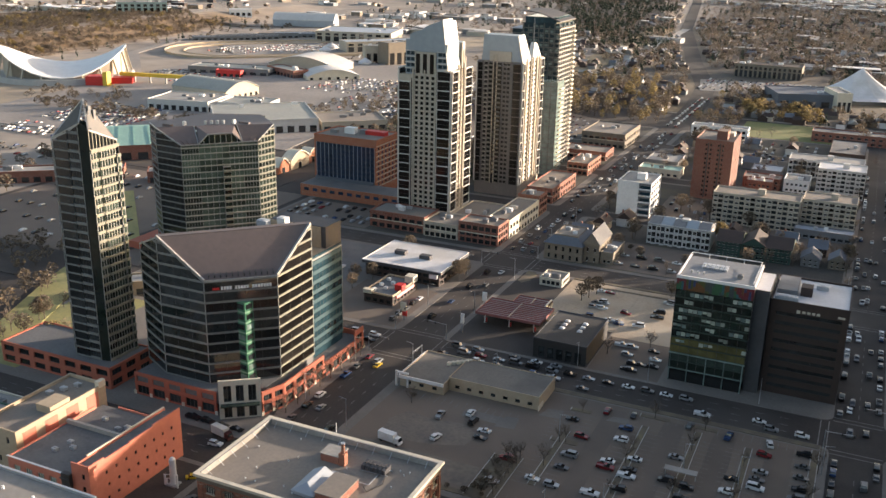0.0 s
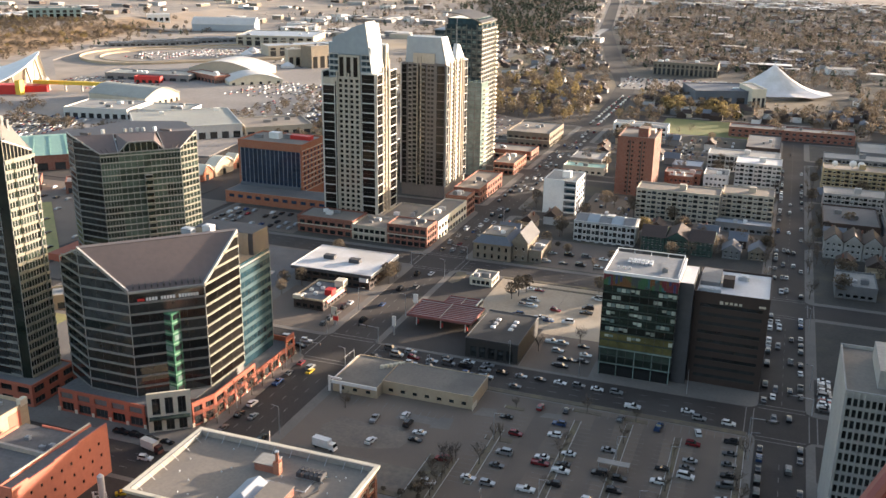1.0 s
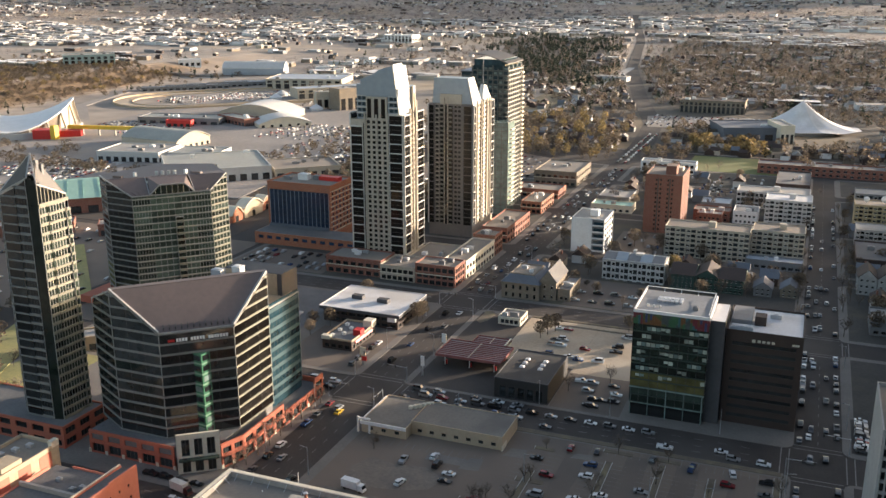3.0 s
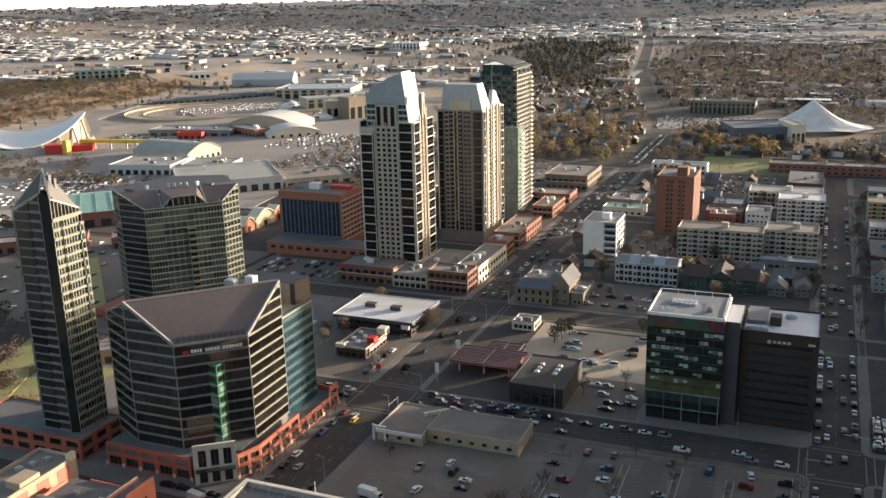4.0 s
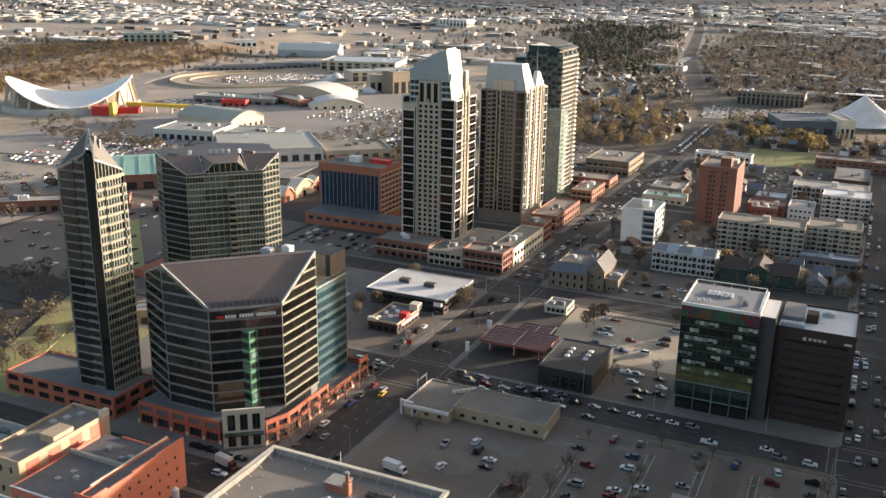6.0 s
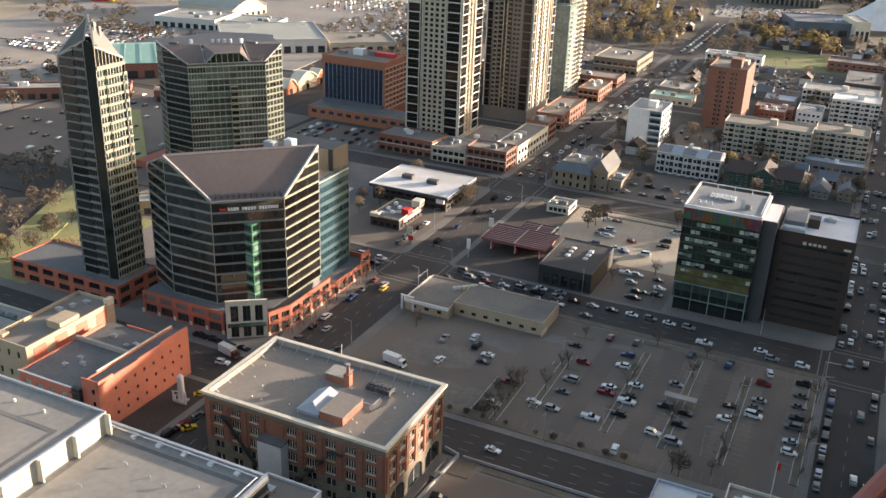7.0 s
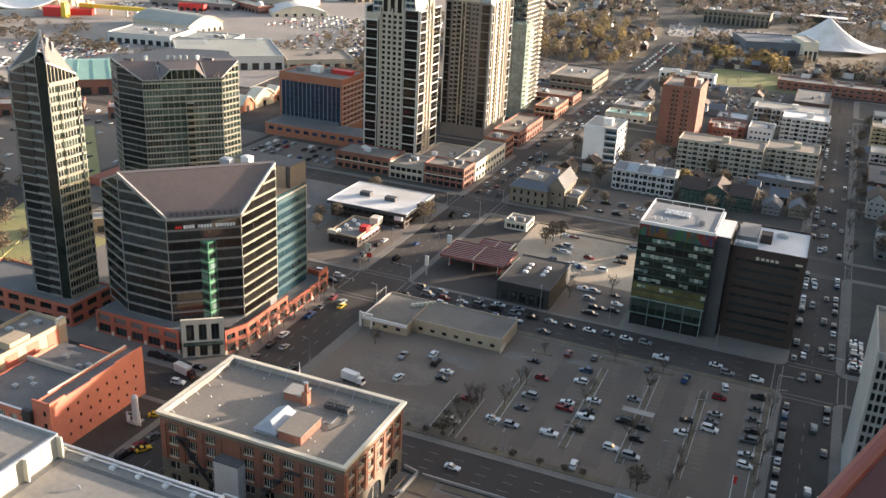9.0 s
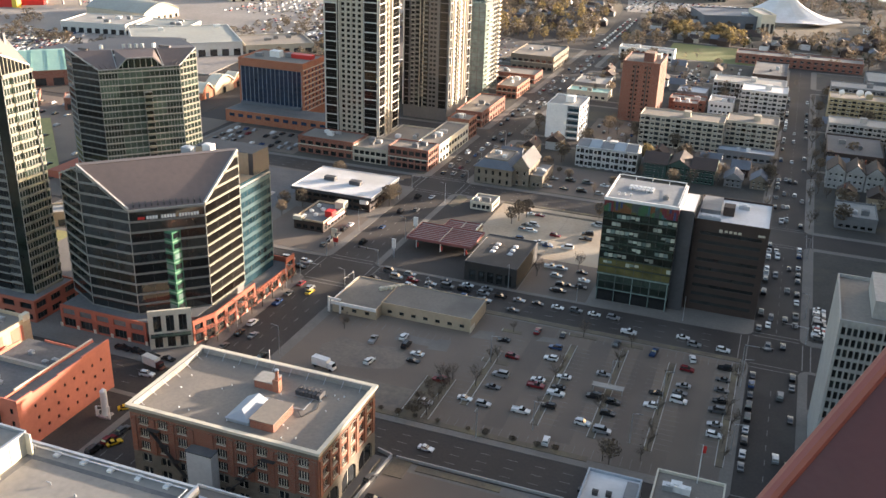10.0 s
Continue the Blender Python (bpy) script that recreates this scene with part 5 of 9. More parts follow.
    part("roof_rail", MB().beam((0.6, d - 0.6, z + 1.6), (w - 0.6, d - 0.6, z + 1.6), 0.25, 0.25).beam((0.6, 0.8, z + 1.2), (0.6, d - 0.6, z + 1.6), 0.2, 0.2).beam((w - 0.6, 0.8, z + 1.2), (w - 0.6, d - 0.6, z + 1.6), 0.2, 0.2), WHITE, t)
    for i in range(5):
        part("rail_post", box(0.6 + i * 6.4, d - 0.75, z, 0.8 + i * 6.4, d - 0.55, z + 1.6), WHITE, t)
    for i in range(3):
        part("roof_vent", MB().tube((4 + i * 2.2, 6, z), (4 + i * 2.2, 6, z + 1.0), 0.4, 0.4, 10), STEEL, t)
    link = part("link_block", box(w, 3, 0, w + 5.2, d - 3, 40.0), DGREY, t)
    part("link_roof", box(w + 0.2, 3.2, 40.0, w + 5.0, d - 3.2, 40.1), MEMBRANE, link)


colour_office()


def brown_office():
    t = thing("brown_office", "dark chocolate brick office block with white roof", "office", -21.5, 331.5)
    w, d, z = 26.3, 28.0, 36.0
    for deg, x, y, ww, n in ((0, 0, 0, w, 1), (90, w, 0, d, 6), (180, w, d, w, 6), (270, 0, d, d, 5)):
        holes = [(2.2, 2.6 + 3.5 * k, ww - 4.4, 1.5) for k in range(9)]
        o = wall(t, side(x, y, deg), ww, 0, z, holes, CHOC, DARKSTEEL, GL_BLACK, 0.4, 9)
    part("sign_plate", box(9.0, -0.12, z - 3.6, 10.2, -0.02, z - 2.4), CREAM, t, "row of pale sign plates high on the wall")
    for i in range(4):
        part("sign_plate", box(10.9 + i * 1.6, -0.12, z - 3.4, 12.0 + i * 1.6, -0.02, z - 2.5), CREAM, t)
    part("sign_plate", box(22.6, -0.12, z - 3.2, 25, -0.02, z - 2.4), CREAM, t)
    part("roof", box(0.3, 0.3, z - 0.6, w - 0.3, d - 0.3, z - 0.2), MEMBRANE, t)
    parapet(t, -0.1, -0.1, w + 0.1, d + 0.1, z, 0.5, 0.4, CHOC)
    part("roof_hut", box(9, 9, z - 0.2, 13, 14, z + 3.2), CHOC, t)
    part("roof_hut", box(1, 8, z - 0.2, 8, 24, z + 1.8), GREY, t)
    for i in range(5):
        rooftop_unit(t, 2 + i * 1.5, 4, z - 0.2, 1.2, 2.2, 1.2)
    rooftop_unit(t, 16, 20, z - 0.2, 4, 3, 1.5)
    part("screen", box(1, 0.8, z - 0.2, 9, 1.0, z + 1.4), LOUVRE, t)


brown_office()


def fin_office():
    t = thing("fin_office", "white concrete office slab with rows of deep square windows", "office", 24.2, 238.5)
    w, d, z = 16.4, 31.5, 48.5
    wall(t, side(0, d, 270), d, 0, z, [], FINWHITE)
    wall(t, side(w, 0, 90), d, 0, z, [], FINWHITE)
    wall(t, side(w, d, 180), w, 0, z, [], FINWHITE)
    wall(t, side(0, 0, 0), w, 0, z, [(0.8 + i * 1.48, 2.8 + k * 3.2, 1.02, 2.3) for i in range(10) for k in range(14)], FINWHITE, DARKSTEEL, GL_BLACK, 0.45)
    for i in range(11):
        part("fin", box(0.42 + i * 1.48, -0.4, 2.4, 0.68 + i * 1.48, 0, z - 0.3), FINWHITE, t)
    part("roof", box(0.3, 0.3, z - 1.1, w - 0.3, d - 0.3, z - 0.7), GRAVEL, t)
    parapet(t, -0.05, -0.05, w + 0.05, d + 0.05, z, 0.3, 0.4, FINWHITE)
    part("roof_hut", box(8, 6, z - 0.7, 15, 26, z + 4.5), FINWHITE, t)


fin_office()


# ---------------- the condominium towers ----------------
def bay_column(t, at, u0, u1, z0, z1, rows, frame_mat, proud=0.9):
    """A projecting stack of dark glass bays in pale frames, two storeys each."""
    h = (z1 - z0) / rows
    part("bay_glass", box(u0 + 0.2, -proud + 0.35, z0, u1 - 0.2, 0.3, z1), GL_BAY, t, at=at)
    for k in range(rows):
        b = MB()
        z = z0 + k * h
        b.box(u0, -proud, z, u1, 0.1, z + 0.55).box(u0, -proud, z + 0.55, u0 + 0.25, 0.1, z + h).box(u1 - 0.25, -proud, z + 0.55, u1, 0.1, z + h)
        part("bay_frame", b, frame_mat, t, at=at)
        part("balcony_rail", box(u0 + 0.25, -proud + 0.2, z + 0.5 * h, u1 - 0.25, -proud + 0.3, z + 0.5 * h + 0.16), DARKSTEEL, t, at=at)
    part("bay_cap", box(u0 - 0.1, -proud - 0.1, z1, u1 + 0.1, 0.1, z1 + 0.6), frame_mat, t, at=at)


def condo_one():
    t = thing("condo_tower", "tall beige condominium tower with black bays and white slanted crown", "tower", -239.3, 463)
    w, d, z = 31.8, 27.5, 84.0
    n = 27
    fl = (z - 8) / n
    for deg, x, y, ww in ((0, 0, 0, w), (90, w, 0, d), (180, w, d, w), (270, 0, d, d)):
        at = side(x, y, deg)
        front = deg in (0, 180)
        a, c = (8.9, 22.6) if front else (9.4, 17.0)
        cols = (0.14, 0.38, 0.62, 0.86) if front else (0.3, 0.7)
        holes = [(a + (c - a) * u - 0.95, 8 + fl * k + 0.55, 1.9, 1.9) for u in cols for k in range(n)] if deg in (0, 90) else []
        wall(t, at, ww, 0, z, holes, PIER, MULL, GL_BAY, 0.35, 1, 1, "wall")
        for u in (a - 0.5, c - 0.3):
            part("pier", box(u, -0.75, 4, u + 0.8, 0, z + (4 if front else 6)), PIER, t, at=at)
        part("pier", box((a + c) / 2 - 0.4, -0.55, 8, (a + c) / 2 + 0.4, 0, z + 3), PIER, t, at=at)
        bay_column(t, at, 0.1, 7.5 if front else 8.0, 8, 79.8 if front else 86.5, 14, BAYFRAME)
        bay_column(t, at, c + 1.0, ww - 0.1, 8, 86.8, 15, BAYFRAME)
        for u in (7.6 if front else 8.1, c + 0.55):
            part("dark_slot", box(u, -0.1, 8, u + 0.8, 0, z - 2), GL_BLACK, t, at=at)
    # upper storeys under the crown, stepped back behind the bays
    up = part("upper_block", MB().prism([(3.3, 1.6), (w - 3.4, 1.6), (w - 3.0, d - 3), (3.3, d - 3)], z, [103, 101, 101, 103]), CROWNBLUE, t)
    part("upper_front", box(9.4, 0.4, z, 22.0, 1.7, 96.5), PIER, up)
    for i in range(3):
        part("upper_slot", box(10.2 + i * 4.2, 0.3, 85, 12.6 + i * 4.2, 0.45, 95.5), GL_BAY, up)
    for k in range(4):
        for u, ww in ((4.0, 2.1), (6.6, 2.1), (23.2, 2.4), (26.0, 2.2)):
            part("upper_window", box(u, 1.35, z + 1.0 + k * 3.2, u + ww, 1.65, z + 2.9 + k * 3.2), GL_TEAL, up)
        part("pale_band", box(3.1, 1.2, z + 3.1 + k * 3.2, 9.2, 1.7, z + 3.6 + k * 3.2), BAYFRAME, up)
        part("pale_band", box(22.4, 1.2, z + 3.1 + k * 3.2, w - 3.6, 1.7, z + 3.6 + k * 3.2), BAYFRAME, up)
    prof = [(5.6, 97.0), (27.6, 97.0), (25.0, 113.6), (17.4, 111.2), (13.6, 108.6), (6.0, 105.6)]
    part("crown", MB().solid([(x, 1.0, zz) for x, zz in prof][::-1], [(x + 0.2, d - 8, zz - 1.0) for x, zz in prof][::-1]), CROWNBLUE, t, "smooth blue-grey slanted metal crown")
    b = MB()
    b.solid([(w - 2.9, 0.8, 87.4), (w - 2.3, 0.8, 87.4), (w - 2.3, 17.5, 87.4), (w - 2.9, 17.5, 87.4)], [(25.0, 1.2, 114.2), (25.6, 1.2, 114.2), (25.6, 13.5, 114.2), (25.0, 13.5, 114.2)])
    part("crown_face", b, CROWNWHITE, t, "pale slanted crown panel")
    for y0, y1, h in ((17.8, 19.0, 101), (20.2, 21.4, 97), (22.6, 23.6, 93)):
        part("crown_fin", box(w - 4.6, y0, z, w - 1.6, y1, h), PIER, t)
    part("aerial", MB().tube((18, 6, 107), (18, 6, 113), 0.15, 0.08), STEEL, t)
    part("crown_lift", box(17, 14, 100, 23, 20, 109), CROWNBLUE, t)


condo_one()


def condo_two():
    t = thing("condo_tower", "tall condominium tower with balconies and pale blue crown, shaded front coloured charcoal", "tower", -224.2, 540)
    t.scale = (1.0845, 1.0845, 0.947)
    w, d, z = 27.0, 36.0, 89.0
    n = 27
    fl = (z - 8) / n
    for deg, x, y, ww in ((0, 0, 0, w), (90, w, 0, d), (180, w, d, w), (270, 0, d, d)):
        at = side(x, y, deg)
        if deg == 0:
            holes = [(u, 8 + fl * k + 0.6, 1.7, 1.8) for u in (4.3, 15.8, 18.0) for k in range(n)]
        elif deg == 90:
            holes = [(u, 8 + fl * k + 0.6, 1.8, 1.8) for u in (8.2, 11.6, 18.0, 21.4, 25.0) for k in range(n)]
        else:
            holes = []
        # beige on the sunlit west side, darker elsewhere: shade put into the colour
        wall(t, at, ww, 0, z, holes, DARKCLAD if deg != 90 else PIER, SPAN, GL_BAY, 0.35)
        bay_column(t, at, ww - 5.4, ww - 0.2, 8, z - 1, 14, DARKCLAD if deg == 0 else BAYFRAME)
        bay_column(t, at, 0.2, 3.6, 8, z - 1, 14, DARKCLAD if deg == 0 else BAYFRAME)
        if deg == 0:
            panels = MB()
            part("balcony_back", box(7.0, -0.06, 8, 14.8, 0, z - 1), GL_BAY, t, at=at)
            for k in range(n):
                zz = 8 + fl * k
                part("balcony", box(7.0, -1.3, zz, 9.6, 0, zz + 0.25).box(7.0, -1.3, zz + 0.25, 9.6, -1.2, zz + 1.2), SPAN_M, t, at=at)
                part("balcony", box(12.2, -1.3, zz, 14.8, 0, zz + 0.25).box(12.2, -1.3, zz + 0.25, 14.8, -1.2, zz + 1.2), SPAN_M, t, at=at)
                panels.box(10.0, -0.12, zz + 0.6, 11.8, -0.05, zz + 2.2)
                panels.m = 1
                panels.box(4.0, -0.14, zz + 2.45, 6.4, -0.02, zz + 2.85)
                panels.m = 0
            tagged(part("panel_grid", panels, (GL_WIN, SPAN_L), t, at=at), kind="stuff")
            for u in (9.7, 11.9):
                part("pier", box(u - 0.25, -0.5, 8, u + 0.25, 0, z + 4), PIER, t, at=at)
        if deg == 90:
            for k in range(n):
                zz = 8 + fl * k
                part("balcony", box(14.4, -1.5, zz, 17.2, 0, zz + 0.25).box(14.4, -1.5, zz + 0.25, 17.2, -1.4, zz + 1.2), BAYFRAME, t, at=at)
            for u in (7.4, 14.0, 17.4, 24.2, 28.4):
                part("pier", box(u - 0.35, -0.6, 8, u + 0.35, 0, z + 2), PIER, t, at=at)
    part("roof", box(0.4, 0.4, z, w - 0.4, d - 0.4, z + 0.3), GRAVEL, t)
    b = MB()
    b.solid([(2.0, 1.0, z - 1), (w - 0.8, 1.0, z - 1), (w - 0.8, 16, z - 1), (2.0, 16, z - 1)], [(2.8, 1.6, 105.6), (w - 4.2, 1.6, 105.6), (w - 4.2, 12, 105.6), (2.8, 12, 105.6)])
    part("crown", b, CROWNBLUE, t, "smooth pale blue metal crown")
    part("crown_face", MB().solid([(w - 0.8, 1.4, z), (w - 0.3, 1.4, z), (w - 0.3, 15.8, z), (w - 0.8, 15.8, z)], [(w - 4.2, 2.0, 105.8), (w - 3.7, 2.0, 105.8), (w - 3.7, 11.8, 105.8), (w - 4.2, 11.8, 105.8)]), CROWNWHITE, t)
    part("crown_infill", box(7.0, 0.3, z - 1, 20.0, 1.6, 95.4), PIER, t)
    part("crown_wing", MB().solid([(w - 4, 18, z - 1), (w - 0.6, 18, z - 1), (w - 0.6, 35, z - 1), (w - 4, 35, z - 1)], [(w - 4.6, 26, 99.5), (w - 2.4, 26, 99.5), (w - 2.4, 30, 98.5), (w - 4.6, 30, 98.5)]), CROWNWHITE, t)
    part("aerial", MB().tube((w - 3, 26, 96), (w - 3, 26, 116), 0.18, 0.1), STEEL, t)


condo_two()


def condo_three():
    t = thing("condo_tower", "tall green glass condominium tower with curved roof", "tower", -224.7, 621)
    t.scale = (1.06, 1.06, 0.975)
    w, d, z = 25.0, 32.0, 104.0
    part("core", box(0.4, 0.4, 0, w - 0.4, d - 0.4, z), GL_TEAL, t)
    panes = MB()
    for deg, x, y, ww in ((0, 0, 0, w), (90, w, 0, d), (270, 0, d, d)):
        at = side(x, y, deg)
        m = 7
        for k in range(31):
            zz = 4 + k * 3.2
            # bands, fins and balconies: pale on the sunlit side, dark where shade is coloured in
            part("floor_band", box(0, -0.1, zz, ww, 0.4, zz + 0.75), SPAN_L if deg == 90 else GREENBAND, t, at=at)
            if deg == 0:
                for i in range(m):
                    if (i * 5 + k * 3) % 7 < 3:
                        panes.box(ww * i / m + 0.7, -0.06, zz + 1.1, ww * (i + 1) / m - 0.7, 0.2, zz + 2.7)
        for i in range(m + 1):
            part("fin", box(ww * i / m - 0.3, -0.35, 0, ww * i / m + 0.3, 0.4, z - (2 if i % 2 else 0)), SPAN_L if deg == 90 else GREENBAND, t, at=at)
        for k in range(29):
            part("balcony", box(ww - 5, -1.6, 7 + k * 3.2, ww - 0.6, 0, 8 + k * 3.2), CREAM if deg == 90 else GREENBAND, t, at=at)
    tagged(part("pane_grid", panes, GL_PALE, t), kind="stuff")
    step = part("side_step", box(-9.0, 4, 0, 0.3, d - 4, 99), GL_TEAL, t)
    for k in range(29):
        part("floor_band", box(-9.1, 3.8, 6 + k * 3.2, 0.2, 4.0, 6.7 + k * 3.2), GREENBAND, step)
    part("step_roof", box(-9.6, 3.4, 99, 0.3, d - 3.4, 99.6), LOUVRE, step)
    b = MB()
    n = 8
    f = lambda u: z + 2.5 + 5.6 * math.cos(math.pi * (0.62 * u - 0.08))
    ring = [(w * i / n, f(i / n)) for i in range(n + 1)]
    ring += [(px, pz - 0.6) for px, pz in ring[::-1]]
    k = len(ring)
    b.v = [(px, yy, pz) for yy in (-1, d + 1) for px, pz in ring]
    b.f = [tuple(range(k)), tuple(range(2 * k - 1, k - 1, -1))] + [((i + 1) % k, i, k + i, k + (i + 1) % k) for i in range(k)]
    b.mi = [0] * len(b.f)
    part("curved_roof", b, CROWNROOF, t)
    part("penthouse", box(1, 1, z, w - 3, d - 2, z + 4.2), GL_TEAL, t)
    ann = part("lower_block", box(6, -14, 0, w + 5, 0, 66), GL_PALE, t)
    for k in range(20):
        part("floor_band", box(5.8, -14.2, 4 + k * 3.1, w + 5.2, -13.6, 4.3 + k * 3.1).box(w + 4.7, -14.2, 4 + k * 3.1, w + 5.2, 0, 4.3 + k * 3.1), SPAN, ann)
    for i in range(7):
        part("fin", box(6 + i * 3.9, -14.25, 3, 6.3 + i * 3.9, -13.8, 66), SPAN, ann)
    for k in range(18):
        part("balcony", box(w + 5, -10, 6 + k * 3.2, w + 6.4, -3, 7 + k * 3.2), CREAM, ann)


condo_three()


def shop_podium(name, label, x0, y0, x1, y1, h, m, floors=2, bays=(8, 6), roof=None, gm=None):
    t = block(name, label, x0, y0, x1, y1, h, m, roof or GRAVEL, floors, bays, 3.2, 2.4, sill=0.5, units=3, frame_mat=DARKSTEEL, glass_mat=gm or GL_BLACK, category="shops", cols=2, margin=0.6)
    a, c = (x1 - x0) / 2, (y1 - y0) / 2
    part("string_course", box(-a - 0.15, -c - 0.2, h * 0.52, a + 0.15, -c, h * 0.52 + 0.5), CREAM, t)
    return t


shop_podium("podium_shops", "red brick and glass podium shops under condominium towers", -247, 443, -213, 462, 9, BRICK2, 2, (7, 4))
shop_podium("podium_shops", "pale stone podium shops with large windows", -212.5, 441, -192, 462, 8, PIER, 2, (6, 4))
shop_podium("podium_shops", "red brick podium shops with stone bands", -191.5, 441, -168.5, 456, 11, BRICK2, 3, (6, 4))
shop_podium("podium_shops", "cream stone shopfronts in evening sun", -181.5, 456.5, -168, 505, 10, CREAM, 2, (4, 10))
shop_podium("podium_shops", "red brick corner shops with flat roof", -181.5, 505.5, -168, 520, 12, BRICK, 3, (4, 4))
shop_podium("podium_shops", "low grey podium with flat roof", -206, 463, -182, 496, 7, PIER, 1, (5, 6))
shop_podium("podium_shops", "red brick row of small shops", -187, 536, -170, 585, 9, BRICK2, 2, (4, 9))
shop_podium("podium_shops", "orange brick row of shops in evening sun", -186, 617, -171, 650, 8, BRICK, 2, (4, 6))
shop_podium("strip_mall", "low brick shopping strip with arched corner", -206, 667, -172, 690, 6, BRICK2, 1, (7, 5))
shop_podium("strip_mall", "large brick shopping hall with tall round-headed windows", -205, 715, -170, 765, 11, STONE, 2, (7, 9))


HOTELRED = masonry("orange_red_brick", (0.46, 0.15, 0.075), (0.38, 0.12, 0.065), (0.4, 0.26, 0.18))


def hotel():
    t = thing("hotel", "brick hotel with dark blue glass front", "hotel", -318, 498)
    w, d, z = 45.0, 30.0, 35.5
    wall(t, side(0, 0, 0), w, 0, z, [(1.6, 8.5, 42.0, 22.5)], HOTELRED, None, None, 0.4)
    part("glass_field", box(1.6, 0.2, 8.5, 43.6, 0.35, 31), GL_BLUE, t)
    for i in range(15):
        part("mullion", box(1.6 + i * 3.0 - 0.12, -0.12, 8.5, 1.6 + i * 3.0 + 0.12, 0.3, 31), LOUVRE, t)
    for k in range(8):
        part("transom", box(1.6, -0.05, 8.5 + k * 3.2, 43.6, 0.25, 8.7 + k * 3.2), DARKSTEEL, t)
    wall(t, side(w, 0, 90), d, 0, z, grid_holes(d, 6, 3.2, 8, 6, 2.2, 2.0, 0.8, 0.8), HOTELRED, CREAM, GL_BLUE, 0.3)
    for k in range(9):
        part("string_course", box(0, -0.25, 6.2 + k * 3.2, d, 0, 6.6 + k * 3.2), CREAM, t, at=side(w, 0, 90))
    wall(t, side(0, d, 270), d, 0, z, grid_holes(d, 6, 3.2, 8, 6, 1.6, 1.6), HOTELRED, CREAM, GL_WIN)
    wall(t, side(w, d, 180), w, 0, z, [], HOTELRED)
    part("roof", box(0.4, 0.4, z - 0.7, w - 0.4, d - 0.4, z - 0.3), GRAVEL, t)
    parapet(t, -0.2, -0.2, w + 0.2, d + 0.2, z, 0.6, 0.6, HOTELRED)
    for x, y, ww, dd, h, m in ((18, 16, 7, 5, 3.5, WHITE), (26, 18, 4, 4, 2.5, GREY), (34, 19, 16, 5, 2.2, RED), (8, 12, 5, 3, 2, GREY)):
        part("roof_hut", box(x - ww / 2, y - dd / 2, z - 0.3, x + ww / 2, y + dd / 2, z + h), m, t)
    pod = part("podium", box(0.5, -18, 0, 73, 0, 7.5), HOTELRED, t, "low red brick podium")
    part("podium_roof", box(1, -17.5, 7.5, 72.5, -0.4, 7.56), TARROOF, pod)
    part("canopy", box(2, -2.6, 7.56, 44, -0.4, 9.2), SLATE, pod)
    for i in range(11):
        part("podium_window", window_mesh(3.6, 2.0, DARKSTEEL, GL_BLUE), (), pod, at=pose(5 + i * 6.2, -18.05, 3.6))


hotel()


# ---------------- low buildings round the crossing ----------------
def white_roof_hall():
    t = thing("low_office", "low dark office with wide flat white roof", "building", -211.5, 371)
    w, d = 42.0, 33.5
    for deg, x, y, ww, n in ((0, 1.5, 1.5, w - 3, 9), (90, w - 1.5, 1.5, d - 3, 7), (180, w - 1.5, d - 1.5, w - 3, 9), (270, 1.5, d - 1.5, d - 3, 7)):
        wall(t, side(x, y, deg), ww, 0, 6.4, grid_holes(ww, 0, 3, 2, n, 3.2, 1.6, 0.9, 0.5), CHOC, DARKSTEEL, GL_BLACK, 0.3, 3)
    part("roof", box(0, 0, 6.4, w, d, 7.8), DGREY, t)
    part("roof_deck", box(0.2, 0.2, 7.8, w - 0.2, d - 0.2, 7.85), MEMBRANE, t, "white roof membrane")
    parapet(t, 0, 0, w, d, 7.8, 0.3, 0.3, MEMBRANE)
    for x, y in ((13, 16), (27, 15)):
        part("roof_unit", box(x - 2.8, y - 1.6, 7.85, x + 2.8, y + 1.6, 9.8), DGREY, t)
    part("sign_plate", box(w - 6, -0.1, 4.3, w - 2, 1.5, 6.2), WHITE, t)


white_roof_hall()


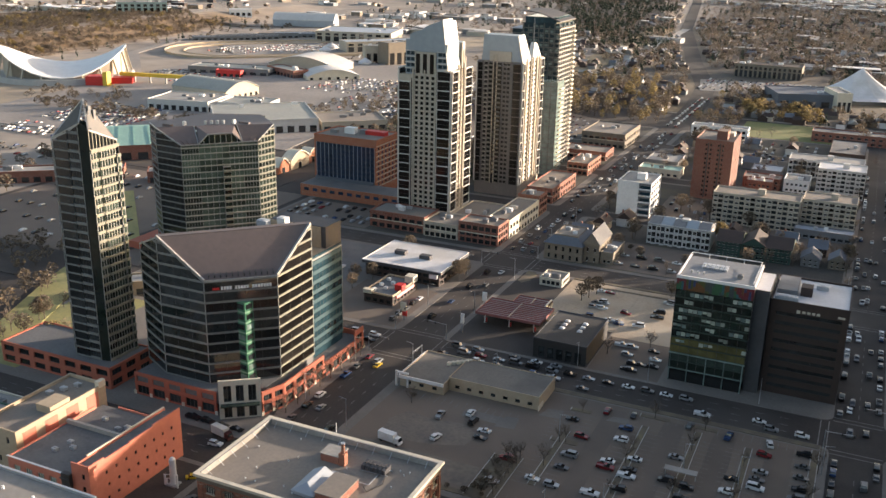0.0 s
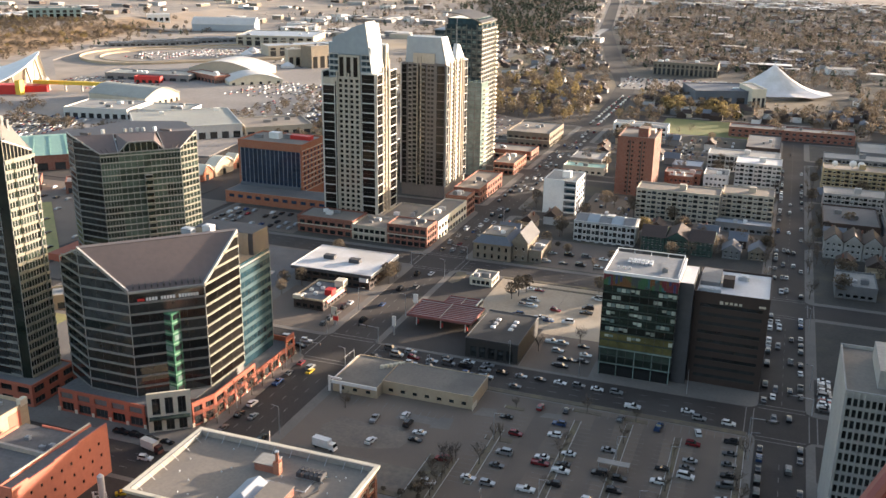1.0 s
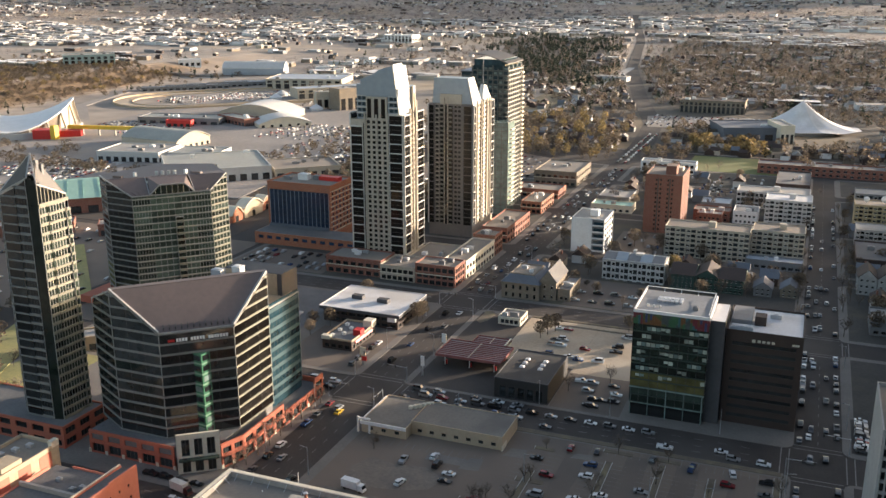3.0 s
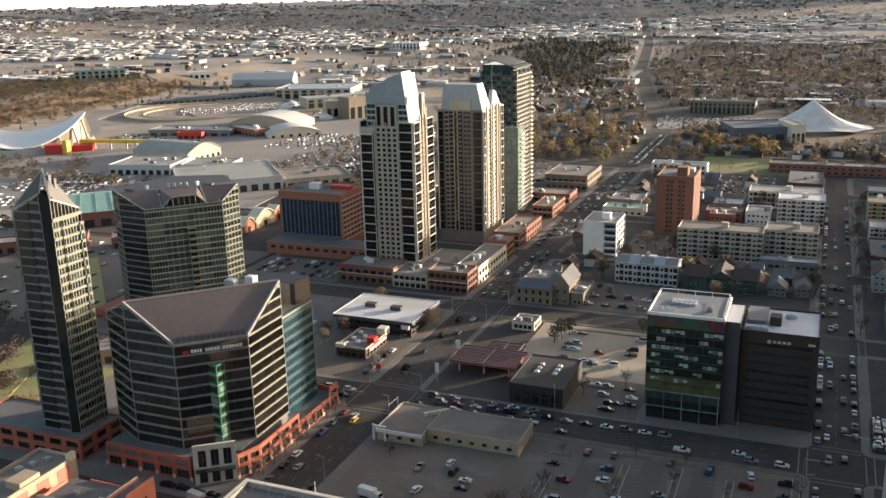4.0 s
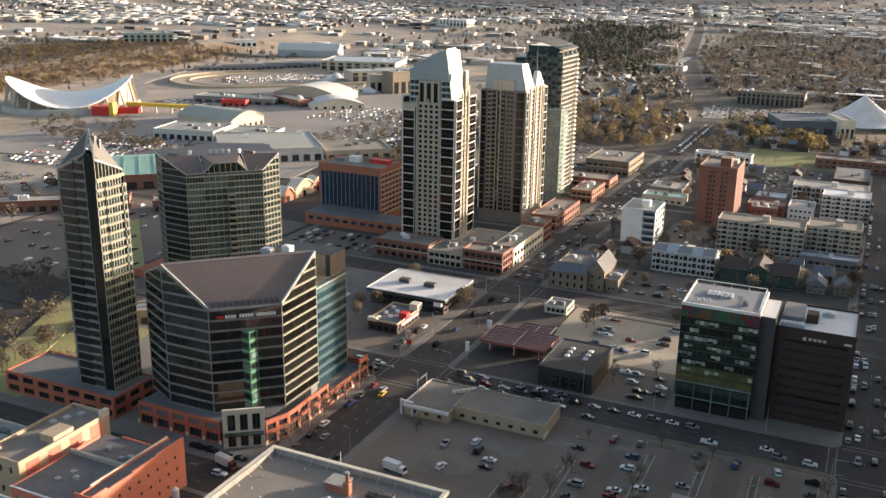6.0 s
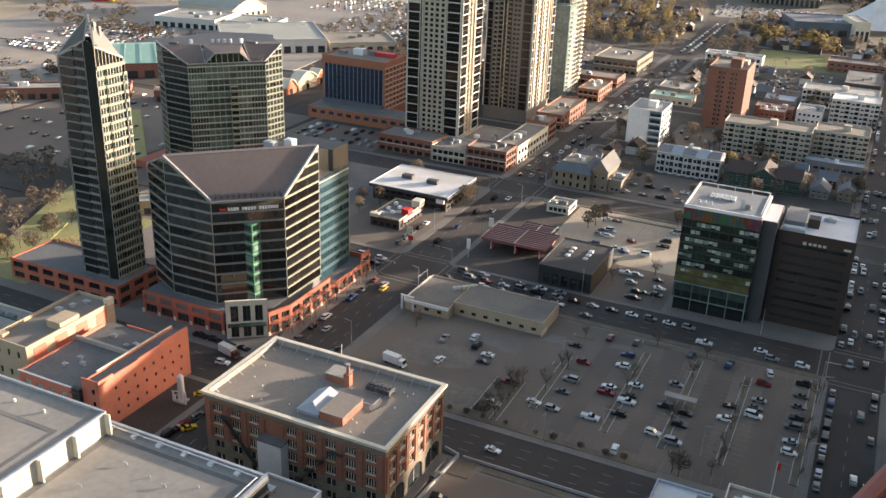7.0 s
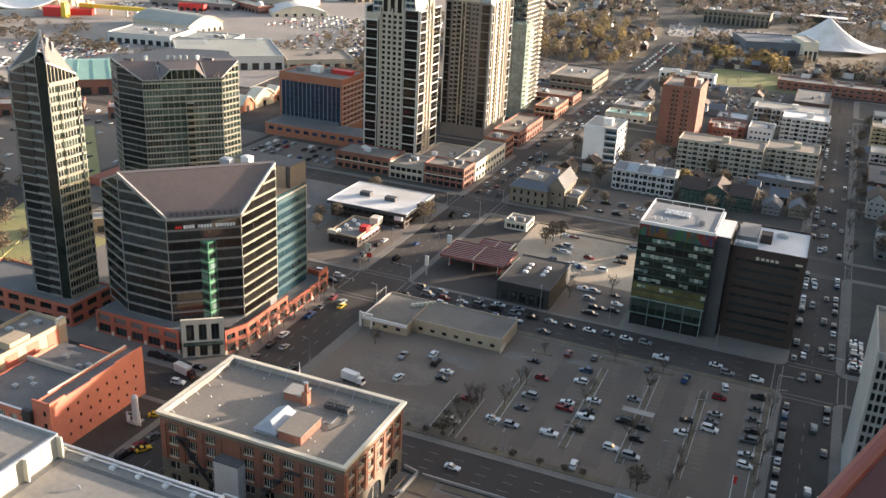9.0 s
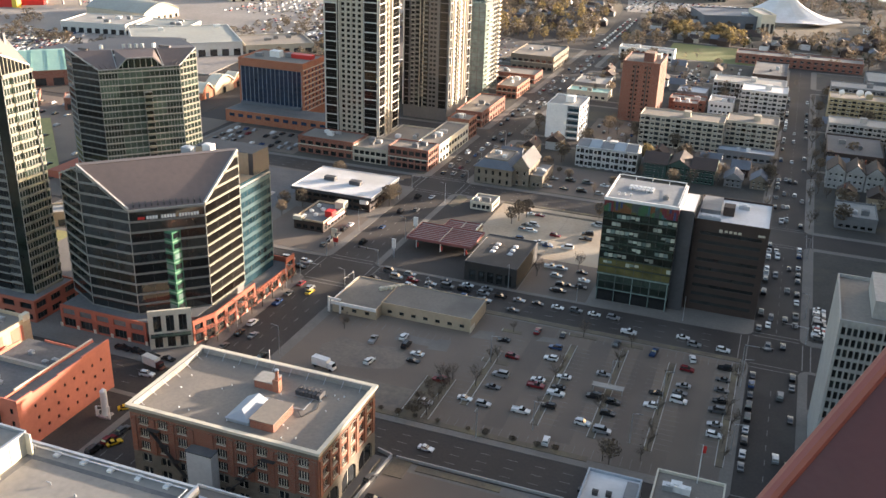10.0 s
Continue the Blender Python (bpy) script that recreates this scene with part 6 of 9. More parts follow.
def fast_food():
    t = thing("fast_food", "small dark fast-food restaurant with red awning and tan parapet", "restaurant", -193.5, 341)
    w, d = 14.5, 24.0
    for deg, x, y, ww, n in ((0, 0, 0, w, 4), (90, w, 0, d, 7), (180, w, d, w, 4), (270, 0, d, d, 6)):
        wall(t, side(x, y, deg), ww, 0, 4.6, grid_holes(ww, 0, 3, 1, n, 2.2, 1.8, 0.8, 0.5), CHOC, DARKSTEEL, GL_BLACK)
    part("roof", box(0.3, 0.3, 4.3, w - 0.3, d - 0.3, 4.5), TARROOF, t)
    parapet(t, -0.15, -0.15, w + 0.15, d + 0.15, 4.6, 0.8, 0.35, TAN)
    for a in ((w + 0.1, 3, w + 0.9, d - 4),):
        part("awning", MB().solid([(a[0], a[1], 3.1), (a[2], a[1], 3.1), (a[2], a[3], 3.1), (a[0], a[3], 3.1)], [(a[0], a[3] - 0.1 if a[1] < 0 else a[1], 4.2), (a[2] if a[1] < 0 else a[0] + 0.2, a[3] - 0.1 if a[1] < 0 else a[1], 4.2), (a[2] if a[1] < 0 else a[0] + 0.2, a[3], 4.2), (a[0], a[3], 4.2)]), RED, t)
    part("red_tower", box(w - 3.2, 8, 4.5, w + 0.4, 12, 7.2), RED, t, "red sign tower")
    part("pale_tower", box(w - 4, d - 4.5, 4.5, w + 0.4, d + 0.2, 7.6), CREAM, t)
    part("pale_tower", box(-0.3, -0.4, 4.5, 4, 2, 6.2), CREAM, t)
    for i in range(5):
        rooftop_unit(t, 3 + (i % 2) * 4, 4 + i * 3.6, 4.5, 1.6, 1.4, 1.0, WHITE)


fast_food()


LOTROOF = mat("brown_grey_gravel_roof", (0.2, 0.18, 0.155), (0.14, 0.127, 0.112), 0.95, big=0.12, fine=1.0, stain=(0.11, 0.1, 0.09))


def low_shop_block():
    t = thing("low_store", "low beige store with flat dark roof in the parking lot", "shop", -141, 274.5)
    for (x0, y0, x1, y1, h) in ((0, 0, 17.5, 23.5, 4.3), (17.5, 4.8, 52, 22.5, 5.0)):
        w, d = x1 - x0, y1 - y0
        for deg, x, y, ww, n in ((0, x0, y0, w, 7 if w > 20 else 3), (90, x1, y0, d, 2), (180, x1, y1, w, 4), (270, x0, y1, d, 2)):
            holes = grid_holes(ww, 0, 3.4, 1, n, 1.8, 1.3, 1.4, 1.0) if deg != 90 else []
            wall(t, side(x, y, deg), ww, 0, h, holes, TAN, DARKSTEEL, GL_BLACK, 0.25)
        part("roof", box(x0 + 0.2, y0 + 0.2, h - 0.3, x1 - 0.2, y1 - 0.2, h + 0.05), LOTROOF, t)
        parapet(t, x0 - 0.1, y0 - 0.1, x1 + 0.1, y1 + 0.1, h, 0.35, 0.3, TAN)
    part("side_fence", box(52, 4.0, 0, 52.2, 9, 2.2), CREAM, t)
    b = MB()
    b.box(-1.6, -0.6, 0.0, -0.9, 0.0, 6.2).box(3.0, -0.6, 0, 3.6, 0, 4.6).box(-1.6, -0.6, 5.4, 3.6, 0, 6.0)
    part("entrance_arch", b, WHITE, t, "white arched entrance sign frame")
    part("fascia", box(-0.4, -0.5, 3.5, 17.6, -0.1, 4.7).box(-0.5, -0.1, 3.5, -0.1, 22, 4.7), WHITE, t)
    for i in range(5):
        b = MB()
        b.box(12 + i * 1.3, 15 + i * 1.2, 4.4, 13.4 + i * 1.3, 16.4 + i * 1.2, 5.6).beam((12.6 + i * 1.3, 15.6 + i * 1.2, 5.3), (14.2 + i * 1.3, 17 + i * 1.2, 5.3), 0.7, 0.7)
        part("roof_duct", b, CREAM, t)


low_shop_block()


def filling_station():
    t = thing("filling_station", "filling station canopy with red and white slatted roof", "gas station", -138.5, 340)
    rows = [(0, 0, 28.5, 18), (10, 18, 25, 26.5)]
    for x0, y0, x1, y1 in rows:
        part("canopy_deck", box(x0, y0, 5.0, x1, y1, 5.5), PALEROOF, t)
        part("canopy_fascia", box(x0 - 0.2, y0 - 0.2, 5.0, x1 + 0.2, y0, 6.1).box(x0 - 0.2, y1, 5.0, x1 + 0.2, y1 + 0.2, 6.1).box(x0 - 0.2, y0, 5, x0, y1, 6.1).box(x1, y0, 5, x1 + 0.2, y1, 6.1), RIB, t)
        n = int((y1 - y0) / 1.9)
        for i in range(n):
            part("red_rib", box(x0, y0 + 0.4 + i * 1.9, 5.5, x1, y0 + 0.82 + i * 1.9, 5.9), RIB, t)
        part("cross_rib", box((x0 + x1) / 2 - 0.15, y0, 5.5, (x0 + x1) / 2 + 0.15, y1, 6.05), PIER, t)
    for x, y in ((3, 3), (14, 3), (25, 3), (3, 15), (14, 15), (25, 15), (12, 24), (23, 24)):
        part("column", MB().tube((x, y, 0.2), (x, y, 5), 0.25, 0.25, 8), WHITE, t)
        part("pump", box(x - 0.5, y + 1, 0.2, x + 0.5, y + 1.8, 1.9), RED, t)
    part("end_wall", box(24.5, 18, 0.2, 25.2, 26.5, 6.6), CREAM, t)
    part("shop", box(12, 19, 0.2, 24, 26, 4.6), DGREY, t)


filling_station()


def dark_hall():
    t = thing("dark_hall", "dark flat-roofed car wash hall with square skylights", "building", -106, 321)
    w, d, z = 21.5, 31, 8.0
    for deg, x, y, ww, n in ((0, 0, 0, w, 5), (90, w, 0, d, 6), (180, w, d, w, 5), (270, 0, d, d, 6)):
        wall(t, side(x, y, deg), ww, 0, z, grid_holes(ww, 0.2, 6, 1, n, 2.6, 4.6, 0.2, 1.5) if deg in (0, 270) else [], BLACKWALL, DARKSTEEL, GL_BLACK, 0.3)
    part("roof", box(0.2, 0.2, z - 0.3, w - 0.2, d - 0.2, z + 0.05), BLACKROOF, t)
    parapet(t, -0.1, -0.1, w + 0.1, d + 0.1, z, 0.35, 0.35, DGREY)
    for i in range(2):
        for k in range(3):
            b = MB()
            x, y = 7 + i * 7.5, 14 + k * 4
            b.solid([(x - 1.1, y - 1.1, z), (x + 1.1, y - 1.1, z), (x + 1.1, y + 1.1, z), (x - 1.1, y + 1.1, z)], [(x - 0.7, y - 0.7, z + 0.6), (x + 0.7, y - 0.7, z + 0.6), (x + 0.7, y + 0.7, z + 0.6), (x - 0.7, y + 0.7, z + 0.6)])
            part("skylight", b, MEMBRANE, t)


dark_hall()
block("kiosk", "small white kiosk with flat grey roof", -130, 398, -119, 410, 3.8, CREAM, GRAVEL, 1, (4, 4), 2.2, 2, par=0.4)


def gable(name, label, x0, y0, x1, y1, eave, ridge, along_x, wall_mat, roof_mat, floors=2, bays=(6, 4), ww=1.1, hh=1.5, group="", category="house"):
    """A house with a pitched roof."""
    t = thing(name, label, category, (x0 + x1) / 2, (y0 + y1) / 2, group=group)
    a, c = (x1 - x0) / 2, (y1 - y0) / 2
    fl = eave / floors
    for deg, x, y, w, n in ((0, -a, -c, 2 * a, bays[0]), (90, a, -c, 2 * c, bays[1]), (180, a, c, 2 * a, bays[0]), (270, -a, c, 2 * c, bays[1])):
        wall(t, side(x, y, deg), w, 0, eave, grid_holes(w, 0, fl, floors, n, min(ww, w / n * 0.7), min(hh, fl - 1.2), 0.9, 0.4) if deg != 180 else [], wall_mat, WHITE, GL_WIN, 0.2)
    o = 0.6
    if along_x:
        low = [(-a - o, -c - o, eave), (a + o, -c - o, eave), (a + o, c + o, eave), (-a - o, c + o, eave)]
        high = [(-a - o, -0.1, ridge), (a + o, -0.1, ridge), (a + o, 0.1, ridge), (-a - o, 0.1, ridge)]
    else:
        low = [(-a - o, -c - o, eave), (a + o, -c - o, eave), (a + o, c + o, eave), (-a - o, c + o, eave)]
        high = [(-0.1, -c - o, ridge), (0.1, -c - o, ridge), (0.1, c + o, ridge), (-0.1, c + o, ridge)]
    part("roof", MB().solid(low, high), roof_mat, t)
    if along_x:
        for x in (-a - o - 0.05, a + o + 0.05):
            part("gable_end", MB().solid([(x - 0.08, -c, eave), (x + 0.08, -c, eave), (x + 0.08, c, eave), (x - 0.08, c, eave)], [(x - 0.08, -0.1, ridge - 0.3), (x + 0.08, -0.1, ridge - 0.3), (x + 0.08, 0.1, ridge - 0.3), (x - 0.08, 0.1, ridge - 0.3)]), wall_mat, t)
    else:
        for y in (-c - o - 0.05, c + o + 0.05):
            part("gable_end", MB().solid([(-a, y - 0.08, eave), (a, y - 0.08, eave), (a, y + 0.08, eave), (-a, y + 0.08, eave)], [(-0.1, y - 0.08, ridge - 0.3), (0.1, y - 0.08, ridge - 0.3), (0.1, y + 0.08, ridge - 0.3), (-0.1, y + 0.08, ridge - 0.3)]), wall_mat, t)
    return t


def mansard_hall():
    t = thing("stone_hall", "old tan stone hall with slate mansard roof", "hall", -131, 449.25)
    a, c, e, r = 10.0, 12.75, 8.6, 12.2
    for deg, x, y, w, n in ((0, -a, -c, 2 * a, 5), (90, a, -c, 2 * c, 6), (180, a, c, 2 * a, 5), (270, -a, c, 2 * c, 6)):
        o = wall(t, side(x, y, deg), w, 0, e, grid_holes(w, 0, 4.2, 2, n, 1.2, 2.3, 0.9, 0.6) if deg != 180 else [], STONE, DARKSTEEL, GL_WIN, 0.3)
        part("eave", box(-0.5, -0.5, e - 0.3, w + 0.5, 0.2, e + 0.1), STONE, o)
    part("mansard", MB().solid([(-a - 0.4, -c - 0.4, e + 0.1), (a + 0.4, -c - 0.4, e + 0.1), (a + 0.4, c + 0.4, e + 0.1), (-a - 0.4, c + 0.4, e + 0.1)], [(-a + 3.6, -c + 3.6, r), (a - 3.6, -c + 3.6, r), (a - 3.6, c - 3.6, r), (-a + 3.6, c - 3.6, r)]), SLATE, t)
    part("flat_top", box(-a + 4.0, -c + 4.0, r, a - 4.0, c - 4.0, r + 0.1), GRAVEL, t)
    parapet(t, -a + 3.6, -c + 3.6, a - 3.6, c - 3.6, r, 0.6, 0.4, STONE)
    rooftop_unit(t, -2, 2, r + 0.1, 3, 2.2, 1.3)
    rooftop_unit(t, 3, -3, r + 0.1, 2, 2, 1.1, WHITE)


mansard_hall()
gable("stone_hall", "tall tan stone gable wing with grey roof", -121.5, 440, -113, 462, 10.0, 16.0, False, STONE, TARROOF, 2, (2, 5), 1.0, 2.0, category="hall")
block("stone_hall", "low stone annex beside an old hall", -112.5, 441, -106, 464, 6, STONE, GREY, 1, (2, 5))


def modern_block():
    t = thing("modern_office", "white modern office with blank panel wall and stacked balconies", "office", -129, 534)
    w, d, z = 20.0, 27.0, 20.5
    wall(t, side(0, d, 270), d, 0, z, grid_holes(d, 1, 3.8, 5, 5, 3.4, 2.4, 0.8, 1), GL_TEAL, MULL, GL_TEAL, 0.2)
    wall(t, side(0, 0, 0), 12.5, 0, z + 0.8, [], WHITE, name="panel_wall")
    wall(t, side(12.5, 0.8, 0), 7.5, 0, z, grid_holes(7.5, 1, 3.8, 5, 1, 6, 2.2, 0.8, 0.3), GREY, MULL, GL_TEAL, 0.3)
    wall(t, side(w, 0, 90), d, 0, z, grid_holes(d, 1, 3.8, 5, 4, 4.4, 2.4, 0.8, 1), WHITE, MULL, GL_WIN, 0.4)
    wall(t, side(w, d, 180), w, 0, z, [], WHITE)
    for k in range(5):
        part("balcony", box(12.3, -0.4, 1 + k * 3.9, w + 0.3, 0.9, 1.7 + k * 3.9), WHITE, t)
    part("roof", box(0.3, 0.9, z - 0.5, w - 0.3, d - 0.3, z - 0.1), PALEROOF, t)
    parapet(t, -0.1, 0.5, w + 0.1, d + 0.1, z, 0.6, 0.4, WHITE)
    part("roof_hut", box(9, 10, z - 0.1, 14, 15, z + 3.6), WHITE, t)


modern_block()


def brick_highrise():
    t = thing("apartment_tower", "plain red-brown brick apartment tower", "tower", -96.5, 595)
    w, d, z = 23.5, 34.0, 38.0
    wall(t, side(0, 0, 0), w, 0, z, [(u, 2 + 2.95 * k, 1.0, 1.5) for u in (6.6, 9.4, 14.0, 16.8) for k in range(12)], HIBRICK, DARKSTEEL, GL_WIN, 0.3)
    wall(t, side(w, 0, 90), d, 0, z, [(u, 2 + 2.95 * k, 1.2, 1.5) for u in (10, 17, 24) for k in range(12)], HIBRICK, DARKSTEEL, GL_WIN, 0.3)
    wall(t, side(w, d, 180), w, 0, z, [], HIBRICK)
    wall(t, side(0, d, 270), d, 0, z, [(u, 2 + 2.95 * k, 1.2, 1.5) for u in (8, 16, 24) for k in range(12)], HIBRICK, DARKSTEEL, GL_WIN, 0.3)
    # dark strips laid on the face stand for the shade of upright recesses
    for u in (8.3, 15.7):
        part("recess_shade_strip", box(u - 0.35, -0.1, 1, u + 0.35, 0, z - 1.5), DARKSTEEL, t)
    part("roof", box(0.3, 0.3, z - 0.6, w - 0.3, d - 0.3, z - 0.2), GRAVEL, t)
    parapet(t, -0.05, -0.05, w + 0.05, d + 0.05, z, 0.7, 0.4, HIBRICK)
    part("lift_room", box(12, 6, z - 0.2, 18.5, 16, z + 5.5), HIBRICK, t)
    part("lift_room", box(15, 18, z - 0.2, 21, 26, z + 2.5), CREAM, t)


brick_highrise()


def balcony_slab(name, label, x0, y0, x1, y1, z, m, bays, floors=6, roof_mat=None):
    t = thing(name, label, "apartments", x0, y0)
    w, d = x1 - x0, y1 - y0
    fl = (z - 0.6) / floors
    pitch = w / bays
    holes = [(pitch * i + pitch * 0.1, fl * k + 0.9, pitch * 0.32, fl - 1.5) for i in range(bays) for k in range(floors)]
    wall(t, side(0, 0, 0), w, 0, z, holes, m, WHITE, GL_WIN, 0.25)
    for i in range(bays):
        for k in range(floors):
            part("balcony", box(pitch * i + pitch * 0.5, -1.3, fl * k + 0.2, pitch * (i + 0.96), 0, fl * k + 0.4).box(pitch * i + pitch * 0.5, -1.3, fl * k + 0.4, pitch * (i + 0.96), -1.2, fl * k + 1.3), m, t)
        # flat dark glass on the wall stands for the shaded recess behind balconies
        part("balcony_recess", box(pitch * i + pitch * 0.52, -0.05, 0.4, pitch * (i + 0.94), 0, z - 0.8), GL_WIN, t)
    wall(t, side(w, 0, 90), d, 0, z, grid_holes(d, 0, fl, floors, 3, 1.1, 1.3, 0.9, 1.0), m, WHITE, GL_WIN)
    wall(t, side(w, d, 180), w, 0, z, [], m)
    wall(t, side(0, d, 270), d, 0, z, grid_holes(d, 0, fl, floors, 2, 1.1, 1.3, 0.9, 2.0), m, WHITE, GL_WIN)
    part("roof", box(0.2, 0.2, z - 0.5, w - 0.2, d - 0.2, z - 0.1), roof_mat or GRAVEL, t)
    parapet(t, -0.1, -0.1, w + 0.1, d + 0.1, z, 0.5, 0.35, m)
    part("lift_room", box(w * 0.5, d * 0.4, z - 0.1, w * 0.5 + 4, d * 0.4 + 4, z + 3), m, t)
    return t


BEIGE = mat("beige_render", (0.46, 0.41, 0.33), (0.38, 0.34, 0.275), 0.85, big=0.15, fine=0.9)
balcony_slab("apartment_slab", "long beige apartment block with stacked balconies", -75, 545, -27, 563, 18, BEIGE, 8)
balcony_slab("apartment_slab", "beige apartment block set back behind trees", -26.5, 556, 2.5, 576, 17.5, BEIGE, 5)
balcony_slab("apartment_block", "white four-storey apartment block with balconies", -99.5, 487, -66, 504, 11, OFFWHITE, 7, 3, PALEROOF)
balcony_slab("apartment_block", "white mid-rise apartment block with flat white roof", -24, 640, 5, 662, 18, OFFWHITE, 5, 6, MEMBRANE)
balcony_slab("apartment_block", "white and brown apartment block with grey roof", -46, 690, 3.5, 712, 12, OFFWHITE, 8, 3, PALEROOF)
white_flats = bpy.data.objects["apartment_block"]
for i in range(5):
    x0 = 0.3 + i * 6.6
    part("roof_slope", MB().solid([(x0, -0.6, 10.9), (x0 + 6.3, -0.6, 10.9), (x0 + 6.3, 17.4, 10.9), (x0, 17.4, 10.9)], [(x0, 8.2, 13.4 + 0.4 * (i % 2)), (x0 + 6.3, 8.2, 13.4 + 0.4 * (i % 2)), (x0 + 6.3, 8.6, 13.4 + 0.4 * (i % 2)), (x0, 8.6, 13.4 + 0.4 * (i % 2))]), CROWNBLUE if i % 2 else GREY, white_flats, "grey pitched roof bay")
block("low_shop", "low shop with flat pale blue roof", -28, 536, 3, 546, 5, GREY, LOUVRE, 1, (8, 3), 2.5, 1.8)
GREENWALL = mat("dark_green_clapboard", (0.035, 0.075, 0.06), (0.028, 0.06, 0.05), 0.8, big=0.3, fine=2)
for i in range(3):
    gable("row_house", "dark green row house with pitched brown roof", -62 + i * 12.5, 484, -50 + i * 12.5, 503, 8.0, 12.0, i != 1, GREENWALL, CHOC, 3, (5, 4), 1.1, 1.3, "green row houses")
for x, y, wm in ((-20, 486, GREY), (-7, 488, STONE), (-18, 506, CHOC)):
    gable("small_house", "small old timber house with pitched roof", x, y, x + 9, y + 11, 4.6, 8.2, y > 490, wm, SLATE, 2, (3, 3), 1.0, 1.2, "small old houses")
for i in range(4):
    gable("town_house", "pale gabled town house of three storeys", 30 + i * 9.5, 508, 39 + i * 9.5, 524, 9.5, 14, False, FINWHITE, CHOC, 3, (3, 4), 1.1, 1.4, "pale gabled town houses")
block("low_shop", "low building with flat pale roof beside a street", 34, 447, 52, 470, 6, GREY, PALEROOF, 1, (5, 5), 2, 1.6)
block("low_shop", "dark low building with grey roof", 30, 548, 60, 590, 8, CHOC, TARROOF, 2, (8, 8), 1.8, 1.5)
balcony_slab("apartment_block", "pale apartment block with white balconies", 31, 602, 66, 620, 12, FINWHITE, 7, 4, PALEROOF)
OCHRE = mat("ochre_render", (0.36, 0.29, 0.17), (0.28, 0.23, 0.14), 0.85, big=0.15, fine=0.9)
balcony_slab("apartment_block", "ochre apartment block with satellite dishes on its roof", 31, 650, 75, 668, 17, OCHRE, 8, 6, GRAVEL)
balcony_slab("apartment_block", "grey and white apartment block", 33, 705, 80, 725, 13, GREY, 8, 4, PALEROOF)


def dish(x, y, z, r):
    t = thing("satellite_dish", "large white satellite dish on a flat roof", "dish", x, y, z, group="rooftop dishes")
    b = MB()
    for i in range(4):
        for k in range(12):
            a0, a1 = 6.2832 * k / 12, 6.2832 * (k + 1) / 12
            f = lambda q, a: (q * r * math.cos(a), 0.5 * q * q * r - r * 0.2, r * 1.25 + q * r * math.sin(a))
            b.face(f(i / 4, a0), f((i + 1) / 4, a0), f((i + 1) / 4, a1), f(i / 4, a1))
    part("bowl", b, WHITE, t)
    part("stand", MB().tube((0, 0.2, 0), (0, 0.1, r * 1.2), 0.3, 0.2), STEEL, t)


for x, r in ((38, 1.9), (49, 2.4), (54, 2.2)):
    dish(x, 659, 16.9, r)

block("low_shop", "brown brick low block with flat roofs", -70, 640, -46, 655, 7, BRICK2, GRAVEL, 2, (6, 4))
block("low_shop", "brick low block of small flats", -66, 626, -50, 637, 8, BRICK2, PALEROOF, 2, (5, 4))
block("low_shop", "white low block with flat roof", -44, 640, -28, 660, 8, WHITE, PALEROOF, 2, (5, 5))
block("low_shop", "grey low block with flat roof", -68, 664, -48, 684, 7, GREY, LOUVRE, 2, (6, 5))
block("low_shop", "long black and white striped low building", -134, 798, -88, 812, 9, WHITE, PALEROOF, 2, (10, 4), 2.6, 2.6, glass_mat=GL_BLACK)
block("low_shop", "green-roofed low shop by the street", -141, 640, -112, 655, 5, CREAM, GREENROOF, 1, (6, 3), 2.4, 1.8)
block("low_shop", "low shop with pale roof by the street", -141, 662, -118, 690, 6, GREY, PALEROOF, 1, (6, 6), 2.2, 1.8)
block("low_shop", "low dark block with flat roof", -22, 745, 3, 800, 8, CHOC, TARROOF, 2, (6, 12), 2, 1.6)
block("low_shop", "wide low school building with dark flat roof", -40, 826, 60, 846, 8, BRICK2, TARROOF, 2, (18, 4), 2.6, 1.8)
block("low_shop", "low block with white roof beside a lot", 60, 760, 110, 800, 8, GREY, PALEROOF, 2, (10, 8))

# buildings at the near edge of the lot
b1 = block("low_shop", "low shop with bright white roof and vents", -31, 183, -17, 206, 8, LOUVRE, MEMBRANE, 2, (4, 6), 1.8, 1.4, units=0)
for x, y in ((-3.4, 2), (0, 2.5)):
    rooftop_unit(b1, x, y, 7.9, 1.4, 1.4, 0.9, DARKSTEEL)
part("side_box", box(3.6, 2, 0, 6.6, 9, 9), GREY, b1)
b2 = block("low_shop", "flat-roofed brick shop with flagpole", -14, 190, 3.5, 213.5, 7.5, CREAM, GRAVEL, 2, (4, 6), 1.8, 1.4, units=4)


def flagpole(x, y, z, h, flag):
    t = thing("flagpole", "slim white flagpole with a small red flag" if flag else "slim bare pole on the ground", "flagpole", x, y, z)
    part("pole", MB().tube((0, 0, 0), (0, 0, h), 0.16, 0.09, 8), WHITE, t)
    if flag:
        part("flag", MB().solid([(0.1, -0.02, h - 2.4), (0.9, 0.1, h - 2.6), (0.9, 0.14, h - 2.6), (0.1, 0.02, h - 2.4)], [(0.1, -0.02, h - 0.2), (1.0, 0.2, h - 0.5), (1.0, 0.24, h - 0.5), (0.1, 0.02, h - 0.2)]), RED, t)


flagpole(-3.6, 212, 7.4, 12, True)
flagpole(-125, 203.5, 0.17, 24, False)


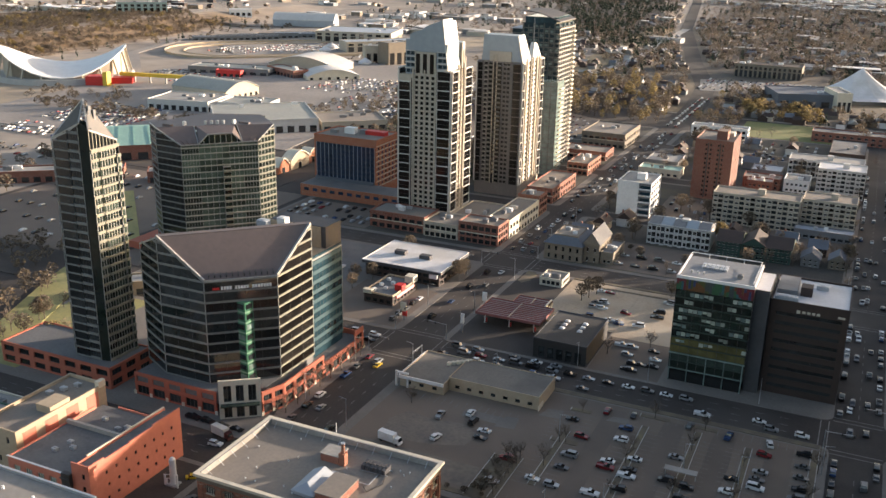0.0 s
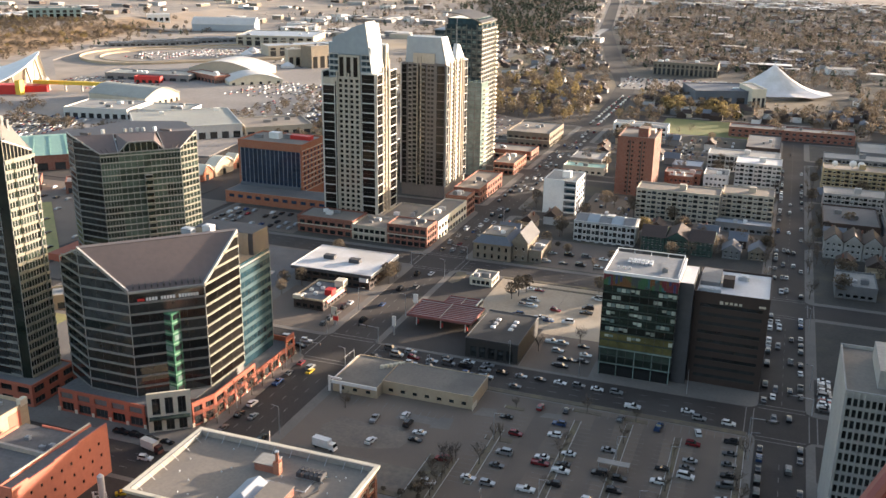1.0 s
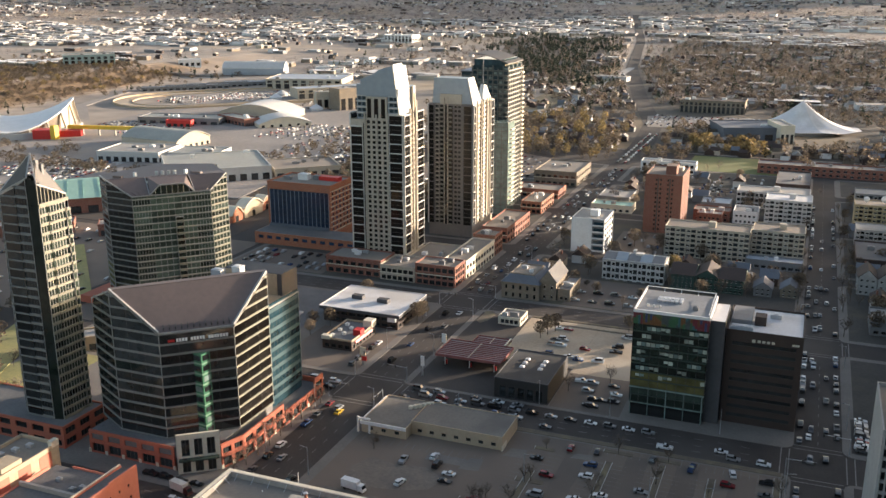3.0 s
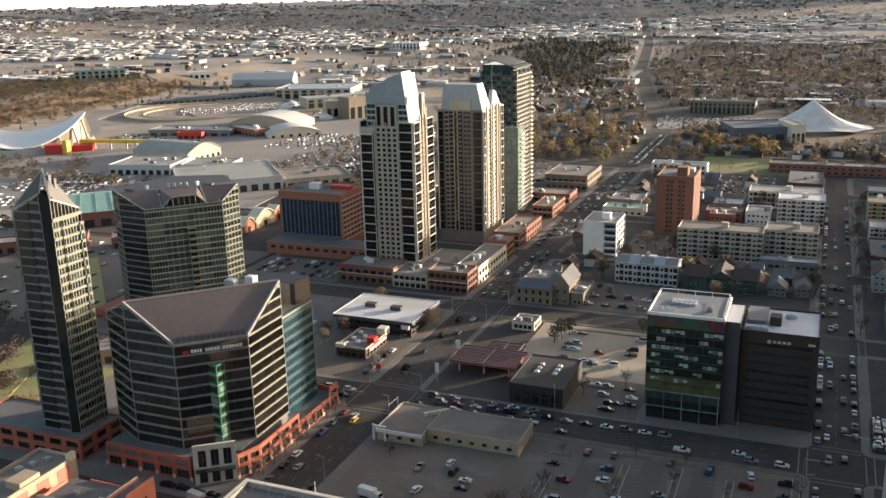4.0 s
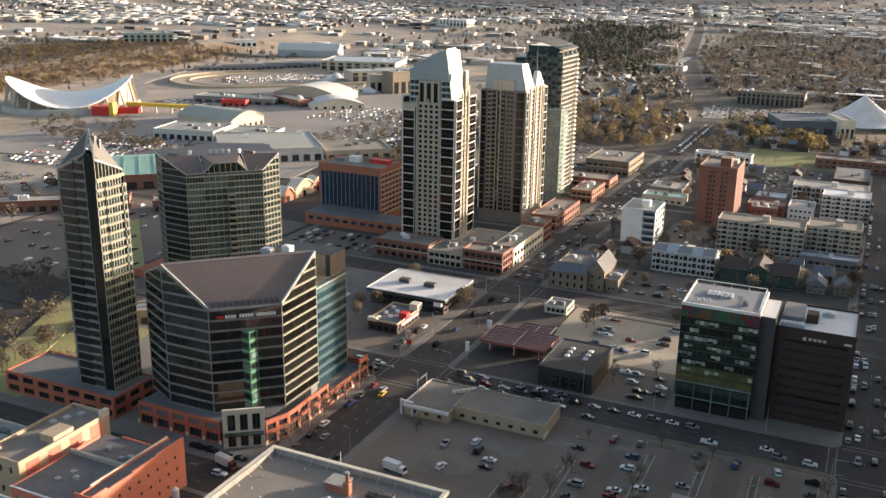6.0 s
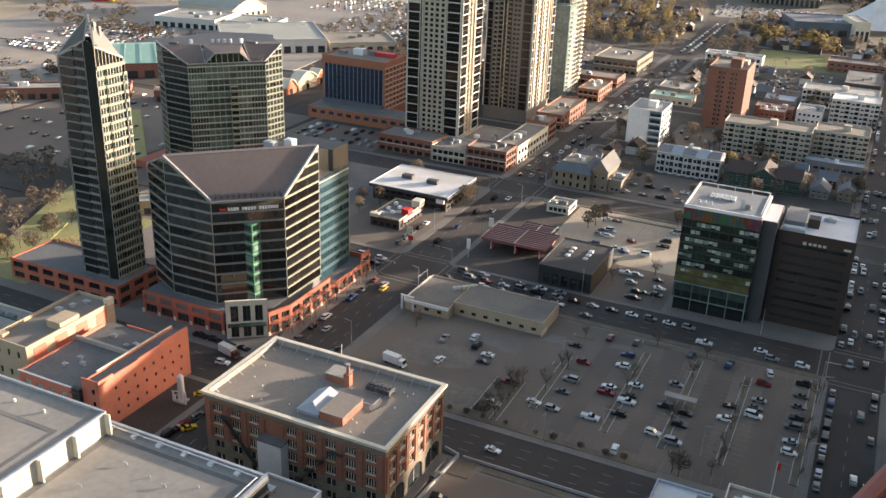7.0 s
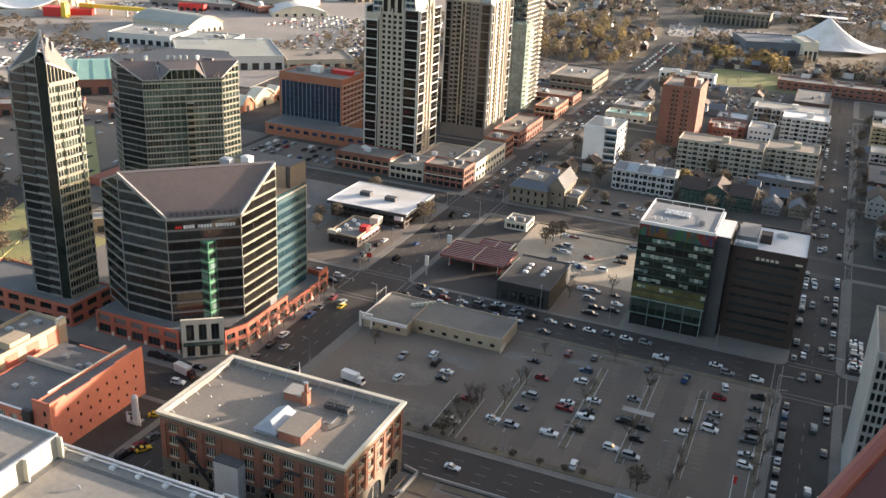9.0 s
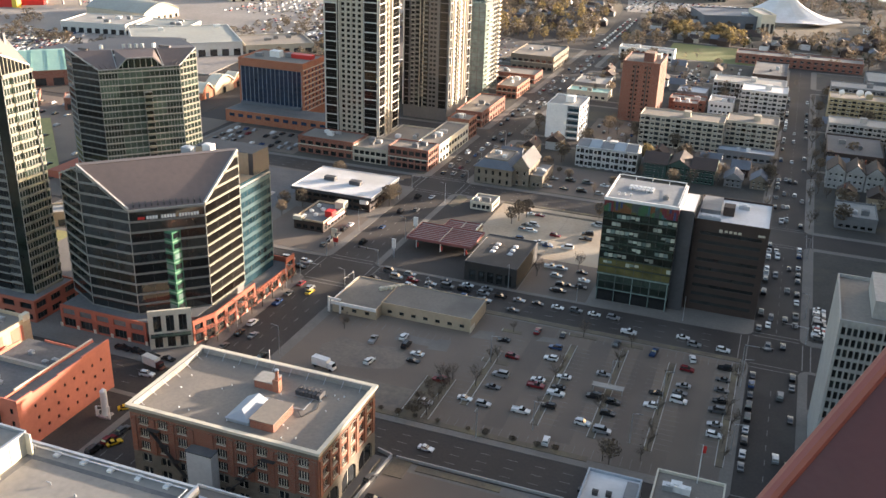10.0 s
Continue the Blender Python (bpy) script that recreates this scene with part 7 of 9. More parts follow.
# ---------------- exhibition grounds and far buildings ----------------
def saddle_arena():
    t = thing("arena", "saddle-roofed arena with white roof and concrete ends", "arena", -818, 776, 0, math.degrees(math.atan2(0.67, 0.74)))
    R, n = 66.0, 40
    top = lambda u, v: 14 + 20 * (u / R) ** 2 - 7 * (v / R) ** 2
    b = MB()
    for i in range(6):
        for k in range(n):
            a0, a1 = 6.2832 * k / n, 6.2832 * (k + 1) / n
            r0, r1 = R * i / 6, R * (i + 1) / 6
            p = [(r * math.cos(a), r * math.sin(a)) for r, a in ((r0, a0), (r1, a0), (r1, a1), (r0, a1))]
            b.solid([(x, y, top(x, y) - 1.2) for x, y in p], [(x, y, top(x, y)) for x, y in p])
    part("roof", b, WHITE, t, "white concrete saddle roof")
    for k in range(n):
        a0, a1 = 6.2832 * k / n, 6.2832 * (k + 1) / n
        p, q = (63 * math.cos(a0), 63 * math.sin(a0)), (63 * math.cos(a1), 63 * math.sin(a1))
        low = min(1.0, abs(math.cos((a0 + a1) / 2)))
        m = BEIGE if low > 0.8 else STONE
        part("wall_bay", MB().solid([(p[0], p[1], 0), (q[0], q[1], 0), (q[0] * 0.96, q[1] * 0.96, 0), (p[0] * 0.96, p[1] * 0.96, 0)], [(p[0], p[1], top(*p) - 1.3), (q[0], q[1], top(*q) - 1.3), (q[0] * 0.96, q[1] * 0.96, top(*q) - 1.3), (p[0] * 0.96, p[1] * 0.96, top(*p) - 1.3)]), m, t)
        if k % 2 == 0:
            part("buttress", MB().beam((p[0] * 1.12, p[1] * 1.12, 0), (p[0] * 1.02, p[1] * 1.02, top(*p) - 1.5), 1.6, 2.0), BEIGE, t)
    part("base_ring", MB().tube((0, 0, 0), (0, 0, 5.5), 74, 72, 32), CONC, t)


saddle_arena()


def footbridge():
    t = thing("footbridge", "yellow covered footbridge on posts beside red entrance hall", "bridge", -724, 778)
    part("deck", MB().beam((-14, -3, 9), (66, 14, 9), 5, 3.6), YELLOW, t)
    for i in range(4):
        part("post", box(2 + i * 18 - 0.8, 0.4 + i * 3.8 - 0.8, 0, 2 + i * 18 + 0.8, 0.4 + i * 3.8 + 0.8, 7.2), CONC, t)
    hall = part("red_hall", MB().prism([(-24, -44), (-7, -36), (-9, -20), (-30, -30)], 0, 10), RED, t, "red entrance hall")
    part("red_ramp", MB().prism([(-9, -22), (8, -10), (0, 2), (-18, -8)], 0, 7), RED, hall)
    part("yellow_pier", box(-7, -37, 0, -1, -31, 15), YELLOW, hall, "yellow stair tower")


footbridge()


def barrel(name, label, x, y, rz, w, d, eave, rise, wall_mat, roof_mat, category="hall", doors=6):
    """A long hall under a shallow arched roof; w runs across the arch."""
    t = thing(name, label, category, x, y, height(x, y), rz)
    b = MB()
    n = 10
    f = lambda u: eave + rise * math.sin(math.pi * u)
    arch = [(-w / 2 + w * i / n, f(i / n)) for i in range(n + 1)]
    ring = [(x, z) for x, z in arch] + [(x, z - 0.8) for x, z in arch[::-1]]
    for y in (-d / 2 - 1, d / 2 + 1):
        b.v += [(x, y, z) for x, z in ring]
    k = len(ring)
    b.f += [tuple(range(k)), tuple(range(2 * k - 1, k - 1, -1))] + [((i + 1) % k, i, k + i, k + (i + 1) % k) for i in range(k)]
    b.mi += [0] * (k + 2)
    under = [(x, z - 0.82) for x, z in arch]
    for y in (-d / 2, d / 2 - 0.4):
        e = MB()
        prof = [(-w / 2, 0.0), *[(x * 0.995, z) for x, z in under], (w / 2, 0.0)]
        e.v = [(x, y, z) for x, z in prof] + [(x, y + 0.4, z) for x, z in prof]
        k = len(prof)
        e.f = [tuple(range(k)), tuple(range(2 * k - 1, k - 1, -1))] + [((i + 1) % k, i, k + i, k + (i + 1) % k) for i in range(k)]
        e.mi = [0] * len(e.f)
        part("end_wall", e, wall_mat, t)
    for x in (-w / 2 + 0.02, w / 2 - 0.42):
        part("side_wall", box(x, -d / 2 + 0.4, 0, x + 0.4, d / 2 - 0.4, eave - 0.6), wall_mat, t)
    part("roof", b, roof_mat, t)
    for i in range(doors):
        part("door", box(-w / 2 + w * (i + 0.5) / doors - 1.6, -d / 2 - 0.15, 0, -w / 2 + w * (i + 0.5) / doors + 1.6, -d / 2, min(4, eave * 0.7)), GL_BLACK, t)
    return t


def turned_block(name, label, x, y, rz, w, d, h, wall_mat, roof_mat, bays=8, category="hall", units=4):
    t = thing(name, label, category, x, y, height(x, y), rz)
    part("wall", box(-w / 2, -d / 2, -3, w / 2, d / 2, h), wall_mat, t)
    part("roof", box(-w / 2 + 0.6, -d / 2 + 0.6, h, w / 2 - 0.6, d / 2 - 0.6, h + 0.12), roof_mat, t)
    parapet(t, -w / 2 - 0.2, -d / 2 - 0.2, w / 2 + 0.2, d / 2 + 0.2, h, 0.9, 0.7, wall_mat)
    far = math.hypot(x, y) > 560
    row = MB()
    for i in range(bays):
        u, v = w / bays, d / bays
        slots = [(-w / 2 + u * (i + 0.5) - u * 0.3, y0, 0.4, -w / 2 + u * (i + 0.5) + u * 0.3, y0 + 0.12, h * 0.55) for y0 in (-d / 2 - 0.12, d / 2)]
        slots.append((w / 2, -d / 2 + v * (i + 0.5) - v * 0.3, 0.4, w / 2 + 0.12, -d / 2 + v * (i + 0.5) + v * 0.3, h * 0.5))
        for q in slots:
            if far:
                row.box(*q)
            else:
                part("door", box(*q), GL_WIN, t)
    if far:         # too small to pick apart singly
        tagged(part("door_grid", row, GL_WIN, t), kind="stuff")
    if h > 12 and bays > 6:
        for i in range(bays):
            part("window", box(-w / 2 + w * (i + 0.5) / bays - w / bays * 0.28, -d / 2 - 0.12, h * 0.64, -w / 2 + w * (i + 0.5) / bays + w / bays * 0.28, -d / 2, h * 0.86), GL_WIN, t)
    rnd = random.Random(name + str(x))
    for i in range(units):
        rooftop_unit(t, rnd.uniform(-w * 0.4, w * 0.4), rnd.uniform(-d * 0.4, d * 0.4), h + 0.1, rnd.uniform(3, 6), rnd.uniform(2, 4), rnd.uniform(1.5, 2.6), rnd.choice((WHITE, GREY)))
    return t


barrel("exhibition_hall", "grey arched exhibition hall with cream gable", -602, 762, 84, 48, 72, 9, 7.5, BEIGE, HALLROOF)
turned_block("exhibition_hall", "low white exhibition hall", -578, 692, 12, 60, 46, 9, OFFWHITE, PALEROOF)
turned_block("exhibition_hall", "white low annex with flat roof", -522, 708, 12, 46, 36, 8, OFFWHITE, HALLROOF)
turned_block("exhibition_hall", "wide exhibition hall with flat grey roof and white edge", -469, 655, 41, 83, 80, 11, OFFWHITE, HALLROOF, 9)
turned_block("exhibition_hall", "tan exhibition hall with flat roof", -405, 692, 41, 56, 46, 7, BEIGE, GRAVEL, 6)
turned_block("exhibition_hall", "brick hall with green metal roof", -487, 519, 42, 92, 46, 10, BRICK2, GREENROOF, 8, units=0)
green = thing("pitched_roof", "pale copper-green pitched roof over a brick hall", "roof", -487, 519, 10.9, 42)
part("slope", MB().solid([(-46, -23, 0), (46, -23, 0), (46, 23, 0), (-46, 23, 0)], [(-40, 4, 8.5), (40, 4, 8.5), (40, 8, 8.5), (-40, 8, 8.5)]), GREENROOF, green)
for i in range(9):
    part("roof_seam", MB().beam((-44 + i * 11, -22.6, 0.3), (-40 + i * 10, 4, 8.7), 0.3, 0.25), GREENROOF, green)
barrel("exhibition_hall", "white arched exhibition hall", -622, 972, 4, 88, 52, 8, 10, BEIGE, OFFWHITE)
barrel("exhibition_hall", "low cream arched hall", -564, 920, 44, 60, 38, 5, 7, CREAM, OFFWHITE)
turned_block("exhibition_hall", "brick annex of an arched hall", -616, 912, -25, 58, 20, 8, BRICK2, HALLROOF, 8, units=2)
turned_block("exhibition_hall", "grey low hall with pale roof", -680, 897, 11, 100, 34, 7, GREY, HALLROOF, 8)
turned_block("exhibition_hall", "bright red low shop front", -664, 867, 11, 30, 8, 7, RED, RED, 4, units=0)
turned_block("grandstand", "tan brick end tower of a grandstand", -560, 1070, 65, 34, 22, 27, STONE, PALEROOF, 3, "grandstand", 1)
turned_block("grandstand", "cream stair block beside a grandstand", -594, 1078, 40, 26, 20, 20, BEIGE, PALEROOF, 3, "grandstand", 1)
turned_block("grandstand", "broad hall with pale blue metal roof and tan walls", -735, 1290, 15, 118, 84, 15, BEIGE, LOUVRE, 9, "grandstand", 3)
turned_block("grandstand", "long covered stand with blue-grey roof", -640, 1190, 48, 120, 34, 14, BEIGE, LOUVRE, 9, "grandstand", 2)
for bx, by in ((-905, 1175), (-885, 1205), (-868, 1235), (-848, 1262), (-838, 1292)):
    turned_block("barn_hall", "row of low barns with grey metal roofs", bx, by, 40, 95, 16, 5, GREY, LOUVRE, 10, units=0)
for tx, ty in ((-714, 1170), (-589, 1046), (-700, 1130)):
    tent = thing("marquee", "small white marquee tent on the grounds", "tent", tx, ty, 0)
    part("fabric", MB().tube((0, 0, 3), (0, 0, 8), 9, 0.6, 10), MEMBRANE, tent)
    part("skirt", MB().tube((0, 0, 0), (0, 0, 3), 8.8, 8.8, 10), MEMBRANE, tent)
# the middle arch gets a tan wall: yellow evening light put into its colour
for i, (ww, hh) in enumerate(((13, 8.5), (22, 10.5), (13, 8.5))):
    barrel("brick_arcade", "ornate orange brick arcade with round arch", -362 + (i == 1), 522 + i * 19, 88, ww, 7, hh - 3, 5, (HOTELRED, TAN, HOTELRED)[i], CREAM, "arcade", 1)

turned_block("low_shops", "row of low shops with green glass front", -478, 436, 38, 86, 16, 7, BRICK2, PALEROOF, 12)
turned_block("low_shops", "row of low shops with brick front", -400, 480, 38, 60, 16, 7, BRICK2, PALEROOF, 8)
turned_block("warehouse", "teal-sided warehouse on the bluff", -1150, 1272, 42, 82, 40, 19, mat("pale_teal_cladding", (0.3, 0.4, 0.38), (0.24, 0.33, 0.32), 0.6), PALEROOF, 8)
turned_block("warehouse", "bright white shed on the bluff", -1075, 1446, 37, 40, 24, 11, WHITE, MEMBRANE, 4, units=0)
barrel("depot", "long pale arched depot hall", -925, 1432, -72, 42, 108, 12, 11, LOUVRE, OFFWHITE, doors=5)
turned_block("warehouse", "bright white distant warehouse hall", -985, 2200, 0, 76, 50, 16, WHITE, MEMBRANE)
turned_block("institution", "long brick institution with pale window bays", -118, 1215, 0, 78, 34, 15, STONE, CHOC, 14)
turned_block("sports_centre", "slate blue sports centre beside a tent roof", -62, 1018, 20, 66, 56, 14, SLATE, SLATE, 5, units=1)
turned_block("sports_centre", "white end block of a sports centre", -30, 1010, 20, 14, 44, 18, CREAM, PALEROOF, 3, units=0)
turned_block("tan_depot", "small tan depot with flat roof", -290, 305, 40, 16, 12, 6, TAN, PALEROOF, 3, units=1)


def tent_roof():
    t = thing("tent_hall", "large white peaked tent roof over a sports hall", "tent", -12, 1085)
    n, m = 16, 8
    b = MB()
    f = lambda r: 3.5 + 30 * (1 - r) ** 1.9
    for i in range(m):
        for k in range(n):
            a0, a1 = 6.2832 * k / n, 6.2832 * (k + 1) / n
            q = lambda r, a: (62 * r * math.cos(a), 40 * r * math.sin(a), f(r) + (1.2 * r if round(a / 6.2832 * n) % 2 else 0))
            r0, r1 = i / m, (i + 1) / m
            b.face(q(r0, a0), q(r1, a0), q(r1, a1), q(r0, a1))
    part("fabric", b, MEMBRANE, t, "white stretched fabric")
    part("wall_ring", MB().tube((0, 0, 0), (0, 0, 3.4), 38, 38, 24), GREY, t)
    part("mast", MB().tube((0, 0, 3), (0, 0, 36), 0.6, 0.3, 8), WHITE, t)


tent_roof()
b = MB()
for i in range(48):                # dirt racing oval with a long straight
    def oval(s, off):
        s = s % 1.0
        L, r = 200.0, 78.0 + off
        per = 2 * L + 2 * math.pi * 78
        q = s * per
        if q < L:
            return (-L / 2 + q, -r)
        if q < L + math.pi * 78:
            a = (q - L) / 78 - math.pi / 2
            return (L / 2 + r * math.cos(a), r * math.sin(a))
        if q < 2 * L + math.pi * 78:
            return (L / 2 - (q - L - math.pi * 78), r)
        a = (q - 2 * L - math.pi * 78) / 78 + math.pi / 2
        return (-L / 2 + r * math.cos(a), r * math.sin(a))
    p = [oval(i / 48, -11), oval((i + 1) / 48, -11), oval((i + 1) / 48, 11), oval(i / 48, 11)][::-1]
    b.solid([(*q, 0.02) for q in p], [(*q, 0.12) for q in p])
oval_ob = setting("race_track", b, DIRT, "tan dirt racing oval", "race track")
oval_ob.matrix_basis = pose(-741, 1139, 1.0, 0, 0, 46)
for off, hh in ((12.5, 2.2), (-12.5, 0.9)):                # pale board walls of the oval
    b = MB()
    for i in range(48):
        p, q = oval(i / 48, off), oval((i + 1) / 48, off)
        b.beam((*p, hh / 2 - 1), (*q, hh / 2 - 1), 0.8, hh + 2)
    setting("track_wall", b, TAN, "tan board wall of a racing oval", "wall").matrix_basis = pose(-741, 1139, 1.0, 0, 0, 46)


LIFT = [0.2]
# far asphalt is paler than near lots: distance haze put into the colour
HAZELOT = mat("haze_pale_asphalt", (0.27, 0.245, 0.225), (0.19, 0.172, 0.16), 0.93, big=0.02, fine=0.3, stain=(0.3, 0.265, 0.225))
LITTER = mat("leafy_district_ground", (0.11, 0.093, 0.073), (0.065, 0.056, 0.047), 0.95, big=0.02, fine=0.2, stain=(0.2, 0.15, 0.085))


def far_road(name, pts, w, m, label):
    b = MB()
    LIFT[0] += 0.05
    line = []
    for (x0, y0), (x1, y1) in zip(pts, pts[1:]):
        k = max(1, int(math.hypot(x1 - x0, y1 - y0) / 60))
        line += [Vector((x0 + (x1 - x0) * i / k, y0 + (y1 - y0) * i / k, 0)) for i in range(k)]
    line.append(Vector((*pts[-1], 0)))
    for i, p in enumerate(line):
        d = (line[min(i + 1, len(line) - 1)] - line[max(i - 1, 0)]).normalized()
        s = Vector((-d.y, d.x, 0)) * w / 2
        for e in (s, -s):
            q = p + e
            z = max(height(q.x, q.y), height(p.x, p.y)) + LIFT[0]
            b.v += [(q.x, q.y, z), (q.x, q.y, z - 1.2)]
    for i in range(len(line) - 1):
        a, c = 4 * i, 4 * i + 4
        b.f += [(a, a + 2, c + 2, c), (a + 1, c + 1, c + 3, a + 3), (a, c, c + 1, a + 1), (a + 2, a + 3, c + 3, c + 2)]
    e = 4 * (len(line) - 1)
    b.f += [(0, 1, 3, 2), (e, e + 2, e + 3, e + 1)]
    b.mi = [0] * len(b.f)
    return setting(name, b, m, label, "road")


far_road("district_ground", [(60, 905), (60, 1600), (60, 2450)], 770, LITTER, "leaf-strewn yards of an old district")
far_road("wood_ground", [(-390, 1430), (-640, 2440)], 250, LITTER, "dull grass under a conifer wood")
far_road("far_road", [(-155, 895), (-158, 960), (-170, 1080), (-230, 1330), (-330, 1800), (-420, 2400), (-600, 3300)], 22, ASPHALT, "straight asphalt avenue running to the horizon")
far_road("far_road", [(-480, 560), (-400, 800), (-306, 1040), (-306, 1314), (-330, 1800)], 14, CONC, "pale elevated road curving past a park")
far_road("far_road", [(-480, 300), (-345, 300), (-338, 420), (-420, 500), (-520, 560), (-700, 640)], 16, ASPHALT, "curving asphalt road beside exhibition halls")
far_road("far_verge", [(-340, 1040), (-345, 1330), (-370, 1800)], 44, DRY, "strip of dry yellow grass beside a road")
far_road("far_verge", [(-300, 235), (-330, 300), (-352, 360), (-420, 430)], 18, MEADOW, "yellow grass bank beside a road")
far_road("far_lot", [(-180, 1100), (-60, 1120)], 90, HAZELOT, "crowded asphalt parking lot by a sports centre")
far_road("far_lot", [(-560, 860), (-330, 900)], 90, HAZELOT, "wide asphalt parking lot")
far_road("far_lot", [(-560, 560), (-620, 1050)], 330, HAZELOT, "wide asphalt exhibition ground between halls")
far_road("far_road", [(-760, 820), (-901, 972), (-955, 1124), (-930, 1294), (-860, 1400), (-700, 1500)], 16, HAZELOT, "curving road below the bluff")
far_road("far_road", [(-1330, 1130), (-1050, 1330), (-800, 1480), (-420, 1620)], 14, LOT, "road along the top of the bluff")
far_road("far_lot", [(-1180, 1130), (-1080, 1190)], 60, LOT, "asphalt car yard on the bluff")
far_road("far_lot", [(-815, 1065), (-668, 1215)], 130, HAZELOT, "asphalt lot inside a racing oval")
far_road("far_lot", [(-300, 700), (-230, 830)], 90, LOT, "asphalt parking lot behind towers")

# the tower the camera stands in: red cowl, deck and shaft
def observation_tower():
    t = thing("observation_tower", "red painted rim of the observation tower itself", "tower", 0, 0)
    part("shaft", MB().tube((7, 1.5, 0), (7, 1.5, 153), 4.5, 3.5, 20), CONC, t)
    e1, e2 = Vector((1.32, 4.98, 155.83)), Vector((-0.78, 3.18, 152.43))      # slanting edge of the cowl
    off, thick = Vector((4.5, -1.2, -0.6)), Vector((0.0, 0.25, -0.3))
    part("cowl", MB().solid([e1 + thick, e2 + thick, e2 + off + thick, e1 + off + thick], [e1, e2, e2 + off, e1 + off]), MAROON, t, "dark red painted metal cowl")
    # the edge highlight of the cowl, put in as a paler red tube
    part("rim", MB().tube(e1, e2, 0.045, 0.045, 10), mat("highlight_red_edge", (0.26, 0.07, 0.05), (0.18, 0.045, 0.034), 0.4), t, "paler red edge with its highlight painted in")
    return t


TOWER = observation_tower()

# unseen blocks added west of the view, sized to shade the streets in the evening
for i, (x0, y0, x1, y1, h) in enumerate(((78, 232, 112, 298, 64), (78, 302, 112, 338, 62), (78, 342, 112, 362, 30), (78, 366, 112, 400, 31), (78, 404, 112, 452, 58), (78, 456, 112, 518, 48), (84, 524, 112, 572, 20), (62, 549, 78, 576, 108), (90, 580, 114, 636, 22), (100, 642, 116, 730, 24), (108, 750, 125, 812, 30), (112, 830, 135, 900, 24))):
    block("office_block", "unseen plain block added to shade the streets", x0, y0, x1, y1, h, (CONC, GREY, BEIGE)[i % 3], GRAVEL, max(3, int(h / 4)), (5, 7), 3.0, 1.8, sides=(270, 0), units=2, category="office")


# unseen high-rises added behind the tower, closing the place and holding back northern sky light
for x0, y0, x1, y1, h in ((58, 20, 112, 112, 150), (58, 128, 112, 222, 150), (130, -60, 200, 60, 140), (130, 84, 200, 200, 170), (130, 216, 200, 296, 140), (130, 304, 190, 412, 78), (-120, -170, -40, -70, 60), (-20, -200, 60, -90, 80), (-230, -120, -145, -20, 50)):
    block("office_tower", "unseen plain high-rise added to block sky light", x0, y0, x1, y1, h, (DGREY, GREY, CHOC)[int(h) % 3], GRAVEL, 8, (0, 0), sides=(), units=1, category="office")


# ---------------- vehicles ----------------
def car_meshes(kind):
    """Body, glass and wheel meshes of a car that faces +x, resting on z = 0."""
    L, W, H, nose, tail, cab0, cab1 = {"sedan": (4.7, 1.82, 1.45, 0.82, 0.95, -1.55, 0.75), "suv": (4.8, 1.95, 1.8, 1.05, 1.2, -2.2, 0.85),
                                       "pickup": (5.8, 2.0, 1.9, 1.15, 1.1, -0.6, 1.25), "van": (5.4, 2.05, 2.2, 1.15, 1.5, -2.5, 1.35)}[kind]
    h, w = L / 2, W / 2
    body = MB()
    prof = [(-h, 0.42), (-h + 0.1, 0.3), (h - 0.12, 0.3), (h, 0.45), (h - 0.06, nose * 0.82), (cab1 + 0.35, nose), (cab0 - 0.1, tail), (-h + 0.04, tail - 0.04)]
    def extrude(pts, wa, wb):
        """A shell from a side profile, wa wide below and wb above its middle."""
        mid = sum(p[1] for p in pts) / len(pts)
        k = len(pts)
        lw = [wa if p[1] <= mid else wb for p in pts]
        body.solid([(p[0], -q, p[1]) for p, q in zip(pts, lw)], [(p[0], q, p[1]) for p, q in zip(pts, lw)])
    extrude(prof, w, w * 0.96)
    slope = 0.75 if kind in ("sedan",) else 0.35
    roof = [(cab0 + slope * 0.8, H), (cab1 - 0.75, H)]
    body.box(roof[0][0], -w * 0.76, H - 0.1, roof[1][0], w * 0.76, H)
    if kind == "pickup":
        body.box(-h + 0.05, -w * 0.95, 1.0, -0.7, -w * 0.85, 1.28).box(-h + 0.05, w * 0.85, 1.0, -0.7, w * 0.95, 1.28).box(-h + 0.05, -w * 0.85, 1.0, -h + 0.15, w * 0.85, 1.28)
    g = MB()
    g.solid([(cab0, -w * 0.9, tail - 0.05), (cab1 + 0.15, -w * 0.9, nose - 0.05), (cab1 + 0.15, w * 0.9, nose - 0.05), (cab0, w * 0.9, tail - 0.05)],
            [(roof[0][0], -w * 0.74, H - 0.06), (roof[1][0], -w * 0.74, H - 0.06), (roof[1][0], w * 0.74, H - 0.06), (roof[0][0], w * 0.74, H - 0.06)])
    wh = MB().tube((0, -0.11, 0), (0, 0.11, 0), 0.34, 0.34, 10)
    ax = (h - 0.95, -h + 0.95)
    return body, g.mesh("cabin_glass", CARGLASS), wh.mesh("wheel", TYRE), ax, w, h, nose


CARS = {}


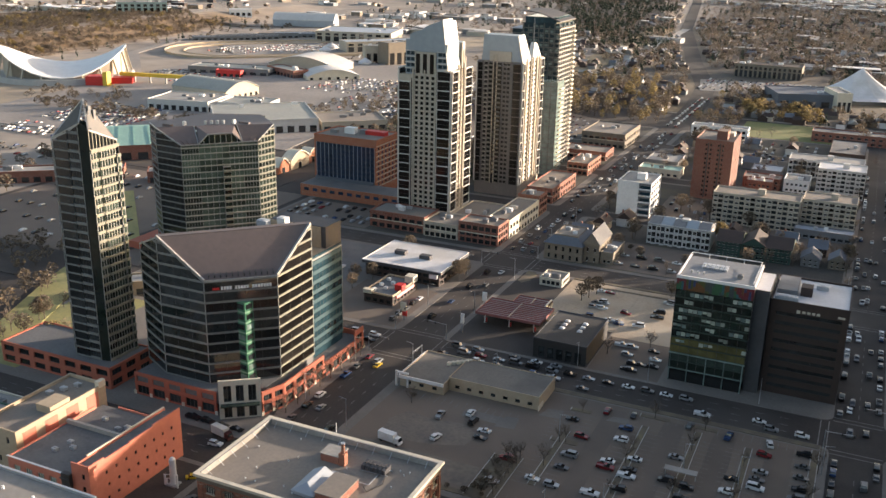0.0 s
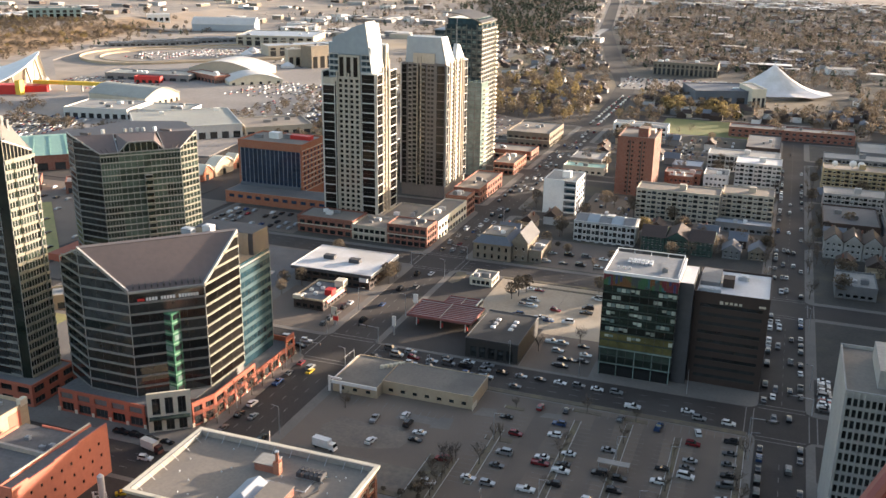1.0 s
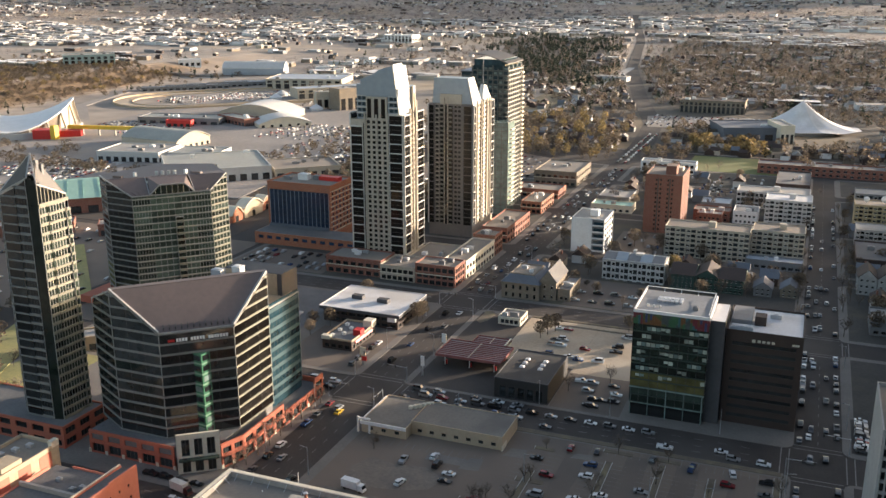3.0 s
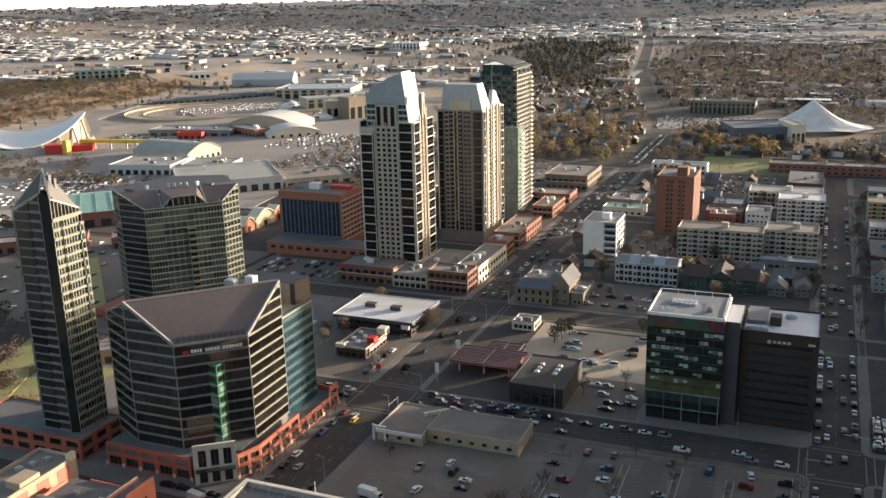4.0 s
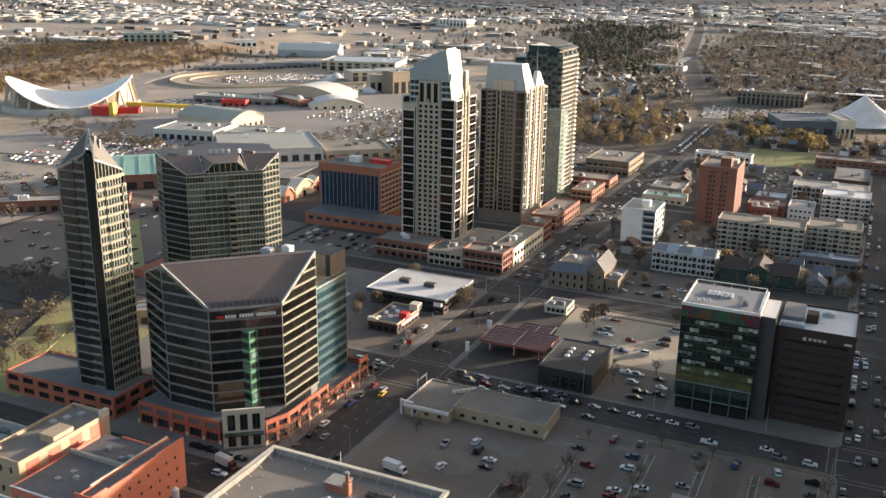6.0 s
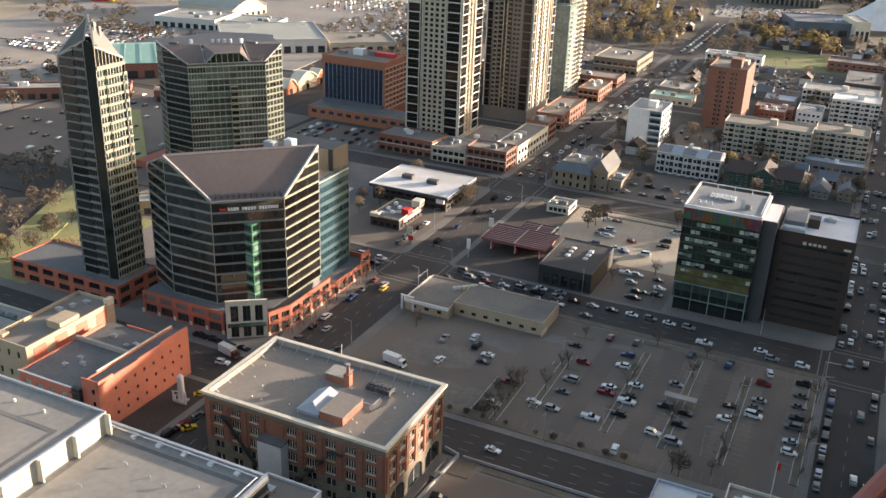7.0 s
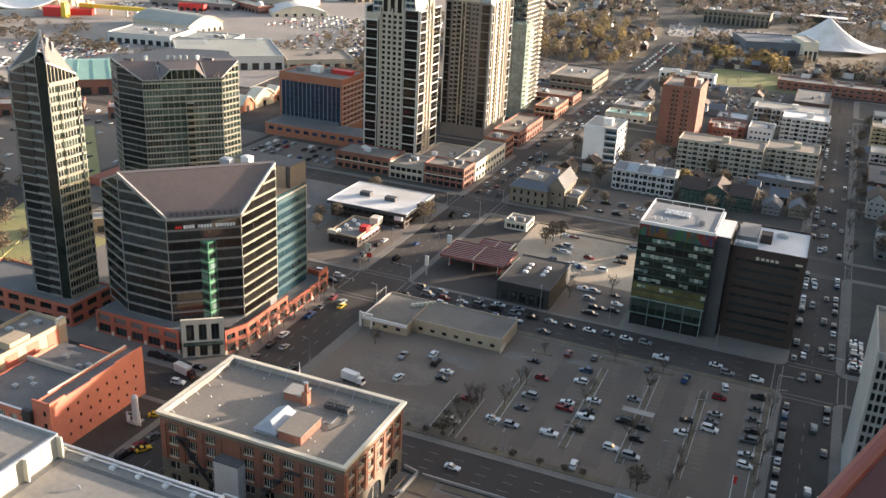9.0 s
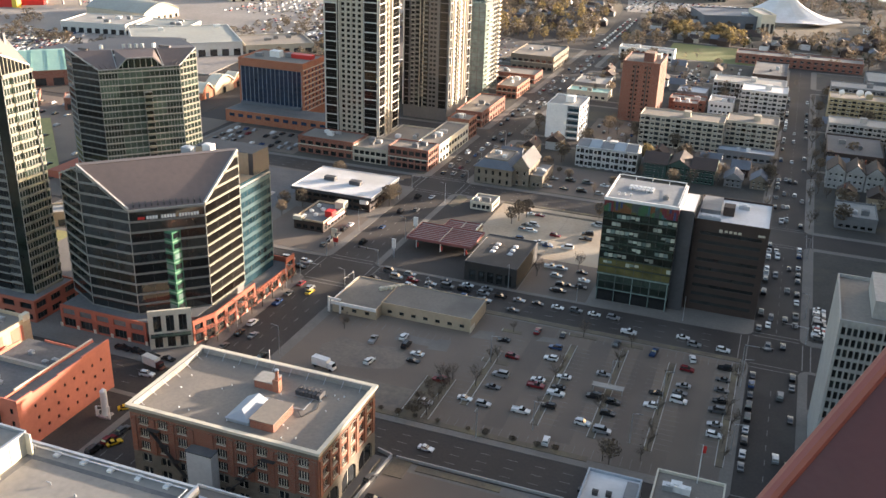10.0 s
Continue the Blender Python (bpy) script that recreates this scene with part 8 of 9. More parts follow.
def car(kind, colour, x, y, rz, z=0.02, group="cars in the streets"):
    near = y < 330
    key = (kind, colour, near)
    if key not in CARS:
        body, gm, wm, ax, w, h, nose = car_meshes(kind)
        t = thing(kind if kind != "sedan" else "car", "%s %s %s" % ({"silver": "silver grey", "grey": "dark grey"}.get(colour, "plain " + colour), kind, "standing on asphalt"), "car", 0, 0, 0, 0, group)
        part("body", body, PAINTS[colour], t)
        part("cabin_glass", gm, (), t)
        for a in (ax if near else ()):
            for s in (-1, 1):
                part("wheel", wm, (), t, at=pose(a, s * (w - 0.1), 0.34))
        CARS[key] = t
        t.matrix_basis = pose(x, y, z, 0, 0, rz)
        return t
    o = copy_thing(CARS[key], pose(x, y, z, 0, 0, rz))
    o["group"] = group
    return o


NAMES = {"w": "white", "k": "black", "v": "silver", "g": "grey", "r": "red", "b": "blue", "y": "yellow", "t": "tan"}
LOT_ROWS = {  # cars in the big lot: the lane's x, then y and colour of each car
    -87: "244r 230w", -100: "257w 252k", -70: "236v 255v 247g 268r", -76: "237w 278k", -58: "272w 280b 257w 253r 237w", -51: "243k 255k 251w 262w",
    -39: "269v 254k 238w", -33: "253k 246k 236v", -21.5: "264k 256w", -14: "283r 272v 267g 262w", -2: "289k 281g 274g 267k 261g 253v 247w"}
rnd = random.Random(21)
KIND = lambda: rnd.choice(("sedan", "sedan", "suv", "suv", "pickup", "van") if rnd.random() < 0.75 else ("sedan", "suv"))
for x, row in LOT_ROWS.items():
    for c in row.split():
        car(KIND(), NAMES[c[-1]], x + rnd.uniform(-0.3, 0.3), float(c[:-1]), rnd.choice((0, 180)) + rnd.uniform(-3, 3), 0.21, "cars in the big lot")
for x, y, c in ((-118, 260, "v"), (-39, 291, "g"), (-26, 290, "b"), (-13, 291, "w"), (-47, 224.5, "w"), (-58, 290, "k"), (-67, 289, "r"), (-109, 266, "w"), (-113, 246, "w"), (-106, 261, "k")):
    car(KIND(), NAMES[c], x, y, 90 + rnd.uniform(-12, 12), 0.21, "cars in the big lot")
for x, y, c in ((-82, 177, "w"), (-82, 181, "k"), (-64, 183, "w"), (-60, 176, "g"), (-72, 160, "k"), (-50, 160, "v"), (-45, 182, "k")):
    car(KIND(), NAMES[c], x, y, rnd.choice((0, 180)) + 8, 0.21, "cars in the near yard")
car("suv", "grey", -86.6, 189, 80, 0.19, "cars in the near yard")
SHADES = "wwwwwvvvvggggkkkkkkrb"
# west street cars: more dark paint, standing in for the street's deep shade
SHADED_MIX = "wwvvvgggggkkkkkkkkkrb"


def lane(x0, y0, x1, y1, gap, group, z=0.03, jitter=0.4, flip=False, fill=0.8):
    d = Vector((x1 - x0, y1 - y0))
    n = int(d.length / gap)
    a = math.degrees(math.atan2(d.y, d.x)) + (180 if flip else 0)
    for i in range(n):
        if rnd.random() < fill:
            p = Vector((x0, y0)) + d * (i + 0.5 + rnd.uniform(-0.2, 0.2) * jitter) / n
            car(KIND(), NAMES[rnd.choice(SHADED_MIX if "west" in group else SHADES)], p.x, p.y, a + rnd.uniform(-1.5, 1.5), z, group)


# waiting traffic and parked rows
lane(-142, 306, -88, 305, 7.5, "queue on the avenue", fill=0.75)
lane(-142, 310.8, -40, 311, 7.2, "queue on the avenue", fill=0.9)
lane(-140, 315.4, -90, 315.6, 8.0, "queue on the avenue", fill=0.7)
lane(-86, 302, 2, 302, 11, "parked along the avenue", fill=0.6)
lane(-40, 306, 3, 306, 12, "queue on the avenue", fill=0.5)
lane(-184, 309, -166, 310, 6.5, "queue on the avenue", fill=1.0)
lane(-190, 304, -166, 304, 7, "queue on the avenue", fill=0.8)
lane(-162.6, 232, -162.6, 295, 8, "parked on the main street", fill=0.75)
lane(-157.5, 226, -157.5, 296, 13, "traffic on the main street", fill=0.6)
lane(-152.5, 240, -152.5, 296, 16, "traffic on the main street", fill=0.5)
lane(-147, 226, -147, 275, 14, "parked on the main street", fill=0.4)
lane(-158, 325, -158, 412, 18, "traffic on the main street", fill=0.6)
lane(-152, 322, -152, 412, 16, "traffic on the main street", fill=0.7)
lane(-160, 436, -160, 800, 13, "traffic on the main street", fill=0.65)
lane(-154.5, 436, -154.5, 800, 12, "traffic on the main street", fill=0.65)
lane(-149, 436, -149, 800, 14, "traffic on the main street", fill=0.55)
lane(6.8, 224, 6.8, 292, 6.2, "parked on the west street", fill=0.85)
lane(19.2, 215, 19.2, 295, 6.4, "parked on the west street", fill=0.6)
lane(6.8, 322, 6.8, 412, 6.3, "parked on the west street", fill=0.6)
lane(19.2, 322, 19.2, 412, 6.5, "parked on the west street", fill=0.6)
lane(10.5, 300, 10.5, 520, 22, "traffic on the west street", fill=0.6, flip=True)
lane(15.5, 300, 15.5, 520, 24, "traffic on the west street", fill=0.6)
lane(6.8, 436, 6.8, 720, 7.5, "parked on the west street", fill=0.5)
lane(19.2, 436, 19.2, 720, 7.5, "parked on the west street", fill=0.5)
lane(15.8, 226, 15.8, 292, 26, "traffic on the west street", fill=0.5)
lane(9.8, 322, 9.8, 412, 13, "traffic on the west street", fill=0.6)
lane(12.6, 436, 12.6, 700, 19, "traffic on the west street", fill=0.7)
for k in range(4):
    lane(26, 276 + k * 5.5, 60, 276 + k * 5.5, 12, "cars in the side lot", 0.21, fill=0.6)
for yy in range(12):
    if rnd.random() < 0.9:
        car(KIND(), NAMES[rnd.choice(SHADES)], 27.5, 324 + yy * 2.2 if yy < 11 else 349, 0, 0.21, "cars in the side lot")
lane(-100, 208.5, -10, 206, 40, "traffic on the near avenue", fill=0.7)
lane(-186, 209, -170, 211, 6, "traffic on the near avenue", fill=0.7)
# lit gravel lot and other small lots
for k in range(18):
    car(KIND(), NAMES[rnd.choice(SHADES)], rnd.uniform(-103, -60), (368, 381, 388, 401)[k % 4] + rnd.uniform(-1, 1), rnd.choice((0, 180)) + rnd.uniform(-8, 8), 0.21, "cars in the gravel lot")
for k in range(12):
    car(KIND(), NAMES[rnd.choice(SHADES)], rnd.uniform(-82, -60), (325, 331, 338, 346)[k % 4] + rnd.uniform(-0.5, 0.5), rnd.uniform(-8, 8), 0.21, "cars in the lot")
for k in range(10):
    car(KIND(), NAMES[rnd.choice(SHADES)], -104 + (k % 5) * 9, 444 + (k // 5) * 14, rnd.uniform(-4, 4), 0.21, "cars in the lot")
for k in range(5):
    car(KIND(), NAMES[rnd.choice(SHADES)], -172, 328 + k * 6.5, 90, 0.21, "cars by the restaurant")
for x, y, a in ((-168.5, 192, 40), (-160, 176, 60)):
    car("sedan", "yellow", x, y, a, 0.03, "taxis in the street")
car("sedan", "yellow", -156, 285, 90, 0.03, "taxis in the street")
for k in range(5):
    car(KIND(), NAMES[rnd.choice("kkgr")], -164 + k * 0.6, 160 + k * 5.5, 85, 0.03, "parked on the near street")
for k in range(4):
    car(KIND(), "black", -192 + k * 6, 221.0, 0, 0.2, "parked at the entrance")


def box_truck(x, y, rz, cab, boxm, label):
    t = thing("truck", label, "truck", x, y, 0.21, rz)
    part("cargo_box", box(-3.8, -1.2, 0.9, 2.2, 1.2, 3.6), boxm, t)
    part("cab", MB().solid([(2.4, -1.1, 0.6), (4.6, -1.1, 0.6), (4.6, 1.1, 0.6), (2.4, 1.1, 0.6)], [(2.4, -1.0, 2.7), (3.9, -1.0, 2.7), (3.9, 1.0, 2.7), (2.4, 1.0, 2.7)]), cab, t)
    part("chassis", box(-3.7, -0.9, 0.5, 4.4, 0.9, 0.9), DARKSTEEL, t)
    part("windscreen", MB().beam((4.42, 0, 1.6), (4.02, 0, 2.5), 1.9, 0.06), CARGLASS, t)
    wm = MB().tube((0, -0.15, 0), (0, 0.15, 0), 0.48, 0.48, 12).mesh("wheel", TYRE)
    for a in (-2.6, 3.4):
        for s in (-1, 1):
            part("wheel", wm, (), t, at=pose(a, s * 1.0, 0.48))


box_truck(-125.5, 237, -8, WHITE, WHITE, "white box truck parked in the lot")
box_truck(-176, 215.5, -12, MAROON, OFFWHITE, "red and white fire engine in the street")


def far_cars():
    """Cars in distant lots, too many to count."""
    r = random.Random(5)
    b = MB()
    zones = ((-655, 580, -565, 645, 12, 26), (-470, 335, -318, 475, 7, 16), (-305, 440, -250, 472, 4, 9), (-300, 320, -220, 408, 4, 8), (-550, 830, -340, 935, 9, 30), (-180, 1065, -50, 1160, 10, 22), (-800, 1090, -720, 1180, 14, 16), (-750, 1120, -690, 1215, 14, 12), (-840, 1040, -770, 1110, 10, 14), (-545, 850, -470, 930, 9, 14), (-660, 600, -570, 670, 11, 20), (-760, 840, -700, 880, 5, 12), (-295, 690, -215, 830, 12, 12), (-68, 582, -26, 620, 3, 7), (-106, 540, -78, 590, 4, 5), (-70, 730, -30, 800, 5, 6), (-110, 700, -60, 790, 7, 8), (-700, 470, -500, 500, 3, 26), (-650, 530, -545, 570, 5, 20), (-480, 735, -385, 820, 9, 14), (-640, 1050, -570, 1130, 9, 9), (-380, 560, -345, 680, 14, 5), (-480, 940, -340, 1010, 7, 18), (-700, 800, -640, 860, 6, 9))
    for x0, y0, x1, y1, rows, n in zones:
        for i in range(rows):
            for k in range(n):
                if r.random() < 0.62:
                    x, y = x0 + (x1 - x0) * (k + 0.5) / n, y0 + (y1 - y0) * (i + 0.5) / rows
                    b.m = r.choice((0, 1, 1, 1, 2, 3, 3, 3, 3, 4))
                    b.box(x - 0.95, y - 2.3, 0.3, x + 0.95, y + 2.3, 1.0)
                    b.solid([(x - 0.9, y - 1.6, 1.0), (x + 0.9, y - 1.6, 1.0), (x + 0.9, y + 1.4, 1.0), (x - 0.9, y + 1.4, 1.0)], [(x - 0.7, y - 1.1, 1.5), (x + 0.7, y - 1.1, 1.5), (x + 0.7, y + 0.9, 1.5), (x - 0.7, y + 0.9, 1.5)])
    for x, y0, y1 in ((-160, 830, 1000), (-153, 830, 1000)):
        for y in range(y0, y1, 13):
            b.m = r.choice((0, 1, 2, 3))
            b.box(x - 0.95, y - 2.3, 0.4, x + 0.95, y + 2.3, 1.7)
    me = b.mesh("distant_cars", PAINTS["white"], PAINTS["silver"], PAINTS["red"], PAINTS["black"], PAINTS["blue"])
    tagged(new("distant_cars", me), "distant parked cars in crowded lots", "cars", kind="stuff")


far_cars()


# ---------------- street furniture ----------------
def street_lamp(x, y, rz, h=9.0):
    t = thing("street_lamp", "tall grey street lamp with a curved arm", "street lamp", x, y, 0.17, rz, "street lamps")
    part("pole", MB().tube((0, 0, 0), (0, 0, h), 0.14, 0.08, 6), STEEL, t)
    part("arm", MB().beam((0, 0, h), (2.2, 0, h + 0.3), 0.09, 0.09), STEEL, t)
    part("lamp_head", box(1.7, -0.18, h + 0.2, 2.7, 0.18, h + 0.4), GREY, t)
    return t


L0 = street_lamp(-87.5, 320.5, 270, 10)
for x, y, a in ((-66.6, 219, 270), (-24.4, 234, 0), (-52.3, 229, 0), (-143.5, 240, 180), (-143.5, 290, 180), (-166, 250, 0), (-166, 285, 0), (-143.5, 350, 180), (-166, 350, 0), (-166, 395, 0), (-143.5, 400, 180), (-60, 320, 270), (-20, 320, 270), (3.5, 240, 0), (3.5, 280, 0), (22.5, 340, 180), (3.5, 380, 0), (22.5, 400, 180), (3.5, 450, 0), (22.5, 480, 180), (-110, 219, 270), (-143.5, 455, 180), (-166, 480, 0), (-143.5, 500, 180), (-35.6, 262, 0), (-76, 262, 0), (-19, 262, 0), (-112, 297, 270)):
    copy_thing(L0, pose(x, y, 0.17, 0, 0, a))


def traffic_signal(x, y, rz):
    t = thing("traffic_signal", "traffic signal on a long steel arm", "traffic light", x, y, 0.17, rz, "traffic signals")
    part("pole", MB().tube((0, 0, 0), (0, 0, 6.5), 0.16, 0.12, 8), STEEL, t)
    part("arm", MB().beam((0, 0, 6.2), (9, 0, 6.6), 0.14, 0.14), STEEL, t)
    for u in (5, 8.6):
        part("signal_head", box(u - 0.25, -0.2, 5.6, u + 0.25, 0.2, 6.8), DARKSTEEL, t)
    return t


S0 = traffic_signal(-166.5, 297, 0)
for x, y, a in ((-143.3, 320.3, 180), (-166.5, 414, 0), (-143.3, 433.5, 180), (3, 297.5, 0), (23, 319.5, 180), (-166.5, 319.8, 90), (-143.3, 297.5, 270)):
    copy_thing(S0, pose(x, y, 0.17, 0, 0, a))


def sign_post(x, y, h, w, m, label):
    t = thing("sign_post", label, "sign", x, y, 0.17)
    part("post", box(-0.25, -0.25, 0, 0.25, 0.25, h * 0.55), STEEL, t)
    part("panel", box(-w / 2, -0.3, h * 0.5, w / 2, 0.3, h), m, t)


sign_post(-141.5, 357, 8, 2.0, WHITE, "tall white price sign of a filling station")
sign_post(-140, 329, 8.5, 1.5, WHITE, "slim white sign post beside a forecourt")
sign_post(-168, 330, 8, 2.6, CREAM, "pale restaurant sign on a post")
sign_post(-167.4, 330, 4, 2.2, RED, "small red restaurant sign on a post")

# planted strips between the lanes of the big lot
for x, y0, y1 in ((-84, 222, 247), (-75.8, 234, 270), (-52.7, 232, 285), (-35.6, 232, 289), (-19, 232, 286), (1.0, 232, 294)):
    setting("lot_divider", box(x - 1.0, y0, 0.1, x + 1.0, y1, 0.34), SOIL, "narrow planted strip between parking lanes", "kerb")
    for k in (-1.25, 1.0):
        setting("kerb", box(x + k, y0, 0.1, x + k + 0.25, y1, 0.42), CONC, "pale concrete kerb edging", "kerb")
for x0, y0, x1, y1 in ((-92, 220.5, -85.3, 246), (-79, 262, -70, 264.5), (-57, 258, -48.5, 260), (-56, 291.5, -46, 293.5), (-38, 291.5, -30, 293.5), (-79, 285, -72, 287)):
    setting("planting_bed", box(x0, y0, 0.1, x1, y1, 0.32), SOIL, "brown planting bed with dry grass in a parking lot", "verge")
    setting("kerb", box(x0 - 0.25, y0, 0.1, x0, y1, 0.4), CONC, "pale concrete kerb edging", "kerb")
for x0, x1, y, ln in ((-138, -92, 273, -5.2), (-80, 0, 221.6, 4.6), (-60, -3, 289.8, 4.8)):
    stalls(x0, x1, y if ln > 0 else y + ln, abs(ln))
for x in (-75.8, -52.7, -35.6, -19):
    stalls_y(234, 284, x - 6.6, 5.2)
    stalls_y(234, 284, x + 1.4, 5.2)
stalls_y(236, 290, -5.5, 5.2)
setting("hedge_strip", box(-138, 219.8, 0.1, -34, 222.2, 0.3), SOIL, "strip of dry grass along the lot edge", "verge")
setting("hedge_strip", box(-138, 296.0, 0.1, 2, 298.6, 0.3), SOIL, "strip of dry grass along the lot edge", "verge")
setting("patch", MB().prism([(-131, 243), (-124, 240), (-112, 242), (-103, 246), (-101, 254), (-109, 259), (-120, 257), (-129, 259), (-133, 251)], 0.15, 0.207), mat("worn_lot_surface", (0.21, 0.17, 0.135), (0.13, 0.112, 0.098), 0.95, big=0.12, fine=0.9), "worn bare gravel patch in the lot", "ground")
setting("patch", box(-112, 264, 0.15, -98, 269, 0.208), PAVE, "pale concrete patch in the lot", "ground")


WORN = mat("tyre_darkened_asphalt", (0.15, 0.119, 0.096), (0.1, 0.082, 0.069), 0.92, big=0.05, fine=9.0, stain=(0.178, 0.14, 0.11))
for x, w in ((-64.2, 3.4), (-44.0, 3.6), (-27.2, 3.6), (-9.4, 4.0)):
    setting("drive_lane", MB().prism([(x - w, 226), (x + w, 226), (x + w * 0.9, 250), (x + w * 1.1, 270), (x + w, 292), (x - w, 292), (x - w * 1.1, 262), (x - w * 0.9, 244)], 0.15, 0.206), WORN, "drive lane darkened by tyres", "ground")
for x0, y0, x1, y1 in ((-99, 262, -92, 271), (-88, 276, -80, 283), (-66, 283, -58, 287.5)):
    setting("patch", MB().prism([(x0, y0), (x1, y0 + 1), (x1 - 1, y1), (x0 + 1.5, y1 - 0.6)], 0.15, 0.211), PAVE, "pale repaired patch in the lot", "ground")


def shelter(x, y):
    t = thing("shelter", "flat-roofed pale shelter in a parking lot", "shelter", x, y, 0.2)
    part("roof", box(-5, -1.4, 2.4, 5, 1.4, 2.6), PALEROOF, t)
    for a in (-4.6, 4.6):
        part("post", box(a - 0.1, -0.1, 0, a + 0.1, 0.1, 2.4), STEEL, t)


shelter(-35.8, 258.5)


# ---------------- trees ----------------
def tree_meshes(seed, h, r, leaf, dense, bare):
    """Trunk with limbs, and a ragged crown of small leaf clumps or twigs."""
    q = random.Random(seed)
    tr, cr = MB(), MB()
    tr.tube((0, 0, 0), (0, 0, h * 0.45), h * 0.022, h * 0.014, 6)
    for i in range(7):
        a = q.uniform(0, 6.28)
        z0 = h * q.uniform(0.25, 0.48)
        e = Vector((math.cos(a) * r * q.uniform(0.5, 0.95), math.sin(a) * r * q.uniform(0.5, 0.95), h * q.uniform(0.6, 0.95)))
        tr.tube((0, 0, z0), e, h * 0.011, h * 0.003, 4)
        for k in range(9 if bare else 4):
            s = Vector((0, 0, z0)).lerp(e, q.uniform(0.35, 1))
            o = s + Vector((q.uniform(-1, 1) * r * 0.4, q.uniform(-1, 1) * r * 0.4, q.uniform(0.05, 0.22) * h))
            (cr if bare else tr).tube(s, o, h * (0.008 if bare else 0.004), h * 0.003, 3)
    for i in range(dense):
        a, u = q.uniform(0, 6.28), q.random() ** 0.6
        z = h * (0.38 + 0.6 * q.random())
        k = math.sin(math.pi * min(1, max(0.08, (z / h - 0.3) / 0.75))) ** 0.7
        c = Vector((math.cos(a) * r * u * k, math.sin(a) * r * u * k, z))
        s = leaf * q.uniform(0.6, 1.3)
        n = Vector((q.uniform(-1, 1), q.uniform(-1, 1), q.uniform(-0.3, 1))).normalized()
        t1 = n.orthogonal().normalized() * s
        t2 = n.cross(t1)
        cr.face(c - t1 * 0.9 - t2 * 0.3, c - t2, c + t1 - t2 * 0.2, c + t1 * 0.5 + t2 * 0.9, c - t1 * 0.4 + t2)
    return tr, cr


TREES = {}


def tree(kind, x, y, z=0.17, s=1.0, rz=0.0):
    h, r, leaf, dense, bare, m, label = {"bare": (8.5, 3.3, 0.17, 120, True, TWIG, "leafless street tree with fine bare twigs"),
                                         "rust": (9.0, 3.6, 0.302, 408, False, RUST, "autumn tree with thinning rust-brown leaves"),
                                         "gold": (9.5, 4.2, 0.346, 476, False, GOLD, "autumn tree with golden yellow leaves"),
                                         "shrub": (3.0, 1.8, 0.216, 204, False, RUST, "low autumn shrub with dry leaves")}[kind]
    v = int(x * 7 + y * 3) % 3
    if (kind, v) not in TREES:
        tr, cr = tree_meshes(kind + str(v), h, r, leaf, dense, bare)
        t = thing("street_tree" if kind != "shrub" else "shrub", label, "tree" if kind != "shrub" else "shrub")
        part("trunk", tr, BARK, t)
        part("crown", cr, m, t)
        TREES[kind, v] = t
        t.matrix_basis = pose(x, y, z, 0, 0, rz)
        t.scale = (s, s, s)
        return t
    o = copy_thing(TREES[kind, v], pose(x, y, z, 0, 0, rz))
    o.scale = (s, s, s)
    return o


rt = random.Random(8)
for i in range(9):
    tree("bare", -166.5, 231 + i * 7.4, s=rt.uniform(0.85, 1.15), rz=rt.uniform(0, 360))
for i in range(8):
    tree("bare", -84 + rt.uniform(-0.3, 0.3), 224 + i * 3.2, 0.3, rt.uniform(0.5, 0.9), rt.uniform(0, 360))
for x, y in ((-75.8, 246), (-75.8, 262), (-52.7, 240), (-52.7, 268), (-35.6, 245), (-35.6, 276), (-19, 240), (-19, 252), (-19, 274), (1, 262), (1, 244)):
    tree("bare", x, y, 0.3, rt.uniform(0.6, 0.95), rt.uniform(0, 360))
for x, y, k in ((-206, 352, "rust"), (-209, 360, "rust"), (-203, 366, "rust"), (-166, 384, "rust"), (-166, 391, "rust"), (-104, 392, "rust"), (-106, 387, "rust"), (-102, 398, "rust"), (-98, 340, "bare"), (-80, 336, "bare"), (-66, 350, "bare"), (-62, 402, "bare"), (-205, 410, "rust"), (-212, 366, "bare"),
                (-70, 410, "rust"), (-110, 468, "rust"), (-104, 470, "shrub"), (-64, 506, "gold"), (-62, 480, "bare"), (-22, 500, "bare"), (-5, 504, "bare"), (2, 480, "bare"), (2, 500, "rust"), (-12, 512, "bare"), (-34, 512, "bare"), (-45, 512, "rust"), (3, 530, "bare"), (-80, 536, "bare"), (-102, 530, "rust")):
    tree(k, x, y, s=rt.uniform(0.85, 1.25), rz=rt.uniform(0, 360))
for x, y, k in ((-90, 224, "shrub"), (-88, 229, "bare"), (-87.5, 235, "bare"), (-89, 240, "shrub"), (-86.5, 243, "bare"), (-90, 232, "shrub"), (-87, 222, "rust"), (-74, 263, "bare"), (-53, 259, "bare"), (-51, 292, "bare"), (-34, 292, "bare"), (-75, 286, "bare"), (-28, 221, "rust"), (-30, 222, "bare"), (-20, 226, "bare"), (-19, 232, "bare"), (2, 236, "bare"), (2.5, 252, "bare"), (2.5, 280, "bare"), (-132, 268, "shrub"), (-131, 264, "bare")):
    tree(k, x, y, 0.3, rt.uniform(0.55, 1.0), rt.uniform(0, 360))
for i in range(14):
    tree("shrub", -134 + i * 7 + rt.uniform(-2, 2), 221 + rt.uniform(-0.8, 0.8), 0.25, rt.uniform(0.4, 0.8), rt.uniform(0, 360))
for i in range(16):
    tree("bare", 3 if i % 2 else 23, 440 + i * 18, s=rt.uniform(0.8, 1.2), rz=rt.uniform(0, 360))
